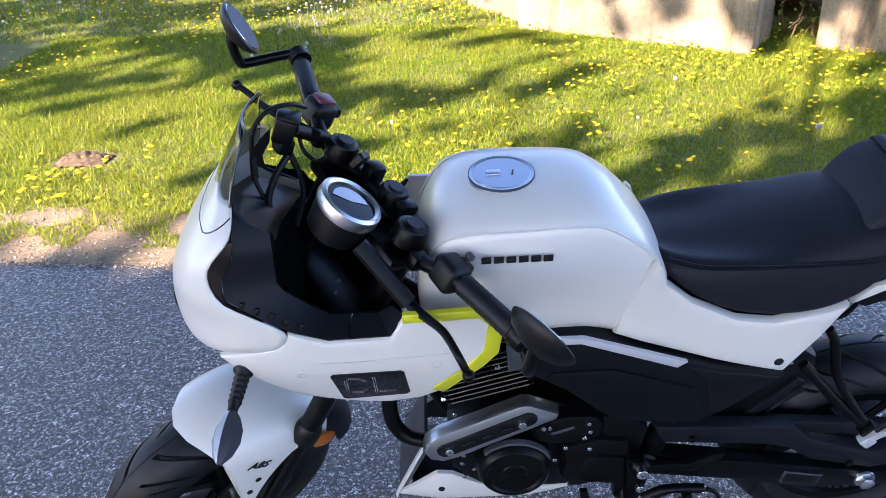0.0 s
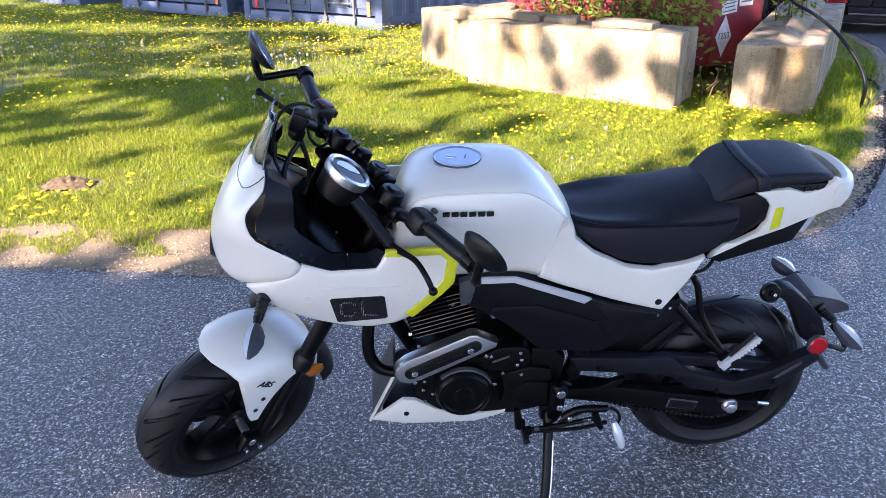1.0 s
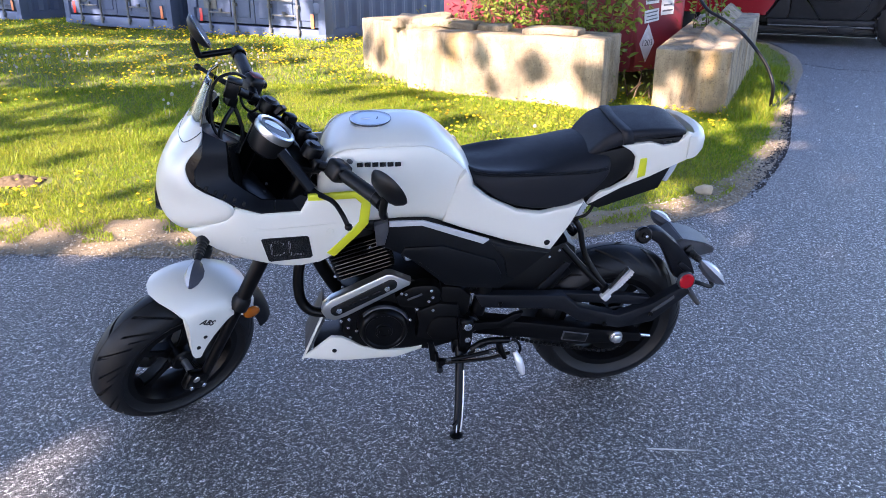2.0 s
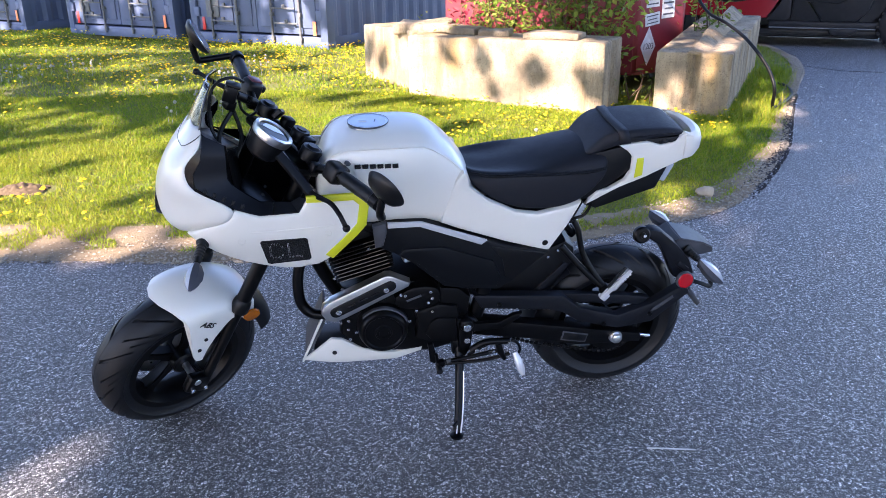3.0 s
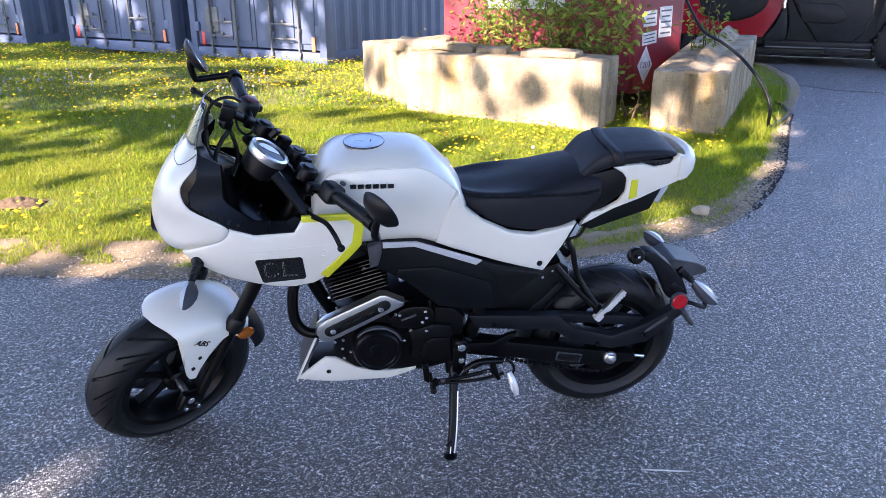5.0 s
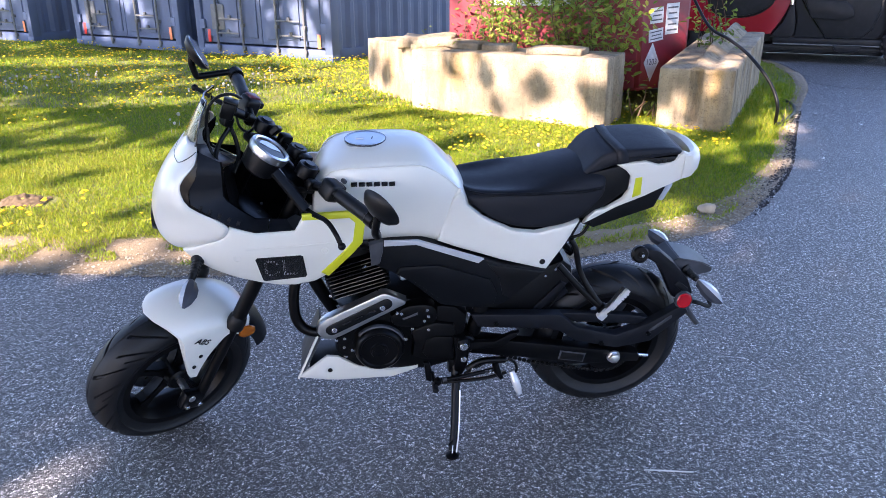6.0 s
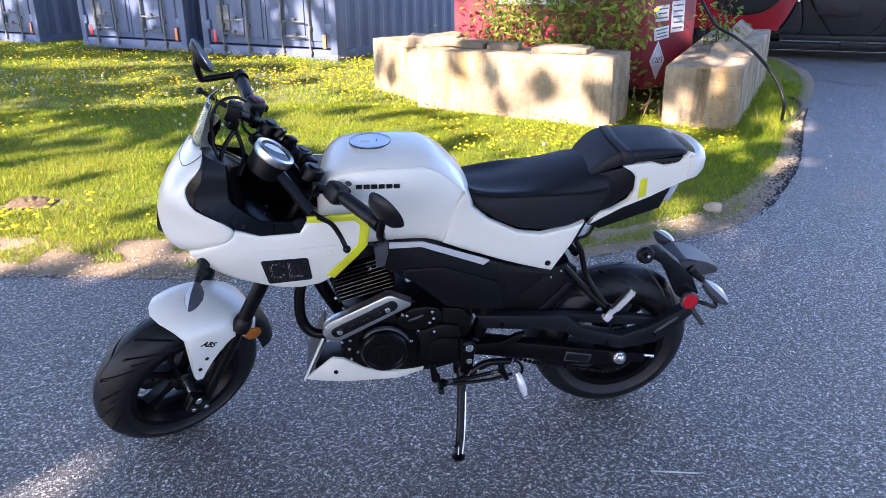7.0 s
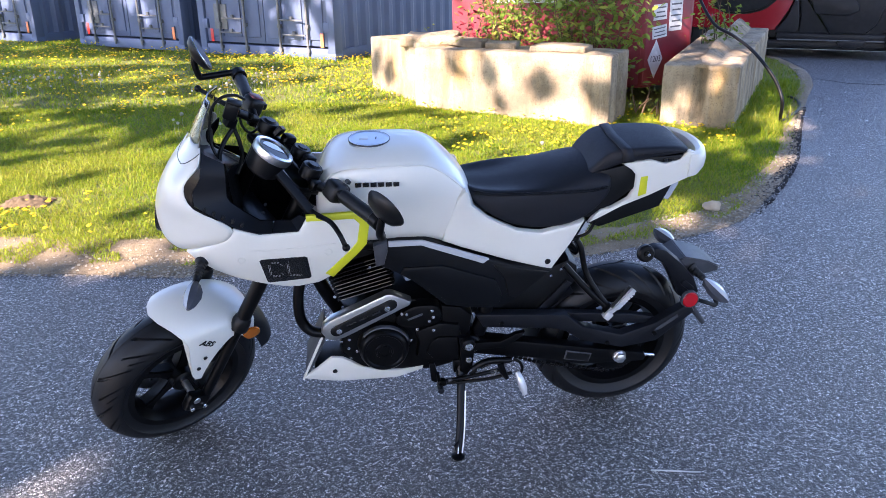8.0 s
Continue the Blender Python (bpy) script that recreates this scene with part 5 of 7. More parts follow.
rod((-0.088, 0.15, 0.735), (-0.080, 0.15, 0.716), 0.010, 0.007, 12, mc)
rod((-0.085, 0.155, 0.765), (-0.02, 0.155, 0.752), 0.011, 0.013, 12, mc)
bpart("brake_reservoir", raised(mc), M_BLACK, "", bars)


def mirror(side, c, n, arm, label):
    m = BARS @ aim(c, Vector(c) + Vector(n))
    b = lathe([(0, -0.022), (0.02, -0.021), (0.042, -0.012), (0.052, 0.0), (0.053, 0.004), (0.050, 0.006), (0, 0.006)], 36, m)
    h = bpart("mirror", b, M_BLACK, label)
    bpart("mirror_glass", lathe([(0, 0.0072), (0.046, 0.0072), (0.047, 0.0062)], 36, m), M_MIRROR, parent=h)
    bpart("mirror_arm", raised(tube(arm, 0.0095, 10, 5)), M_SATIN, parent=h)
    bpart("mirror_clamp", raised(rod(FAR_END[side] + Vector((-0.001, -0.012 * side, 0)), FAR_END[side] + Vector((0.002, 0.012 * side, 0.001)), 0.021)), M_SATIN, parent=h)


mirror(1, (-0.072, 0.420, 0.800), (0.54, -0.236, 0.808), [(0.030, 0.380, 0.784), (0.012, 0.392, 0.770), (-0.045, 0.402, 0.742), (-0.060, 0.404, 0.741), (-0.082, 0.412, 0.770), (-0.088, 0.418, 0.792)], "round black bar-end mirror on a bent arm")
mirror(-1, (-0.051, -0.410, 0.853), (0.662, 0.174, 0.729), [(0.012, -0.362, 0.775), (0.006, -0.395, 0.766), (-0.034, -0.415, 0.790), (-0.050, -0.412, 0.835)], "round black bar-end mirror seen from behind")

gm = BARS @ aim((-0.092, -0.040, 0.762), (-0.092 + 0.12, -0.040 - 0.10, 0.762 + 1.0)) @ Matrix.Diagonal((0.93, 0.93, 1.05, 1))
gauge = bpart("gauge", lathe([(0, -0.06), (0.03, -0.06), (0.046, -0.05), (0.053, -0.012), (0.054, 0.008), (0, 0.008)], 40, gm), M_BLACK, "round speedometer in a black pod")
bpart("gauge_ring", lathe([(0.044, 0.006), (0.045, 0.013), (0.050, 0.016), (0.056, 0.013), (0.0575, 0.002), (0.055, -0.006), (0.052, -0.006)], 48, gm, closed=True), M_ALU, "brushed silver ring", gauge)
bpart("gauge_glass", lathe([(0, 0.0105), (0.045, 0.0095)], 40, gm), M_DIAL, "dark dial under glass", gauge)
bpart("dial_screen", lathe([(0, 0.0112), (0.034, 0.0108)], 24, gm, a0=-60, a1=100), M_DISPLAY, "pale blue-grey display segment", gauge)
ign = bmesh.new()
box((0.03, 0.016, 0.03), pose(-0.012, 0.060, 0.775, 20, 10, 30), 0.003, 1, ign)
box((0.018, 0.11, 0.012), pose(0.03, -0.045, 0.752, 0, 0, 6), 0.004, 2, ign)
lathe([(0, 0.03), (0.012, 0.03), (0.014, 0.027), (0.022, 0.027), (0.025, 0.022), (0.025, 0), (0, 0)], 24, Matrix.Translation((0.012, -0.020, 0.752)), ign)
bpart("ignition_lock", raised(ign), M_SATIN, parent=yoke)
for pts, r in (([(-0.06, 0.18, 0.795), (-0.103, 0.17, 0.805), (-0.138, 0.17, 0.789), (-0.154, 0.165, 0.755), (-0.142, 0.155, 0.70), (-0.133, 0.14, 0.67), (-0.107, 0.11, 0.635), (-0.082, 0.08, 0.61)], 0.0042),
               ([(-0.142, 0.156, 0.705), (-0.134, 0.142, 0.675)], 0.0062),
               ([(-0.081, 0.15, 0.722), (-0.106, 0.13, 0.685), (-0.117, 0.11, 0.652), (-0.109, 0.09, 0.63), (-0.089, 0.07, 0.612)], 0.0062),
               ([(-0.078, 0.15, 0.720), (-0.059, 0.13, 0.691), (-0.049, 0.11, 0.66), (-0.074, 0.07, 0.625)], 0.0058),
               ([(-0.066, 0.18, 0.766), (-0.058, 0.15, 0.732), (-0.048, 0.12, 0.729), (-0.047, 0.10, 0.752)], 0.0036)):
    bpart("cable", raised(tube(pts, r, 8, 6)), M_HOSE, "black control cable")

# -- tank, side panels, seat
TANK_S = [(-0.3, 0.797, 0.05, 0.779, 0.09, 0.7), (-0.288, 0.848, 0.065, 0.834, 0.118, 0.69), (-0.255, 0.898, 0.074, 0.882, 0.138, 0.685), (-0.215, 0.919, 0.080, 0.900, 0.146, 0.685), (-0.15, 0.928, 0.082, 0.904, 0.149, 0.685), (-0.06, 0.929, 0.081, 0.903, 0.143, 0.685), (-0.01, 0.926, 0.076, 0.898, 0.136, 0.68), (0.03, 0.904, 0.070, 0.876, 0.131, 0.665), (0.07, 0.864, 0.062, 0.842, 0.128, 0.655), (0.105, 0.822, 0.055, 0.804, 0.126, 0.645), (0.125, 0.780, 0.05, 0.764, 0.12, 0.645)]
secs = []
for x, zt, ys, zs, w, zb in TANK_S:
    secs.append([(x, 0, zt), (x, -ys, zt - 0.004), (x, -ys - (w - ys) * 0.72, zs), (x, -w, zs - 0.06), (x, -w * 0.985, (zs + zb) / 2 - 0.03), (x, -w * 0.94, zb), (x, -w * 0.5, zb - 0.01), (x, 0, zb - 0.01)])
tank_me = finish(loft(secs, mirror=True), 180)
_cr = tank_me.attributes.new("crease_edge", "FLOAT", "EDGE")
for e in tank_me.edges:
    i, j = e.vertices
    if i % 14 == j % 14 and i % 14 in (2, 12):
        _cr.data[e.index].value = 0.75
tank = bpart("fuel_tank", tank_me, M_WHITE, "pearl white fuel tank with a moulded crease", subsurf=2, sharp=180)
cm = Matrix.Translation((-0.150, 0, 0.9282))
cap = bpart("fuel_cap", lathe([(0, 0.0005), (0.047, 0.0005), (0.0485, -0.0008), (0.0505, 0.0004), (0.0535, 0.0004), (0.054, -0.012), (0, -0.012)], 48, cm), M_CAP, "flat satin steel fuel cap", tank)
bpart("cap_ring", lathe([(0.0535, 0.0004), (0.0541, 0.0008), (0.0548, 0.0004), (0.0548, -0.004)], 48, cm), M_GREY, parent=tank)
bpart("cap_key_slot", box((0.016, 0.003, 0.001), cm @ pose(0.018, -0.002, 0.001, 0, 0, 80)), M_GLOSS, parent=tank)
bpart("cap_flap", box((0.024, 0.016, 0.003), cm @ pose(-0.014, 0, 0.001), 0.001), M_CAP, parent=tank)
for sd in (-1, 1):
    bpart("moulded_line", tube([(x, sd * (ys + (w - ys) * 0.725), zs - 0.004) for x, zt, ys, zs, w, zb in TANK_S[1:-1]], 0.0022, 6, 5), M_WHITE, parent=tank)
# brand word as plain dark shapes
for i in range(6):
    x = -0.196 + i * 0.0192
    bpart("badge_mark", box((0.0155, 0.0022, 0.0125), pose(x + 0.010, -0.1485 + 0.0009 * i, 0.862 - 0.0008 * i, 0, 0, 3), 0.001), M_GLOSS, parent=tank)

SIDE = [(0.070, 0.80), (0.090, 0.825), (0.100, 0.815), (0.108, 0.781), (0.154, 0.742), (0.233, 0.703), (0.297, 0.693), (0.376, 0.708), (0.418, 0.720), (0.385, 0.653), (0.335, 0.574), (0.206, 0.612), (0.078, 0.656), (0.03, 0.676), (0.045, 0.74)]
for sp in both("side_panel", lambda: plate(SIDE, -0.1290, 0.02, 0.008, warp=lambda x, z: -0.05 * max(0, min(x, 0.25) - 0.05) + 0.03 * max(0, x - 0.3), cuts=0.02), M_WHITE, "glossy white side panel"):
    pass
bpart("panel_hole", rod((0.322, -0.135, 0.602), (0.322, -0.1392, 0.602), 0.0085, seg=16), M_GLOSS, parent=sp)

SEAT_S = [(0.094, 0.816, 0.055, 0.814, 0.080, 0.785), (0.115, 0.807, 0.08, 0.806, 0.108, 0.772), (0.165, 0.805, 0.105, 0.806, 0.127, 0.735), (0.23, 0.812, 0.116, 0.809, 0.132, 0.706), (0.3, 0.828, 0.12, 0.810, 0.135, 0.697), (0.375, 0.851, 0.12, 0.810, 0.134, 0.702), (0.43, 0.861, 0.12, 0.811, 0.130, 0.728), (0.475, 0.861, 0.114, 0.817, 0.122, 0.772), (0.496, 0.848, 0.1, 0.829, 0.11, 0.805)]
secs = []
for x, zt, ys, zs, w, zb in SEAT_S:
    secs.append([(x, 0, zt), (x, -ys * 0.6, zt - 0.008), (x, -ys * 0.93, max(zt - 0.022, zs + 0.002)), (x, -ys - 0.008, zs), (x, -w, zs - (zs - zb) * 0.35), (x, -w, zb + 0.01), (x, -w * 0.95, zb), (x, 0, zb)])
seat = bpart("seat", loft(secs, mirror=True), M_SEAT, "black stitched vinyl rider seat", subsurf=2, sharp=180)
for dz in (0.0, -0.006):
    bpart("seam", tube([(x, -ys - 0.0125, zs + dz) for x, zt, ys, zs, w, zb in SEAT_S[1:-1]], 0.0016, 6, 5), M_BLACK, parent=seat)
PIL_S = [(0.420, 0.838, 0.086, 0.830), (0.438, 0.861, 0.096, 0.834), (0.456, 0.882, 0.101, 0.838), (0.474, 0.899, 0.104, 0.845), (0.498, 0.908, 0.106, 0.856), (0.54, 0.911, 0.106, 0.868), (0.60, 0.913, 0.105, 0.876), (0.655, 0.911, 0.101, 0.882), (0.69, 0.904, 0.094, 0.885), (0.71, 0.893, 0.080, 0.882)]
secs = []
for x, zt, w, zb in PIL_S:
    h = zt - zb
    secs.append([(x, 0, zt), (x, -w * 0.6, zt - h * 0.03), (x, -w * 0.90, zt - h * 0.10), (x, -w * 0.975, zt - h * 0.24), (x, -w, zt - h * 0.6), (x, -w * 0.98, zb), (x, 0, zb)])
pil_me = finish(loft(secs, mirror=True), 180)
_ring = 12
_cr = pil_me.attributes.new("crease_edge", "FLOAT", "EDGE")
for e in pil_me.edges:
    i, j = e.vertices
    if i % _ring == j % _ring and i % _ring in (2, 10):
        _cr.data[e.index].value = 0.55
    elif i // _ring == j // _ring and i // _ring == 4:
        _cr.data[e.index].value = 0.35
pil = bpart("pillion_seat", pil_me, M_SEAT, "black padded pillion seat with a strap", subsurf=2, sharp=180)
strap = bmesh.new()
rows = []
for k in range(2):
    row = []
    for q in range(-16, 17):
        u = abs(q) / 16
        x = 0.500 + (0.026 + 0.004 * u) * k + 0.016 * u ** 1.4
        y = 0.116 * min(1, 1.5 * u) * (1 if q >= 0 else -1)
        row.append(strap.verts.new((x, y, 0.918 - 0.05 * max(0, u - 0.6) / 0.4)))
    rows.append(row)
for i in range(32):
    strap.faces.new((rows[0][i], rows[0][i + 1], rows[1][i + 1], rows[1][i]))
so = bpart("strap", strap, M_SEAT, parent=pil, sharp=60)
_wrap = so.modifiers.new("wrap", "SHRINKWRAP")
_wrap.target, _wrap.offset, _wrap.wrap_mode = pil, 0.0015, "ABOVE_SURFACE"
_sol = so.modifiers.new("thick", "SOLIDIFY")
_sol.thickness, _sol.offset = 0.003, 1
bpart("seam", tube([(x, -w * 0.985, zb + (zt - zb) * 0.48) for x, zt, w, zb in PIL_S[4:-1]], 0.0014, 6, 5), M_BLACK, parent=pil)

# -- tail
TAIL = [(0.513, 0.869), (0.596, 0.875), (0.633, 0.863), (0.672, 0.870), (0.701, 0.896), (0.728, 0.886), (0.735, 0.862), (0.730, 0.842), (0.716, 0.822), (0.650, 0.794), (0.603, 0.773), (0.529, 0.744), (0.462, 0.708), (0.439, 0.696), (0.452, 0.718), (0.470, 0.735), (0.498, 0.739), (0.544, 0.766), (0.558, 0.795), (0.557, 0.833), (0.543, 0.850)]
tails = both("tail_panel", lambda: plate(TAIL, -0.105, 0.015, 0.004, warp=lambda x, z: 0.05 * max(0, x - 0.6)), M_WHITE, "glossy white tail panel")
secs = []
for i in range(25):
    a = radians(-92 + 184 * i / 24)
    c, s = math.cos(a), math.sin(a)
    k = max(c, 0) ** 0.8
    x = 0.702 + 0.066 * k
    y = 0.104 * math.copysign(abs(s) ** 0.9, s)
    secs.append([(x - 0.006 * k, y, 0.822 + 0.008 * k), (x + 0.006 * k, y * 1.02, 0.842), (x + 0.008 * k, y * 1.02, 0.866), (x, y, 0.886), (x - 0.016 * k, y * 0.90, 0.893), (x - 0.028 * k, y * 0.84, 0.886), (x - 0.02 * k, y * 0.86, 0.826 + 0.008 * k)])
bpart("tail_end", loft(secs), M_WHITE, "white rounded tail end", sharp=50)
bpart("lime_patch", plate([(0.570, 0.829), (0.589, 0.831), (0.591, 0.779), (0.568, 0.771)], -0.1062, 0.004, 0.0006), M_LIME, "lime yellow block on the tail", tails[0])
bpart("tail_underside", plate([(0.442, 0.687), (0.476, 0.674), (0.643, 0.729), (0.668, 0.790), (0.655, 0.796), (0.572, 0.763), (0.496, 0.724), (0.44, 0.692)], -0.088, 0.176, 0.008), M_BLACK)
bpart("seat_base", plate([(0.40, 0.71), (0.44, 0.708), (0.50, 0.745), (0.558, 0.79), (0.568, 0.84), (0.53, 0.862), (0.45, 0.845)], -0.096, 0.192, 0.006), M_BLACK)
bpart("pillion_base", plate([(0.52, 0.845), (0.70, 0.845), (0.712, 0.868), (0.69, 0.884), (0.52, 0.876)], -0.094, 0.188, 0.006), M_BLACK, parent=pil)
for i in range(5):
    bpart("grab_slot", box((0.011, 0.003, 0.010), pose(0.636 + 0.014 * i, -0.0955, 0.871, 0, -15, 0), 0.001), M_GLOSS, parent=pil)
bpart("tail_lamp", box((0.022, 0.15, 0.062), pose(0.676, 0, 0.770, 0, 24, 0), 0.008), M_LENS, "clear tail lamp lens")

# -- lower side covers and stripe
COVER = [(-0.152, 0.687), (-0.147, 0.627), (-0.10, 0.602), (-0.048, 0.567), (0.039, 0.486), (0.10, 0.474), (0.193, 0.465), (0.233, 0.490), (0.310, 0.560), (0.335, 0.578), (0.206, 0.606), (0.170, 0.620), (0.078, 0.650), (-0.012, 0.690), (-0.09, 0.696)]
covers = both("frame_cover", lambda: plate(COVER, -0.150, 0.04, 0.006), M_COVER, "matt black frame cover with moulded inset")
bpart("cover_inset", plate([(-0.075, 0.617), (0.03, 0.617), (0.175, 0.563), (0.196, 0.515), (0.188, 0.478), (0.10, 0.486), (0.042, 0.500), (-0.04, 0.572), (-0.085, 0.598)], -0.1555, 0.01, 0.005), M_COVER, parent=covers[0])
bpart("cover_rear", plate([(0.165, 0.612), (0.20, 0.602), (0.325, 0.577), (0.30, 0.555), (0.235, 0.497), (0.212, 0.508), (0.200, 0.565)], -0.1535, 0.01, 0.003), M_BLACK, parent=covers[0])
bpart("stripe", plate([(-0.115, 0.699), (-0.025, 0.697), (0.155, 0.630), (0.138, 0.618), (-0.030, 0.684), (-0.115, 0.684)], -0.1565, 0.008, 0.001), M_SILVER, "silver stripe", covers[0])
bpart("cover_front", plate([(-0.155, 0.688), (-0.118, 0.700), (-0.118, 0.668), (-0.128, 0.630), (-0.150, 0.625)], -0.155, 0.02, 0.003), M_GREY, parent=covers[0])

# -- front fairing
def fwarp(x, z):
    return 0.33 * max(0, 0.705 - z) + (0.9 * max(0, -0.47 - x) ** 1.6) + 0.06 * max(0, x + 0.28) + 0.12 * max(0, z - 0.76)


LOW = [(-0.622, 0.712), (-0.597, 0.687), (-0.557, 0.660), (-0.514, 0.641), (-0.435, 0.611), (-0.39, 0.598), (-0.35, 0.596), (-0.30, 0.606), (-0.262, 0.630), (-0.176, 0.731), (-0.166, 0.792), (-0.190, 0.812), (-0.312, 0.812), (-0.338, 0.772), (-0.434, 0.769), (-0.494, 0.788), (-0.510, 0.762), (-0.522, 0.754)]
lows = both("side_fairing", lambda: plate(LOW, -0.217, 0.012, 0.005, warp=fwarp, cuts=0.02), M_WHITE, "pearl white side fairing", sharp=60)
bpart("lime_edge", plate([(-0.318, 0.815), (-0.188, 0.8155), (-0.162, 0.795), (-0.172, 0.729), (-0.262, 0.624), (-0.281, 0.640), (-0.196, 0.736), (-0.188, 0.785), (-0.202, 0.799), (-0.318, 0.800)], -0.2195, 0.010, 0.002, warp=fwarp, cuts=0.02), M_LIME, "lime yellow fairing edge", lows[0], sharp=60)
bpart("moulded_line", tube([(-0.555, -0.196, 0.722), (-0.45, -0.2175, 0.728), (-0.36, -0.2185, 0.730), (-0.25, -0.2165, 0.736)], 0.0016, 6, 6), M_WHITE, parent=lows[0])
disp = bpart("display", plate([(-0.436, 0.701), (-0.328, 0.704), (-0.322, 0.700), (-0.317, 0.632), (-0.322, 0.625), (-0.424, 0.617), (-0.430, 0.621), (-0.441, 0.696)], -0.2185, 0.008, 0.0015, warp=fwarp, cuts=0.03), M_GLOSS, "black dot-matrix display", lows[0])
LETTERS = {"C": ("01110", "10001", "10000", "10000", "10000", "10001", "01110"), "L": ("10000", "10000", "10000", "10000", "10000", "10000", "11111")}
_dot = None
for k, ch in enumerate("CL"):
    for r, row in enumerate(LETTERS[ch]):
        for c, on in enumerate(row):
            for sub in range(4):
                if on == "1":
                    x = -0.420 + k * 0.046 + c * 0.0074 + (sub % 2) * 0.0035
                    z = 0.690 - r * 0.0078 - (sub // 2) * 0.0037
                    if _dot is None:
                        _dot = finish(box((0.0009, 0.0006, 0.0009)))
                        _dot.materials.append(M_LED)
                    d = new("led", _dot)
                    d.parent = disp
                    d.location = (x, -0.2192 + fwarp(x, z), z)
for x, z in ((-0.484, 0.702), (-0.268, 0.714)):
    bpart("moulded_mark", lathe([(0.007, 0), (0.0085, 0.001), (0.010, 0)], 20, pose(x, -0.2172 + fwarp(x, z), z, 90, 0, 0)), M_WHITE, parent=lows[0])

NOSE = [(0.704, -0.68, -0.622, 0.14), (0.716, -0.696, -0.6, 0.162), (0.735, -0.704, -0.557, 0.192), (0.757, -0.708, -0.51, 0.2105), (0.785, -0.709, -0.488, 0.2125), (0.8, -0.706, -0.508, 0.2100), (0.815, -0.702, -0.532, 0.207), (0.84, -0.693, -0.588, 0.2), (0.87, -0.677, -0.601, 0.19), (0.897, -0.657, -0.601, 0.184), (0.92, -0.635, -0.578, 0.179), (0.94, -0.618, -0.557, 0.175), (0.96, -0.603, -0.556, 0.146), (0.974, -0.591, -0.56, 0.12)]
secs = []
for z, xn, xe, w in NOSE:
    ring = []
    for i in range(29):
        th = radians(-90 + 180 * i / 28)
        c, s = abs(math.cos(th)) ** 0.95, math.copysign(abs(math.sin(th)) ** 0.82, math.sin(th))
        ring.append((xe - (xe - xn) * c, w * s, z))
    secs.append(ring)
nose = bpart("nose_cowl", loft(secs, cap=False, closed=False), M_WHITE, "pearl white rounded nose cowl", sharp=180, subsurf=1)
_sol = nose.modifiers.new("thick", "SOLIDIFY")
_sol.thickness, _sol.offset = 0.005, 0
hm = aim((-0.673, 0, 0.762), (-1.673, 0, 0.93)) @ Matrix.Diagonal((0.72, 0.72, 1, 1))
bpart("headlight", lathe([(0, 0.044), (0.05, 0.041), (0.085, 0.030), (0.092, 0.02), (0.092, 0), (0, 0)], 44, hm), M_DIAL, "round headlight", nose)
bpart("headlight_rim", lathe([(0.088, 0.034), (0.097, 0.036), (0.102, 0.026), (0.102, 0.0), (0.088, 0.0)], 44, hm, closed=True), M_GLOSS, parent=nose)

def skin(rows, thick=0.004):
    """A faceted sheet over rows of points, given a thickness."""
    b = bmesh.new()
    grid = [[b.verts.new(p) for p in row] for row in rows]
    for p, q in zip(grid, grid[1:]):
        for j in range(len(p) - 1):
            b.faces.new((p[j], q[j], q[j + 1], p[j + 1]))
    if thick:
        bmesh.ops.recalc_face_normals(b, faces=b.faces)
        bmesh.ops.solidify(b, geom=b.faces[:], thickness=thick)
    return b


def cowl_point(z, deg, out):
    zs = [r[0] for r in NOSE]
    xn, xe, w = (float(np.interp(z, zs, [r[k] for r in NOSE])) for k in (1, 2, 3))
    th = radians(deg)
    c, s = abs(math.cos(th)) ** 0.95, math.copysign(abs(math.sin(th)) ** 0.82, math.sin(th))
    return (xe - (xe - xn + out) * c, (w + out) * s, z)


foot_edge = [cowl_point(0.936 + 0.026 * max(0, abs(d) - 48) / 40 - 0.006 * max(0, 40 - abs(d)) / 40, d, 0.0045) for d in range(-88, 89, 8)]
foot_top = [cowl_point(0.9735, d, 0.0035) for d in range(-88, 89, 8)]
foot_mid = [tuple((p + q) / 2 for p, q in zip(u, v)) for u, v in zip(foot_edge, foot_top)]
foot = bpart("screen_foot", skin([foot_edge, foot_mid, foot_top], 0.002), M_WHITE, "white panel at the foot of the windscreen", nose, sharp=60)
bpart("foot_seam", tube(foot_edge, 0.0011, 6, 2), M_GLOSS, parent=foot)

secs = []
for z, xs, xc, w in ((0.930, -0.568, -0.622, 0.140), (0.965, -0.562, -0.605, 0.132), (1.0, -0.554, -0.584, 0.118), (1.035, -0.543, -0.563, 0.096), (1.058, -0.532, -0.547, 0.070)):
    secs.append([(xs + (xc - xs) * (1 - (t / 6) ** 2), w * t / 6, z) for t in range(-6, 7)])
screen = bpart("windscreen", loft(secs, cap=False, closed=False), M_SCREEN, "clear lightly smoked acrylic windscreen", sharp=180, subsurf=1)
bpart("screen_edge", tube([s[0] for s in secs[1:]] + [s[i] for s in secs[-1:] for i in (3, 6, 9)] + [s[-1] for s in secs[:0:-1]], 0.0024, 8, 3), M_GLOSS, "dark polished edge", screen)
_sol = screen.modifiers.new("thick", "SOLIDIFY")
_sol.thickness, _sol.offset = 0.003, 0


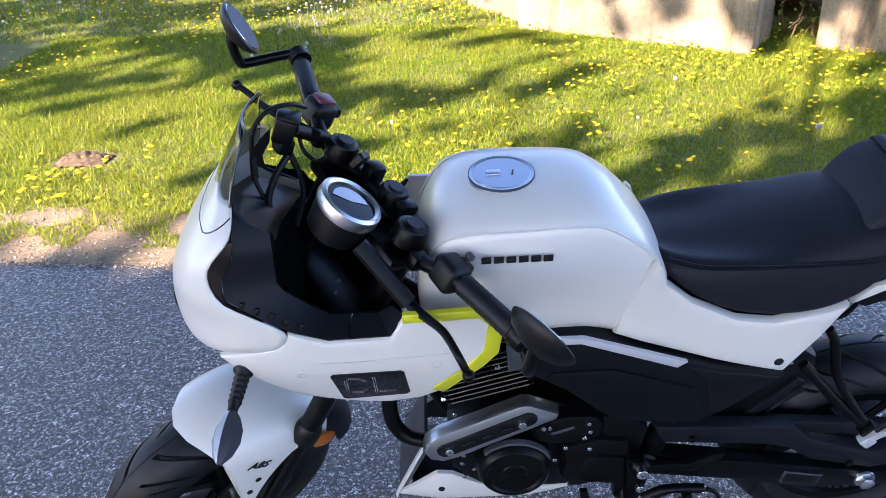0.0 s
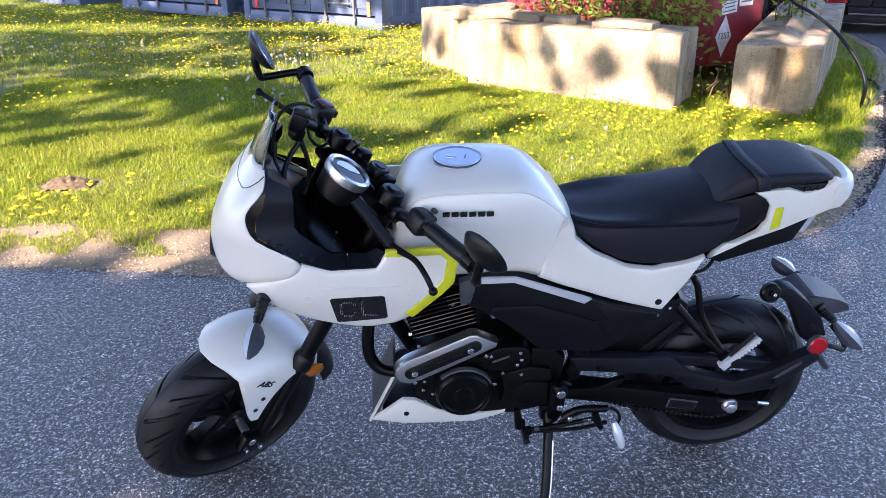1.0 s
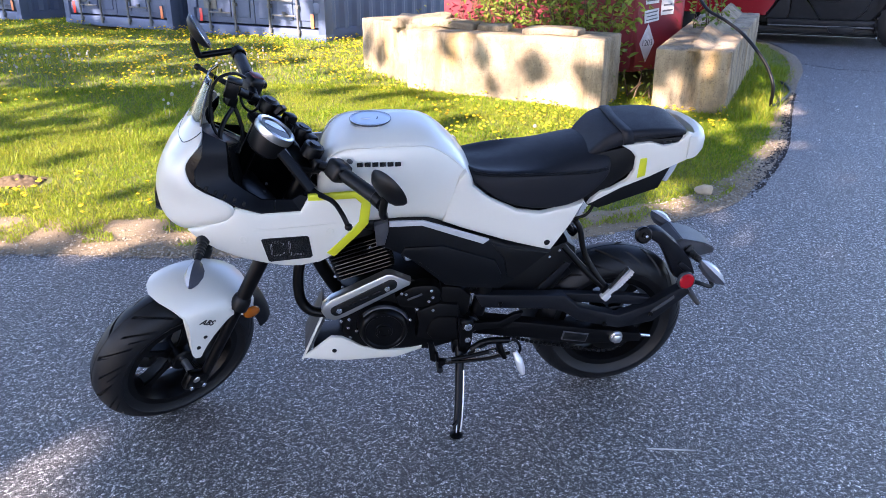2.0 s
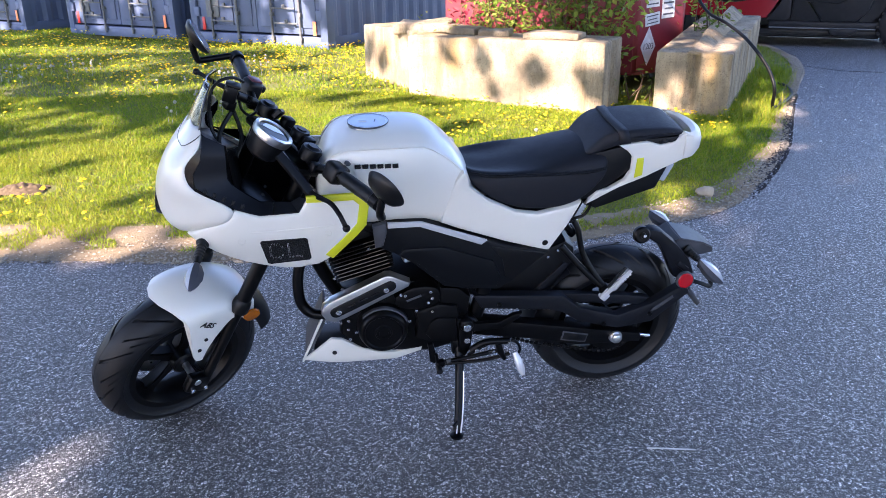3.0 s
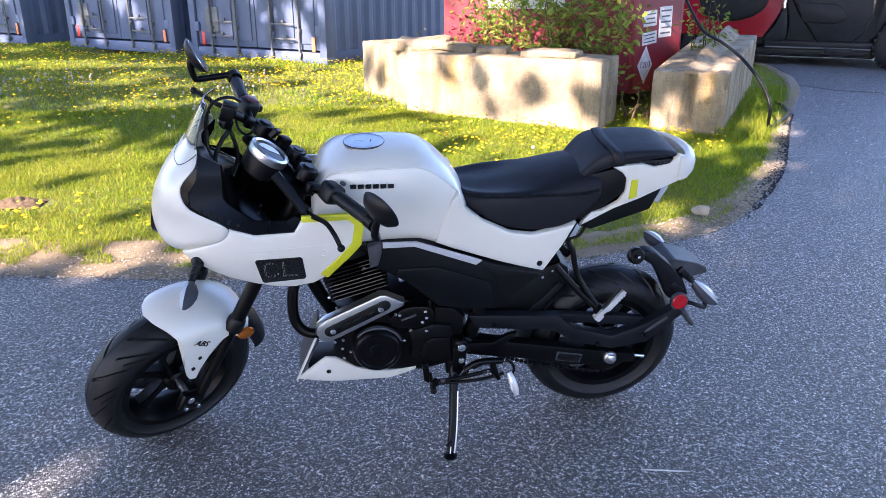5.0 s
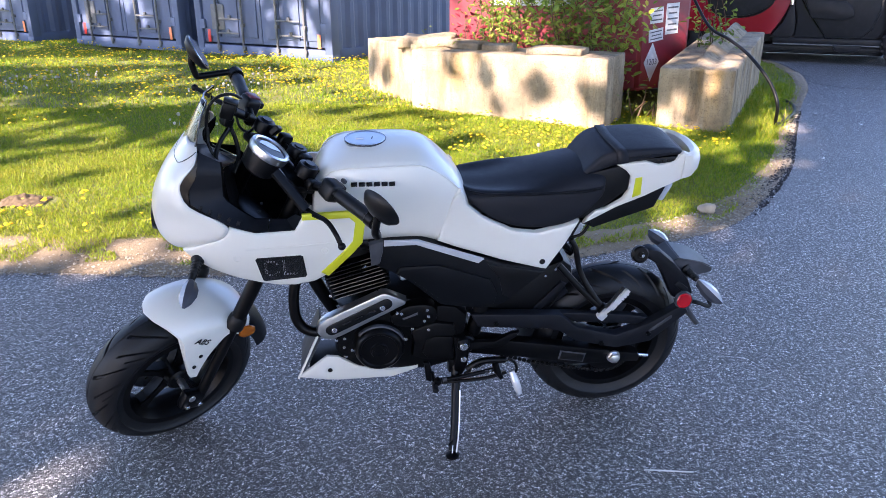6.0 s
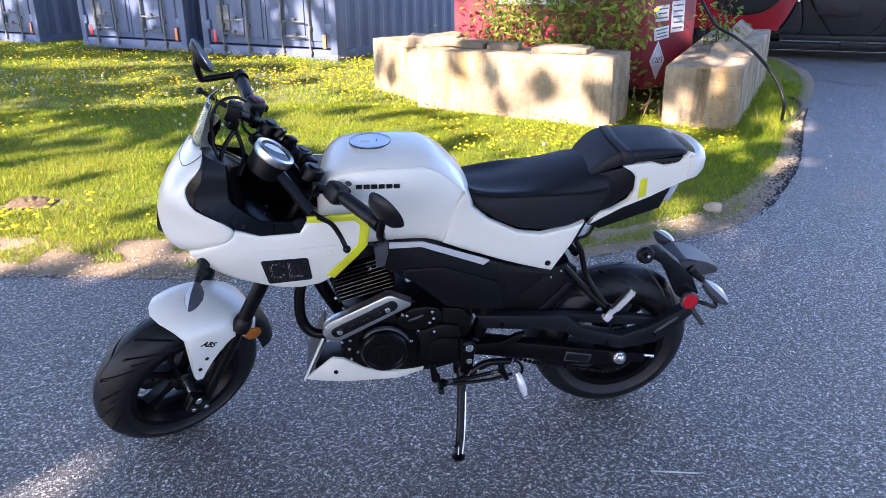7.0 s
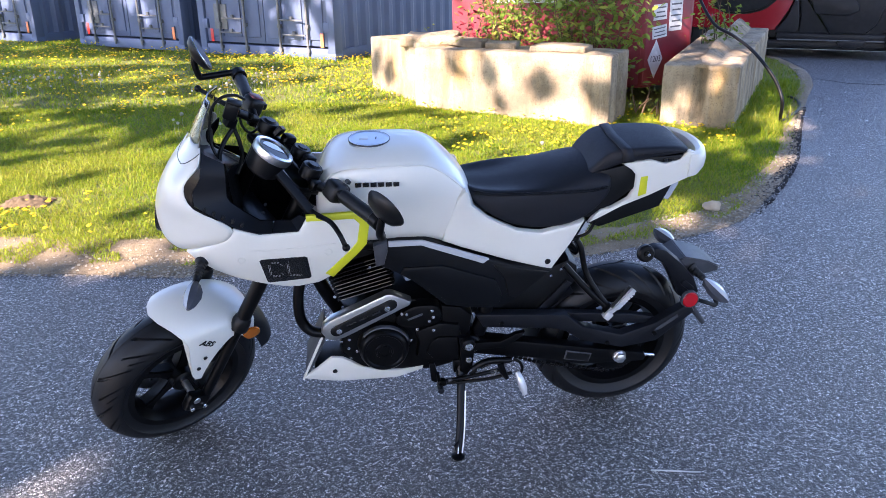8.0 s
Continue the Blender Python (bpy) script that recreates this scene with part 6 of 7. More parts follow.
RIM = [(-0.554, -0.146, 0.9615), (-0.5548, -0.174, 0.940), (-0.559, -0.184, 0.912), (-0.580, -0.188, 0.880), (-0.580, -0.197, 0.849), (-0.527, -0.206, 0.813), (-0.487, -0.2105, 0.791), (-0.434, -0.2105, 0.772), (-0.340, -0.2105, 0.775), (-0.312, -0.204, 0.803)]
LIP = [(-0.505, -0.152, 0.936), (-0.5034, -0.164, 0.912), (-0.5034, -0.165, 0.902), (-0.505, -0.166, 0.880), (-0.506, -0.168, 0.8547), (-0.498, -0.168, 0.8388), (-0.470, -0.167, 0.813), (-0.4347, -0.165, 0.785), (-0.3589, -0.162, 0.780), (-0.336, -0.162, 0.793)]
FOLD = [tuple(a * 0.55 + b * 0.45 + o for a, b, o in zip(p, q, (0, -0.0012, 0.0008))) for p, q in zip(RIM, LIP)]
WELL = [(x + 0.004, y + 0.030, z - 0.115) for x, y, z in LIP]
pans = []
for sd in (1, -1):
    cut = 0 if sd > 0 else 4
    rim, fold, lip, well = ([(x, y * sd, z) for x, y, z in row[cut:]] for row in (RIM, FOLD, LIP, WELL))
    if sd < 0:
        rim = [(x, y, z + 0.007) for x, y, z in rim]
    # The far panel repeats the near one darker, with its shade in the colour.
    pans.append(bpart("cockpit_panel", skin([rim, fold, lip]), M_PANEL if sd > 0 else M_SHADE, "dark matt cockpit trim panel with folded facets", sharp=34))
    bpart("panel_well", skin([lip, well]), M_SHADE, parent=pans[-1])
bpart("panel_joint", tube([(-0.401, -0.2125, 0.772), (-0.400, -0.188, 0.786), (-0.399, -0.165, 0.782)], 0.0011, 6, 3), M_GLOSS, parent=pans[0])
for sd in (1, -1):
    outer = [(-0.5565, -0.1765, 0.939), (-0.580, -0.1805, 0.918), (-0.6005, -0.185, 0.898), (-0.6000, -0.1905, 0.866), (-0.588, -0.2005, 0.841), (-0.529, -0.2085, 0.8085)]
    inner = [(-0.5545, -0.1765, 0.938), (-0.561, -0.1865, 0.911), (-0.581, -0.1905, 0.880), (-0.582, -0.1955, 0.862), (-0.579, -0.2005, 0.848), (-0.527, -0.2085, 0.8125)]
    bpart("marker_lens", skin([[(x, y * sd, z) for x, y, z in row] for row in (outer, inner)], 0.003), M_SMOKE, "dark glossy side lens", nose, sharp=25)
for i in range(5):
    x, z = -0.556 + i * 0.021, 0.838 - i * 0.0105
    bpart("panel_rib", box((0.008, 0.004, 0.012), pose(x, -0.2008 - 0.0012 * i, z, -18, 24, 0), 0.0015), M_COVER, parent=pans[0])
secs = []
for k in range(5):
    t = k / 4
    n = Vector((-0.554, -0.146, 0.9605)).lerp(Vector((-0.503, -0.163, 0.912)), t)
    c = Vector((-0.592, 0, 0.925)).lerp(Vector((-0.520, 0, 0.862)), t)
    f = Vector((-0.588, 0.118, 0.880)).lerp(Vector((-0.5155, 0.172, 0.803)), t)
    secs.append([c.lerp(n, u) for u in (1, 0.75, 0.5, 0.25)] + [c] + [c.lerp(f, u) for u in (0.25, 0.5, 0.75, 1)])
deck = bpart("cockpit_deck", loft(secs, cap=False, closed=False), M_PANEL, "dark cockpit deck ahead of the bars", sharp=60)
_sol = deck.modifiers.new("thick", "SOLIDIFY")
_sol.thickness, _sol.offset = 0.004, 0
wall = [[(x, y, z) for x, y, z in ((-0.503, -0.163, 0.910), (-0.520, 0, 0.860), (-0.5155, 0.172, 0.801))], [(-0.49, -0.14, 0.70), (-0.50, 0, 0.70), (-0.50, 0.15, 0.70)]]
# Wall and tub are near-black in place of the shade inside.
bpart("deck_wall", skin(wall), M_SHADE, parent=deck)
bpart("cockpit_tub", plate([(-0.56, 0.64), (-0.35, 0.64), (-0.33, 0.69), (-0.56, 0.70)], -0.16, 0.32, 0.01), M_SHADE, "inner tub, black for the shade inside")
for p in ((-0.432, -0.10, 0.775), (-0.425, -0.095, 0.795)):
    bolt(p, 0.004, (0.2, -0.8, 0.5), M_SATIN, parent=pans[0])

# -- indicators
def indicator(a, b, long, front, lab):
    """A stalk from a to b with a leaf-shaped lamp that runs on by the vector long; its clear lens faces front."""
    a, b, long, front = Vector(a), Vector(b), Vector(long), Vector(front).normalized()
    rings = [(0.016, 0), (0.018, 0.004)]
    n = 6
    for i in range(n):
        rings += [(0.0135 - 0.0004 * i, 0.010 + (b - a).length * 0.8 * i / n), (0.0115 - 0.0004 * i, 0.013 + (b - a).length * 0.8 * i / n)]
    st = bpart("indicator", lathe(rings + [(0.008, (b - a).length), (0, (b - a).length)], 16, aim(a, b)), M_BLACK, lab)
    L = long.length
    z = long.normalized()
    x = (front - z * front.dot(z)).normalized()
    y = z.cross(x)
    m = Matrix(((x.x, y.x, z.x, b.x), (x.y, y.y, z.y, b.y), (x.z, y.z, z.z, b.z), (0, 0, 0, 1)))
    shape = ((0, 0.007), (0.12, 0.016), (0.35, 0.025), (0.6, 0.026), (0.85, 0.018), (1.0, 0.006))
    body = [[(-r * 0.95, 0, t * L), (-r * 0.55, r * 0.6, t * L), (0.002, r * 0.72, t * L), (0.004, 0, t * L), (0.002, -r * 0.72, t * L), (-r * 0.55, -r * 0.6, t * L)] for t, r in shape]
    bpart("lamp_shell", loft(body, m=m), M_SHELL, parent=st, sharp=25)
    lens = [[(0.0025, r * 0.74, t * L), (r * 0.5, r * 0.6, t * L), (r * 0.75, 0, t * L), (r * 0.5, -r * 0.6, t * L), (0.0025, -r * 0.74, t * L)] for t, r in shape]
    bpart("lens", loft(lens, m=m), M_LENS, "clear lens", st, sharp=30)


M_SHELL = plastic("blue_grey_lamp_shell", (0.040, 0.044, 0.056), 0.35)
for s in (1, -1):
    indicator((-0.585, -0.180 * s, 0.688), (-0.594, -0.252 * s, 0.670), (-0.010, -0.082 * s, -0.026), (-1, 0.05 * s, 0.1), "black stalk turn signal with a clear lens")

# -- engine
eng = bpart("engine", plate([(-0.26, 0.40), (-0.20, 0.46), (-0.06, 0.49), (0.08, 0.44), (0.12, 0.36), (0.10, 0.25), (0.0, 0.225), (-0.2, 0.245), (-0.26, 0.31)], -0.105, 0.21, 0.02), M_ENGINE, "black air-cooled single-cylinder engine")
CYL = pose(-0.172, 0, 0.49, 0, -16, 0)
bpart("cylinder", box((0.13, 0.13, 0.16), CYL @ pose(0, 0, 0.07), 0.02), M_ENGINE, parent=eng)
for i in range(9):
    fin = bpart("cooling_fin", box((0.168, 0.19, 0.0035), CYL @ pose(0.0, 0, 0.020 + i * 0.0118), 0.0012, 1), M_ENGINE, parent=eng)
    # Upper fins get short bright edges, putting the shade there into the shape.
    wide = 0.150 if i < 5 else 0.05
    bpart("fin_edge", box((wide, 0.0015, 0.0015), CYL @ pose(0.0 if i < 5 else 0.05, -0.0953, 0.0212 + i * 0.0118)), M_FIN, "bare machined fin edge", fin)
bpart("cylinder_head", box((0.16, 0.15, 0.08), CYL @ pose(0.0, 0, 0.175), 0.02), M_ENGINE, parent=eng)
bpart("head_cover", box((0.12, 0.13, 0.05), CYL @ pose(0.0, 0, 0.235), 0.018), M_ENGINE, parent=eng)
sm = axle_pose((-0.135, 0, 0.341))
st = bpart("stator_cover", lathe([(0, -0.150), (0.024, -0.150), (0.026, -0.147), (0.052, -0.147), (0.055, -0.151), (0.062, -0.151), (0.067, -0.146), (0.071, -0.135), (0.076, -0.10)], 48, sm), M_SATIN, "round black engine cover", eng)
bpart("cover_cap", lathe([(0.013, -0.150), (0.014, -0.1525), (0.020, -0.1525), (0.021, -0.149)], 28, sm), M_SATIN, parent=st)
bpart("cover_band", lathe([(0.0715, -0.138), (0.0755, -0.136), (0.0765, -0.126), (0.073, -0.124)], 48, sm, a0=-140, a1=-20, closed=True), M_GREY, parent=st)
bpart("gearbox_cover", plate([(-0.045, 0.395), (-0.02, 0.405), (0.025, 0.420), (0.080, 0.410), (0.090, 0.36), (0.088, 0.276), (-0.010, 0.290), (-0.042, 0.305), (-0.036, 0.355)], -0.140, 0.05, 0.012), M_ENGINE, "", eng)
bpart("gearbox_face", plate([(0.000, 0.362), (0.020, 0.376), (0.076, 0.372), (0.080, 0.292), (0.002, 0.302), (-0.014, 0.325)], -0.147, 0.012, 0.007), M_ENGINE, parent=eng)
bpart("sprocket_cover", plate([(0.030, 0.470), (0.085, 0.462), (0.118, 0.430), (0.112, 0.370), (0.085, 0.350), (0.03, 0.40)], -0.128, 0.04, 0.008), M_ENGINE, parent=eng)
up = bpart("upper_cover", plate([(-0.10, 0.445), (-0.05, 0.475), (0.02, 0.47), (0.03, 0.42), (-0.02, 0.40), (-0.09, 0.41)], -0.132, 0.04, 0.01, 3), M_ENGINE, "", eng)
bpart("cover_mark", box((0.045, 0.002, 0.006), pose(-0.045, -0.1325, 0.442, 0, -22, 0)), M_GREY, parent=up)
for p in ((-0.291, -0.12, 0.483), (-0.166, -0.12, 0.606), (-0.232, -0.12, 0.372), (-0.212, -0.12, 0.33), (-0.231, -0.12, 0.308), (-0.006, -0.142, 0.432), (0.006, -0.142, 0.401), (-0.059, -0.142, 0.373), (-0.083, -0.142, 0.463), (-0.245, -0.108, 0.475), (-0.255, -0.11, 0.36), (-0.235, -0.11, 0.335), (-0.070, -0.134, 0.455), (0.002, -0.134, 0.462), (0.006, -0.134, 0.44), (-0.04, -0.142, 0.407), (-0.265, -0.09, 0.50), (-0.20, -0.108, 0.42), (-0.17, -0.108, 0.43), (-0.155, -0.108, 0.445)):
    bolt(p, 0.0045, parent=eng)
bpart("intake", tube([(-0.09, -0.02, 0.60), (-0.04, -0.03, 0.575), (0.02, -0.03, 0.57)], 0.028, 14, 5), M_HOSE, parent=eng)
bpart("carb_body", box((0.05, 0.09, 0.035), pose(-0.055, -0.055, 0.56, 0, -10, 10), 0.008), M_ALU, "bright cast throttle body", eng)
ex = bpart("exhaust", tube([(-0.24, -0.02, 0.575), (-0.315, -0.04, 0.575), (-0.358, -0.055, 0.53), (-0.370, -0.06, 0.46), (-0.362, -0.065, 0.40), (-0.325, -0.075, 0.372), (-0.25, -0.085, 0.385), (-0.12, -0.09, 0.46), (0.0, -0.05, 0.44)], 0.0155, 16, 7), M_SATIN, "matt black exhaust pipe")
sh = bpart("heat_shield", plate([(-0.308, 0.418), (-0.303, 0.438), (-0.279, 0.460), (-0.126, 0.532), (-0.110, 0.532), (-0.056, 0.505), (-0.060, 0.492), (-0.240, 0.399), (-0.270, 0.388), (-0.295, 0.395)], -0.150, 0.03, 0.008), M_SHIELD, "brushed silver heat shield", ex)
bpart("shield_inset", plate([(x + 0.0165 * math.cos(radians(a)), z + 0.0165 * math.sin(radians(a))) for x, z, a0 in ((-0.266, 0.4235, 115), (-0.112, 0.500, -65)) for a in range(a0, a0 + 181, 30)], -0.1535, 0.01, 0.003), M_BLACK, parent=sh)
for i in range(3):
    bpart("shield_slot", box((0.026, 0.003, 0.006), pose(-0.222 + i * 0.034, -0.1540, 0.447 + i * 0.0155, 0, -25, 0), 0.001), M_GLOSS, parent=sh)
bolt((-0.258, -0.153, 0.428), 0.008, parent=sh)
bolt((-0.124, -0.153, 0.492), 0.008, parent=sh)

# -- belly pan
pan = bpart("belly_pan", plate([(-0.374, 0.219), (-0.300, 0.290), (-0.286, 0.302), (-0.255, 0.298), (-0.20, 0.262), (-0.150, 0.242), (-0.10, 0.236), (-0.05, 0.243), (-0.020, 0.250), (-0.022, 0.236), (-0.098, 0.206), (-0.25, 0.207)], -0.108, 0.010, 0.003, warp=lambda x, z: 0.15 * max(0, -0.29 - x) + 0.2 * max(0, 0.25 - z), cuts=0.03), M_WHITE, "glossy white belly pan")
right_pan = mirrored(lambda: plate([(-0.36, 0.245), (-0.300, 0.290), (-0.286, 0.302), (-0.255, 0.298), (-0.20, 0.272), (-0.06, 0.255), (-0.098, 0.236), (-0.25, 0.236)], -0.105, 0.010, 0.003))
bpart("pan_side", right_pan[1], M_GREY, "dark grey inner side of the pan", pan)
bpart("pan_floor", box((0.24, 0.17, 0.006), pose(-0.22, 0.01, 0.226, -8, 0, 0), 0.002), M_BLACK, parent=pan)
fr = plate([(-0.368, 0.219), (-0.362, 0.214), (-0.302, 0.345), (-0.308, 0.350)], -0.086, 0.172, 0.001)
bpart("pan_shield", fr, M_GREY, "dark grey front shield", pan)
bpart("pan_edge", plate([(-0.376, 0.216), (-0.371, 0.214), (-0.306, 0.362), (-0.311, 0.366)], -0.092, 0.010, 0.001), M_WHITE, parent=pan)
bpart("pan_hole", rod((-0.279, -0.106, 0.253), (-0.279, -0.1095, 0.253), 0.007, seg=14), M_GLOSS, parent=pan)

# -- frame, swingarm, chain
bpart("frame", tube([(-0.36, -0.05, 0.76), (-0.20, -0.09, 0.68), (0.0, -0.10, 0.63), (0.16, -0.10, 0.52), (0.13, -0.10, 0.30)], 0.022, 10, 6), M_SATIN, "black tubular frame")
bpart("frame", tube([(-0.36, 0.05, 0.76), (-0.20, 0.09, 0.68), (0.0, 0.10, 0.63), (0.16, 0.10, 0.52), (0.13, 0.10, 0.30)], 0.022, 10, 6), M_SATIN, "black tubular frame")
bpart("down_tube", tube([(-0.37, 0, 0.70), (-0.31, 0, 0.50), (-0.24, 0, 0.36)], 0.02, 10, 5), M_SATIN)
bpart("airbox", box((0.26, 0.18, 0.16), pose(0.10, 0, 0.58), 0.03), M_BLACK)
bpart("battery_tray", box((0.22, 0.16, 0.14), pose(0.31, 0, 0.66, 0, -12, 0), 0.03), M_BLACK)
sw = both("swingarm", lambda: plate([(0.10, 0.36), (0.291, 0.323), (0.652, 0.254), (0.660, 0.240), (0.655, 0.222), (0.458, 0.226), (0.313, 0.262), (0.10, 0.30)], -0.130, 0.035, 0.008), M_SATIN, "black steel swingarm")
bpart("swingarm_pivot", rod((0.115, -0.14, 0.335), (0.115, 0.14, 0.335), 0.03), M_SATIN)
bpart("arm_plate", plate([(0.405, 0.285), (0.485, 0.268), (0.478, 0.238), (0.400, 0.254)], -0.1325, 0.004, 0.001), M_GREY, parent=sw[0])
bpart("arm_plate_face", plate([(0.409, 0.281), (0.481, 0.265), (0.475, 0.241), (0.404, 0.257)], -0.1335, 0.004, 0.0005), M_BLACK, parent=sw[0])
guard = bpart("chain_guard", plate([(0.126, 0.433), (0.397, 0.411), (0.446, 0.366), (0.572, 0.326), (0.674, 0.362), (0.770, 0.424), (0.790, 0.392), (0.684, 0.294), (0.578, 0.277), (0.449, 0.313), (0.400, 0.350), (0.358, 0.364), (0.152, 0.385)], -0.128, 0.03, 0.008), M_PANEL, "matt black chain guard arm")
bpart("guard_upper", plate([(0.36, 0.412), (0.60, 0.386), (0.672, 0.372), (0.650, 0.348), (0.60, 0.352), (0.44, 0.372)], -0.110, 0.02, 0.005), M_PANEL, parent=guard)
bpart("guard_slot", plate([(0.668, 0.330), (0.690, 0.338), (0.740, 0.378), (0.735, 0.388), (0.680, 0.345)], -0.1295, 0.004, 0.001), M_GREY, parent=guard)
for x, z in ((0.205, 0.398), (0.530, 0.302), (0.672, 0.327)):
    bolt((x, -0.129, z), 0.007, mat=M_SATIN, parent=guard)
ax = bpart("axle_nut", lathe([(0, 0.018), (0.009, 0.018), (0.016, 0.014), (0.017, 0), (0, 0)], 6, aim((0.573, -0.132, 0.250), (0.573, -1, 0.250))), M_ALU, "bright axle nut")
bpart("axle_washer", lathe([(0, 0.005), (0.02, 0.005), (0.021, 0.0), (0, 0)], 28, aim((0.573, -0.130, 0.250), (0.573, -1, 0.250))), M_ALU, parent=ax)
bpart("chain_adjuster", rod((0.652, -0.115, 0.240), (0.690, -0.115, 0.233), 0.006), M_CHROME, "bright adjuster bolt")
link = box((0.0135, 0.010, 0.011), None, 0.003, 1)
link = finish(link)
link.materials.append(M_SATIN)
chain = bpart("chain", rod((0.10, -0.09, 0.335), (0.10, -0.08, 0.335), 0.035, seg=20), M_SATIN, "black drive chain round the sprockets")
path = [Vector((0.10, -0.085, 0.335 + 0.035)), Vector((0.560, -0.085, 0.243 + 0.080))]
path += [Vector((0.565 + 0.080 * math.sin(a), -0.085, 0.243 + 0.080 * math.cos(a))) for a in [radians(v) for v in range(10, 180, 17)]]
path += [Vector((0.55, -0.085, 0.163)), Vector((0.33, -0.085, 0.215)), Vector((0.10, -0.085, 0.30))]
for p, q in zip(path, path[1:]):
    k = max(1, round((q - p).length / 0.0155))
    for i in range(k):
        c = p.lerp(q, (i + 0.5) / k)
        o = new("chain_link", link)
        o.parent = chain
        o.matrix_local = Matrix.Translation(c) @ Matrix.Rotation(-math.atan2(q.z - p.z, q.x - p.x), 4, "Y")
hug = lathe([(0.258, -0.078), (0.268, -0.06), (0.272, 0), (0.268, 0.06), (0.258, 0.078), (0.254, 0.076), (0.264, 0.058), (0.268, 0), (0.264, -0.058), (0.254, -0.076)], 26, RW, a0=-178, a1=-126, closed=True)
hugger = bpart("rear_hugger", hug, M_PANEL, "matt black inner rear fender")
bpart("hugger_body", plate([(0.351, 0.547), (0.404, 0.567), (0.430, 0.546), (0.437, 0.504), (0.379, 0.413), (0.313, 0.378), (0.190, 0.380), (0.190, 0.47), (0.256, 0.49)], -0.078, 0.150, 0.012), M_BLACK, parent=hugger)
bpart("hugger_brace", plate([(0.310, 0.400), (0.400, 0.500), (0.416, 0.490), (0.340, 0.400)], -0.086, 0.012, 0.004), M_PANEL, parent=hugger)
for x, z in ((0.380, 0.540), (0.352, 0.520)):
    bolt((x, -0.080, z), 0.004, parent=hugger)
bpart("shock", tube([(0.20, 0, 0.42), (0.26, 0, 0.52), (0.32, 0, 0.62)], 0.035, 14, 3), M_SATIN)
bpart("reservoir", rod((0.405, -0.06, 0.655), (0.43, -0.06, 0.70), 0.012), M_ALU, "ribbed bright bracket under the tail")
bpart("tail_hook", tube([(0.41, -0.08, 0.64), (0.445, -0.085, 0.655), (0.462, -0.085, 0.69), (0.45, -0.085, 0.705)], 0.0045, 8, 5), M_SATIN)

# -- number-plate bracket, reflector, rear signals
br = bpart("plate_bracket", plate([(0.640, 0.566), (0.648, 0.584), (0.664, 0.588), (0.692, 0.580), (0.745, 0.535), (0.795, 0.478), (0.818, 0.430), (0.790, 0.395), (0.752, 0.420), (0.715, 0.492), (0.688, 0.535)], -0.080, 0.036, 0.010), M_PANEL, "black number-plate bracket")
bpart("bracket_cross", box((0.05, 0.16, 0.02), pose(0.775, -0.005, 0.455, 0, 40, 0), 0.006), M_PANEL, parent=br)
hd = loft([[(0.728, y, 0.520), (0.765, y * 1.1, 0.540), (0.838, y * 1.0, 0.520), (0.884, y * 0.7, 0.492), (0.888, y * 0.7, 0.474), (0.800, y * 1.1, 0.470), (0.740, y, 0.500)] for y in (-0.052, -0.02, 0.02, 0.052)])
bmesh.ops.bevel(hd, geom=hd.edges[:], offset=0.003, segments=2, affect="EDGES")
bpart("plate_holder", hd, M_GREY, "grey plate lamp housing", br, sharp=30)
bpart("rubber_stop", lathe([(0, 0.012), (0.008, 0.012), (0.009, 0.006), (0.020, 0.006), (0.025, 0.002), (0.026, -0.008), (0, -0.008)], 28, aim((0.626, -0.090, 0.580), (0.66, -1, 0.86))), M_SATIN, parent=br)
bolt((0.628, -0.103, 0.584), 0.005, parent=br)
bpart("plate_frame", tube([(0.800, -0.075, 0.405), (0.84, -0.078, 0.392), (0.884, -0.07, 0.372), (0.878, -0.06, 0.398), (0.842, -0.05, 0.44)], 0.007, 8, 5, flat=0.5), M_SATIN, parent=br)
bpart("lower_strut", rod((0.815, -0.06, 0.36), (0.860, -0.06, 0.302), 0.0105, 0.008), M_GREY, parent=br)
rm = aim((0.770, -0.118, 0.432), (0.80, -1.0, 0.55)) @ Matrix.Diagonal((0.95, 0.95, 1, 1))
rf = bpart("red_reflector", lathe([(0, 0.010), (0.022, 0.009), (0.0255, 0.006), (0.026, 0), (0, 0)], 32, rm), M_RED, "round red reflector")
bpart("reflector_rim", lathe([(0.0255, 0.007), (0.028, 0.006), (0.029, -0.004), (0.0255, -0.004)], 32, rm, closed=True), M_GREY, parent=rf)
indicator((0.790, -0.050, 0.500), (0.818, -0.092, 0.482), (0.076, -0.026, -0.070), (0.8, 0.1, 0.75), "grey stalk turn signal with a clear lens")
indicator((0.795, 0.050, 0.510), (0.790, 0.085, 0.512), (-0.048, 0.050, 0.022), (0.6, 0.2, 0.7), "grey stalk turn signal with a clear lens")

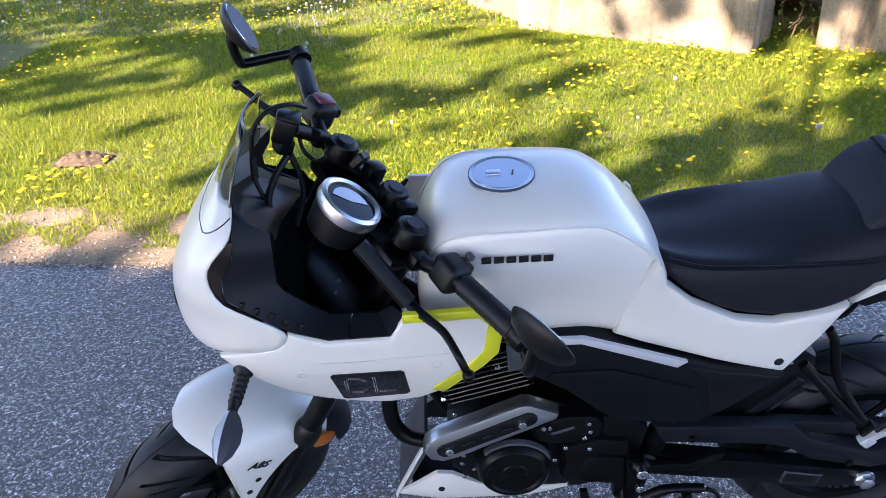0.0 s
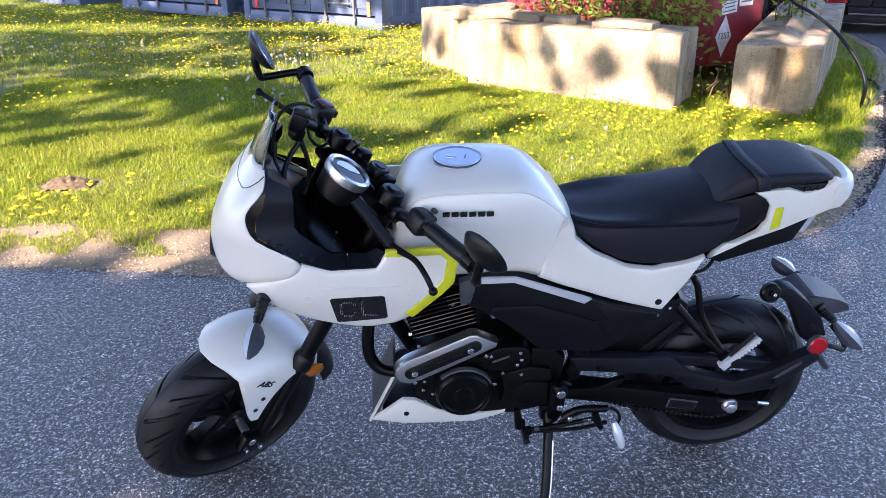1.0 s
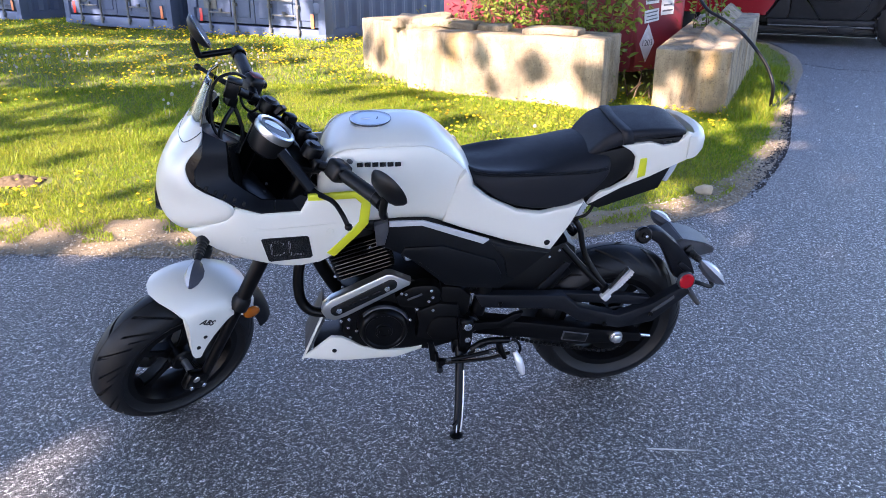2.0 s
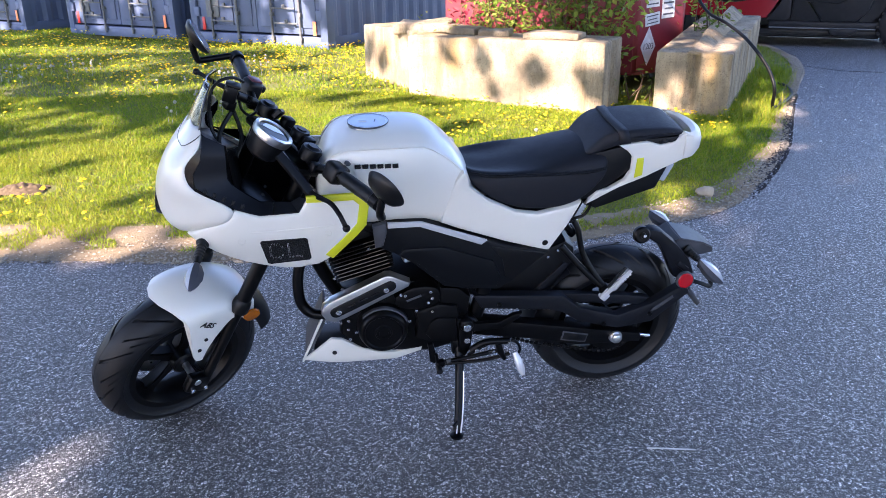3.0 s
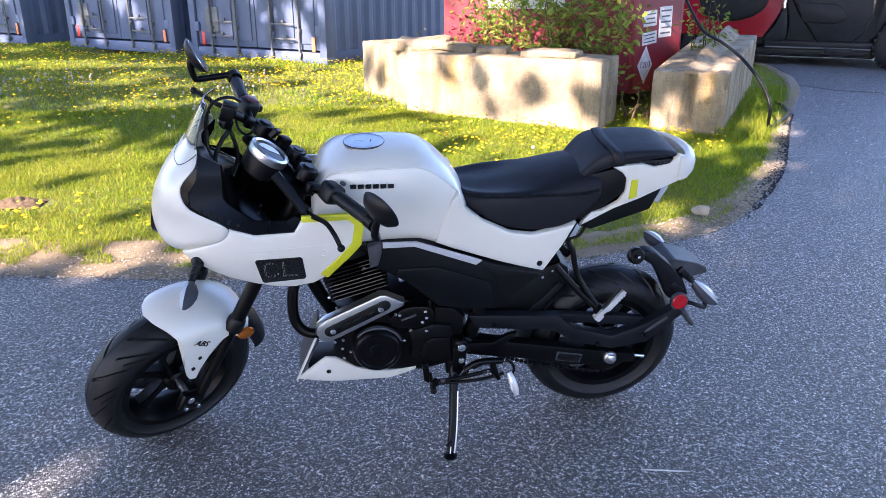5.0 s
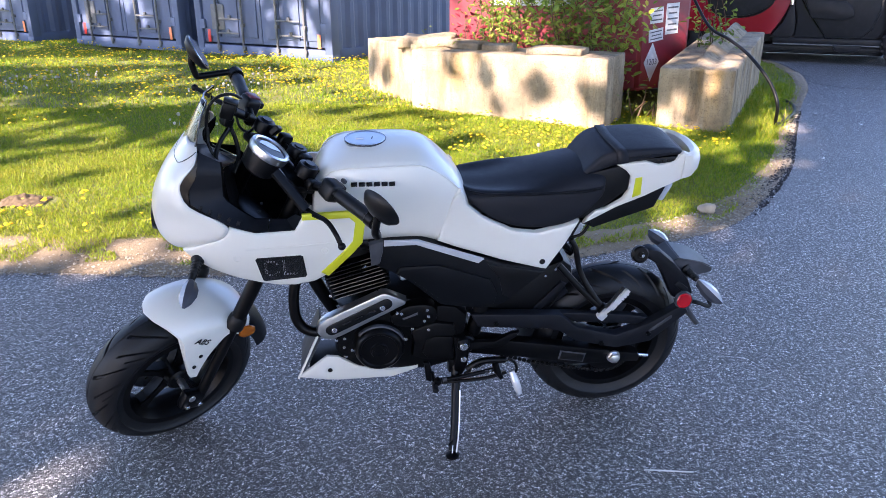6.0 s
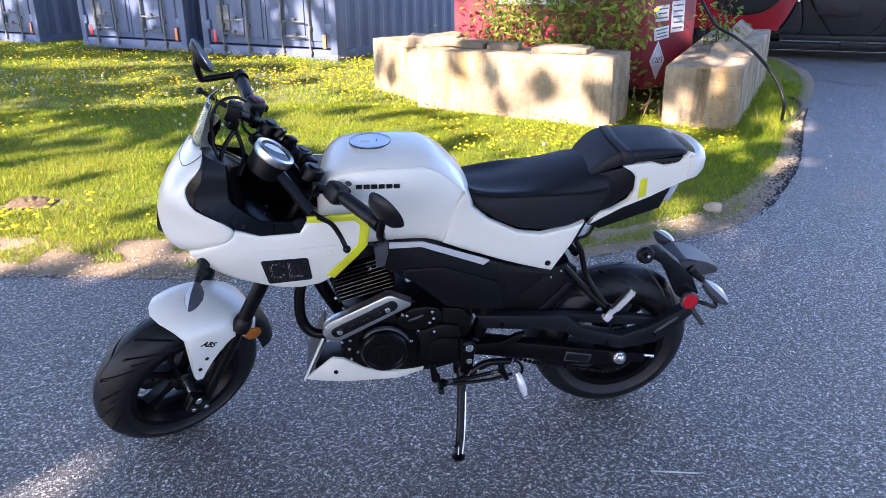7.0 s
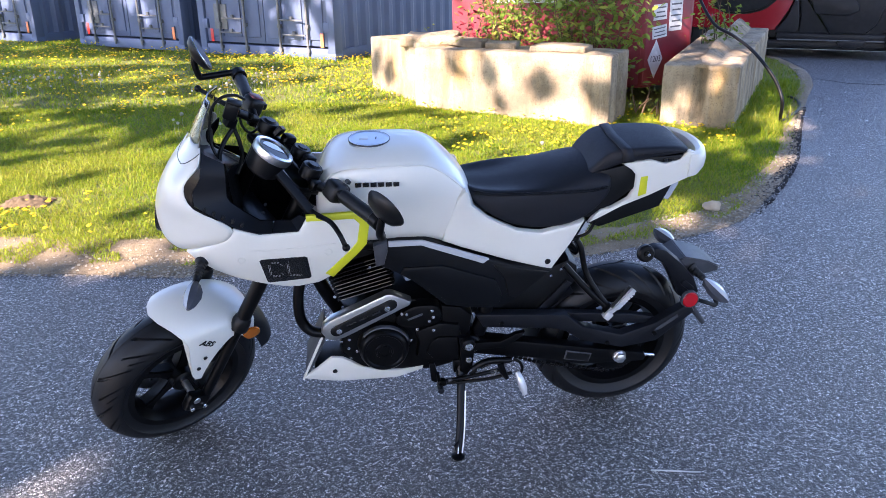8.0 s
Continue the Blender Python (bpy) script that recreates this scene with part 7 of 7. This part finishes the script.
# -- foot controls
for s in (-1, 1):
    pb = bpart("peg_bracket", tube([(0.375, 0.125 * s, 0.580), (0.44, 0.15 * s, 0.51), (0.505, 0.172 * s, 0.452)], 0.0095, 10, 5), M_SATIN, "black tubular pillion peg bracket")
    bpart("bracket_tube", tube([(0.405, 0.118 * s, 0.655), (0.418, 0.125 * s, 0.63), (0.435, 0.138 * s, 0.56), (0.47, 0.158 * s, 0.50), (0.505, 0.172 * s, 0.455)], 0.0085, 10, 5), M_SATIN, parent=pb)
    bpart("bracket_knuckle", box((0.032, 0.03, 0.034), pose(0.503, 0.178 * s, 0.456, 0, 40, 0), 0.008), M_SATIN, parent=pb)
    pts = [(0.489, 0.186, 0.448), (0.512, 0.194, 0.478), (0.550, 0.206, 0.540)]
    peg = bpart("pillion_peg", loft([[(x - 0.004, y * s, z + 0.004), (x + 0.006, y * s, z - 0.004), (x + 0.007, (y + 0.012) * s, z - 0.002), (x - 0.003, (y + 0.012) * s, z + 0.006)] for x, y, z in pts]), M_ALLOY, "bright alloy folding peg")
    for i in range(7):
        t = (i + 0.8) / 7.6
        bpart("peg_tooth", box((0.006, 0.014, 0.005), pose(0.516 + 0.040 * t, (0.200 + 0.012 * t) * s, 0.470 + 0.064 * t, 0, -58, 0), 0.001, 1), M_ALLOY, parent=peg)
    bpart("peg_hinge", box((0.022, 0.02, 0.024), pose(0.494, 0.190 * s, 0.446, 0, 40, 0), 0.003), M_ALLOY, parent=peg)
    bpart("peg_rubber", tube([(0.500, 0.196 * s, 0.476), (0.541, 0.208 * s, 0.549)], 0.0045, 8, 2), M_RUBBER, parent=peg)
    bracket = bpart("rearset", plate([(0.078, 0.372), (0.112, 0.370), (0.125, 0.350), (0.20, 0.348), (0.245, 0.372), (0.270, 0.376), (0.262, 0.360), (0.215, 0.326), (0.125, 0.322), (0.120, 0.262), (0.105, 0.235), (0.082, 0.238), (0.084, 0.30)], -0.150 if s < 0 else 0.135, 0.015, 0.004), M_SATIN, "black rearset bracket")
    bpart("footpeg", tube([(0.246, 0.185 * s, 0.262), (0.254, 0.198 * s, 0.242), (0.262, 0.205 * s, 0.218), (0.268, 0.21 * s, 0.198)], [0.008, 0.012, 0.012, 0.007], 10, 4), M_ALLOY, "bright folding foot peg", bracket)
    if s < 0:
        bpart("shift_lever", tube([(0.235, -0.165, 0.245), (0.17, -0.168, 0.232), (0.10, -0.168, 0.228), (0.035, -0.165, 0.226), (0.020, -0.168, 0.235), (0.014, -0.17, 0.268)], 0.0055, 8, 5), M_SATIN, "black gear lever", bracket)
        bpart("shift_toe", rod((0.022, -0.160, 0.222), (0.022, -0.200, 0.222), 0.009), M_RUBBER, parent=bracket)
        bpart("link_rod", tube([(0.20, -0.162, 0.30), (0.14, -0.164, 0.27), (0.11, -0.164, 0.25)], 0.005, 8, 4), M_SATIN, parent=bracket)
        for p, r in (((0.104, -0.166, 0.355), 0.012), ((0.105, -0.166, 0.308), 0.009), ((0.135, -0.170, 0.270), 0.007), ((0.232, -0.170, 0.288), 0.006), ((0.185, -0.170, 0.262), 0.005)):
            bolt(p, r, parent=bracket)
        bpart("boss", lathe([(0, 0.014), (0.017, 0.014), (0.020, 0.010), (0.021, 0), (0, 0)], 24, aim((0.104, -0.152, 0.355), (0.104, -1, 0.355))), M_SATIN, parent=bracket)
        bpart("shift_arm", plate([(-0.010, 0.300), (0.006, 0.300), (0.020, 0.245), (0.012, 0.228), (-0.003, 0.236)], -0.166, 0.010, 0.003), M_SATIN, parent=bracket)
        bpart("rod_end", lathe([(0, 0.010), (0.010, 0.009), (0.012, 0.004), (0.012, -0.004), (0, -0.010)], 16, aim((0.030, -0.170, 0.234), (0.030, -1, 0.234))), M_SATIN, parent=bracket)
        bpart("linkage", tube([(0.030, -0.168, 0.234), (0.10, -0.168, 0.243), (0.199, -0.168, 0.262)], 0.0065, 10, 4), M_SATIN, parent=bracket)
        bpart("rod_nut", rod((0.045, -0.168, 0.236), (0.058, -0.168, 0.238), 0.0072, seg=6), M_GREY, parent=bracket)
        bpart("rod_nut", rod((0.170, -0.168, 0.256), (0.180, -0.168, 0.258), 0.0072, seg=6), M_GREY, parent=bracket)
        bpart("linkage", tube([(0.120, -0.160, 0.262), (0.160, -0.162, 0.290), (0.232, -0.165, 0.292)], [0.012, 0.010, 0.010], 10, 4), M_SATIN, parent=bracket)
        bpart("cross_arm", tube([(0.199, -0.166, 0.285), (0.206, -0.168, 0.258), (0.220, -0.170, 0.230)], [0.010, 0.011, 0.007], 10, 4), M_SATIN, parent=bracket)
        bpart("spring", tube([(0.235, -0.172, 0.30), (0.252, -0.176, 0.292), (0.262, -0.178, 0.270), (0.258, -0.178, 0.25)], 0.0045, 8, 5), M_SATIN, parent=bracket)
stand = bpart("side_stand", tube([(0.088, -0.125, 0.262), (0.086, -0.16, 0.21), (0.076, -0.225, 0.12), (0.064, -0.272, 0.058)], [0.016, 0.013, 0.012, 0.0115], 12, 6), M_SATIN, "black steel side stand with a small foot")
# Thin bright strips stand in for highlights on the black stand.
bpart("stand_highlight", tube([(0.096, -0.177, 0.20), (0.0865, -0.237, 0.115), (0.0735, -0.283, 0.058)], 0.0026, 8, 5), M_ALU, parent=stand)
bpart("stand_highlight", tube([(0.083, -0.178, 0.20), (0.073, -0.239, 0.115), (0.061, -0.285, 0.058)], 0.002, 8, 5), M_ALU, parent=stand)
bpart("stand_foot", lathe([(0, 0.006), (0.014, 0.006), (0.020, 0.002), (0.020, -0.003), (0, -0.003)], 20, Matrix.Translation((0.062, -0.283, 0.0495)) @ pose(0, 0, 0, -9, 0, 0)), M_SATIN, parent=stand)
bpart("stand_tang", rod((0.070, -0.258, 0.085), (0.052, -0.275, 0.078), 0.0045), M_SATIN, parent=stand)
bpart("stand_bracket", box((0.05, 0.03, 0.05), pose(0.09, -0.125, 0.26), 0.008), M_SATIN)
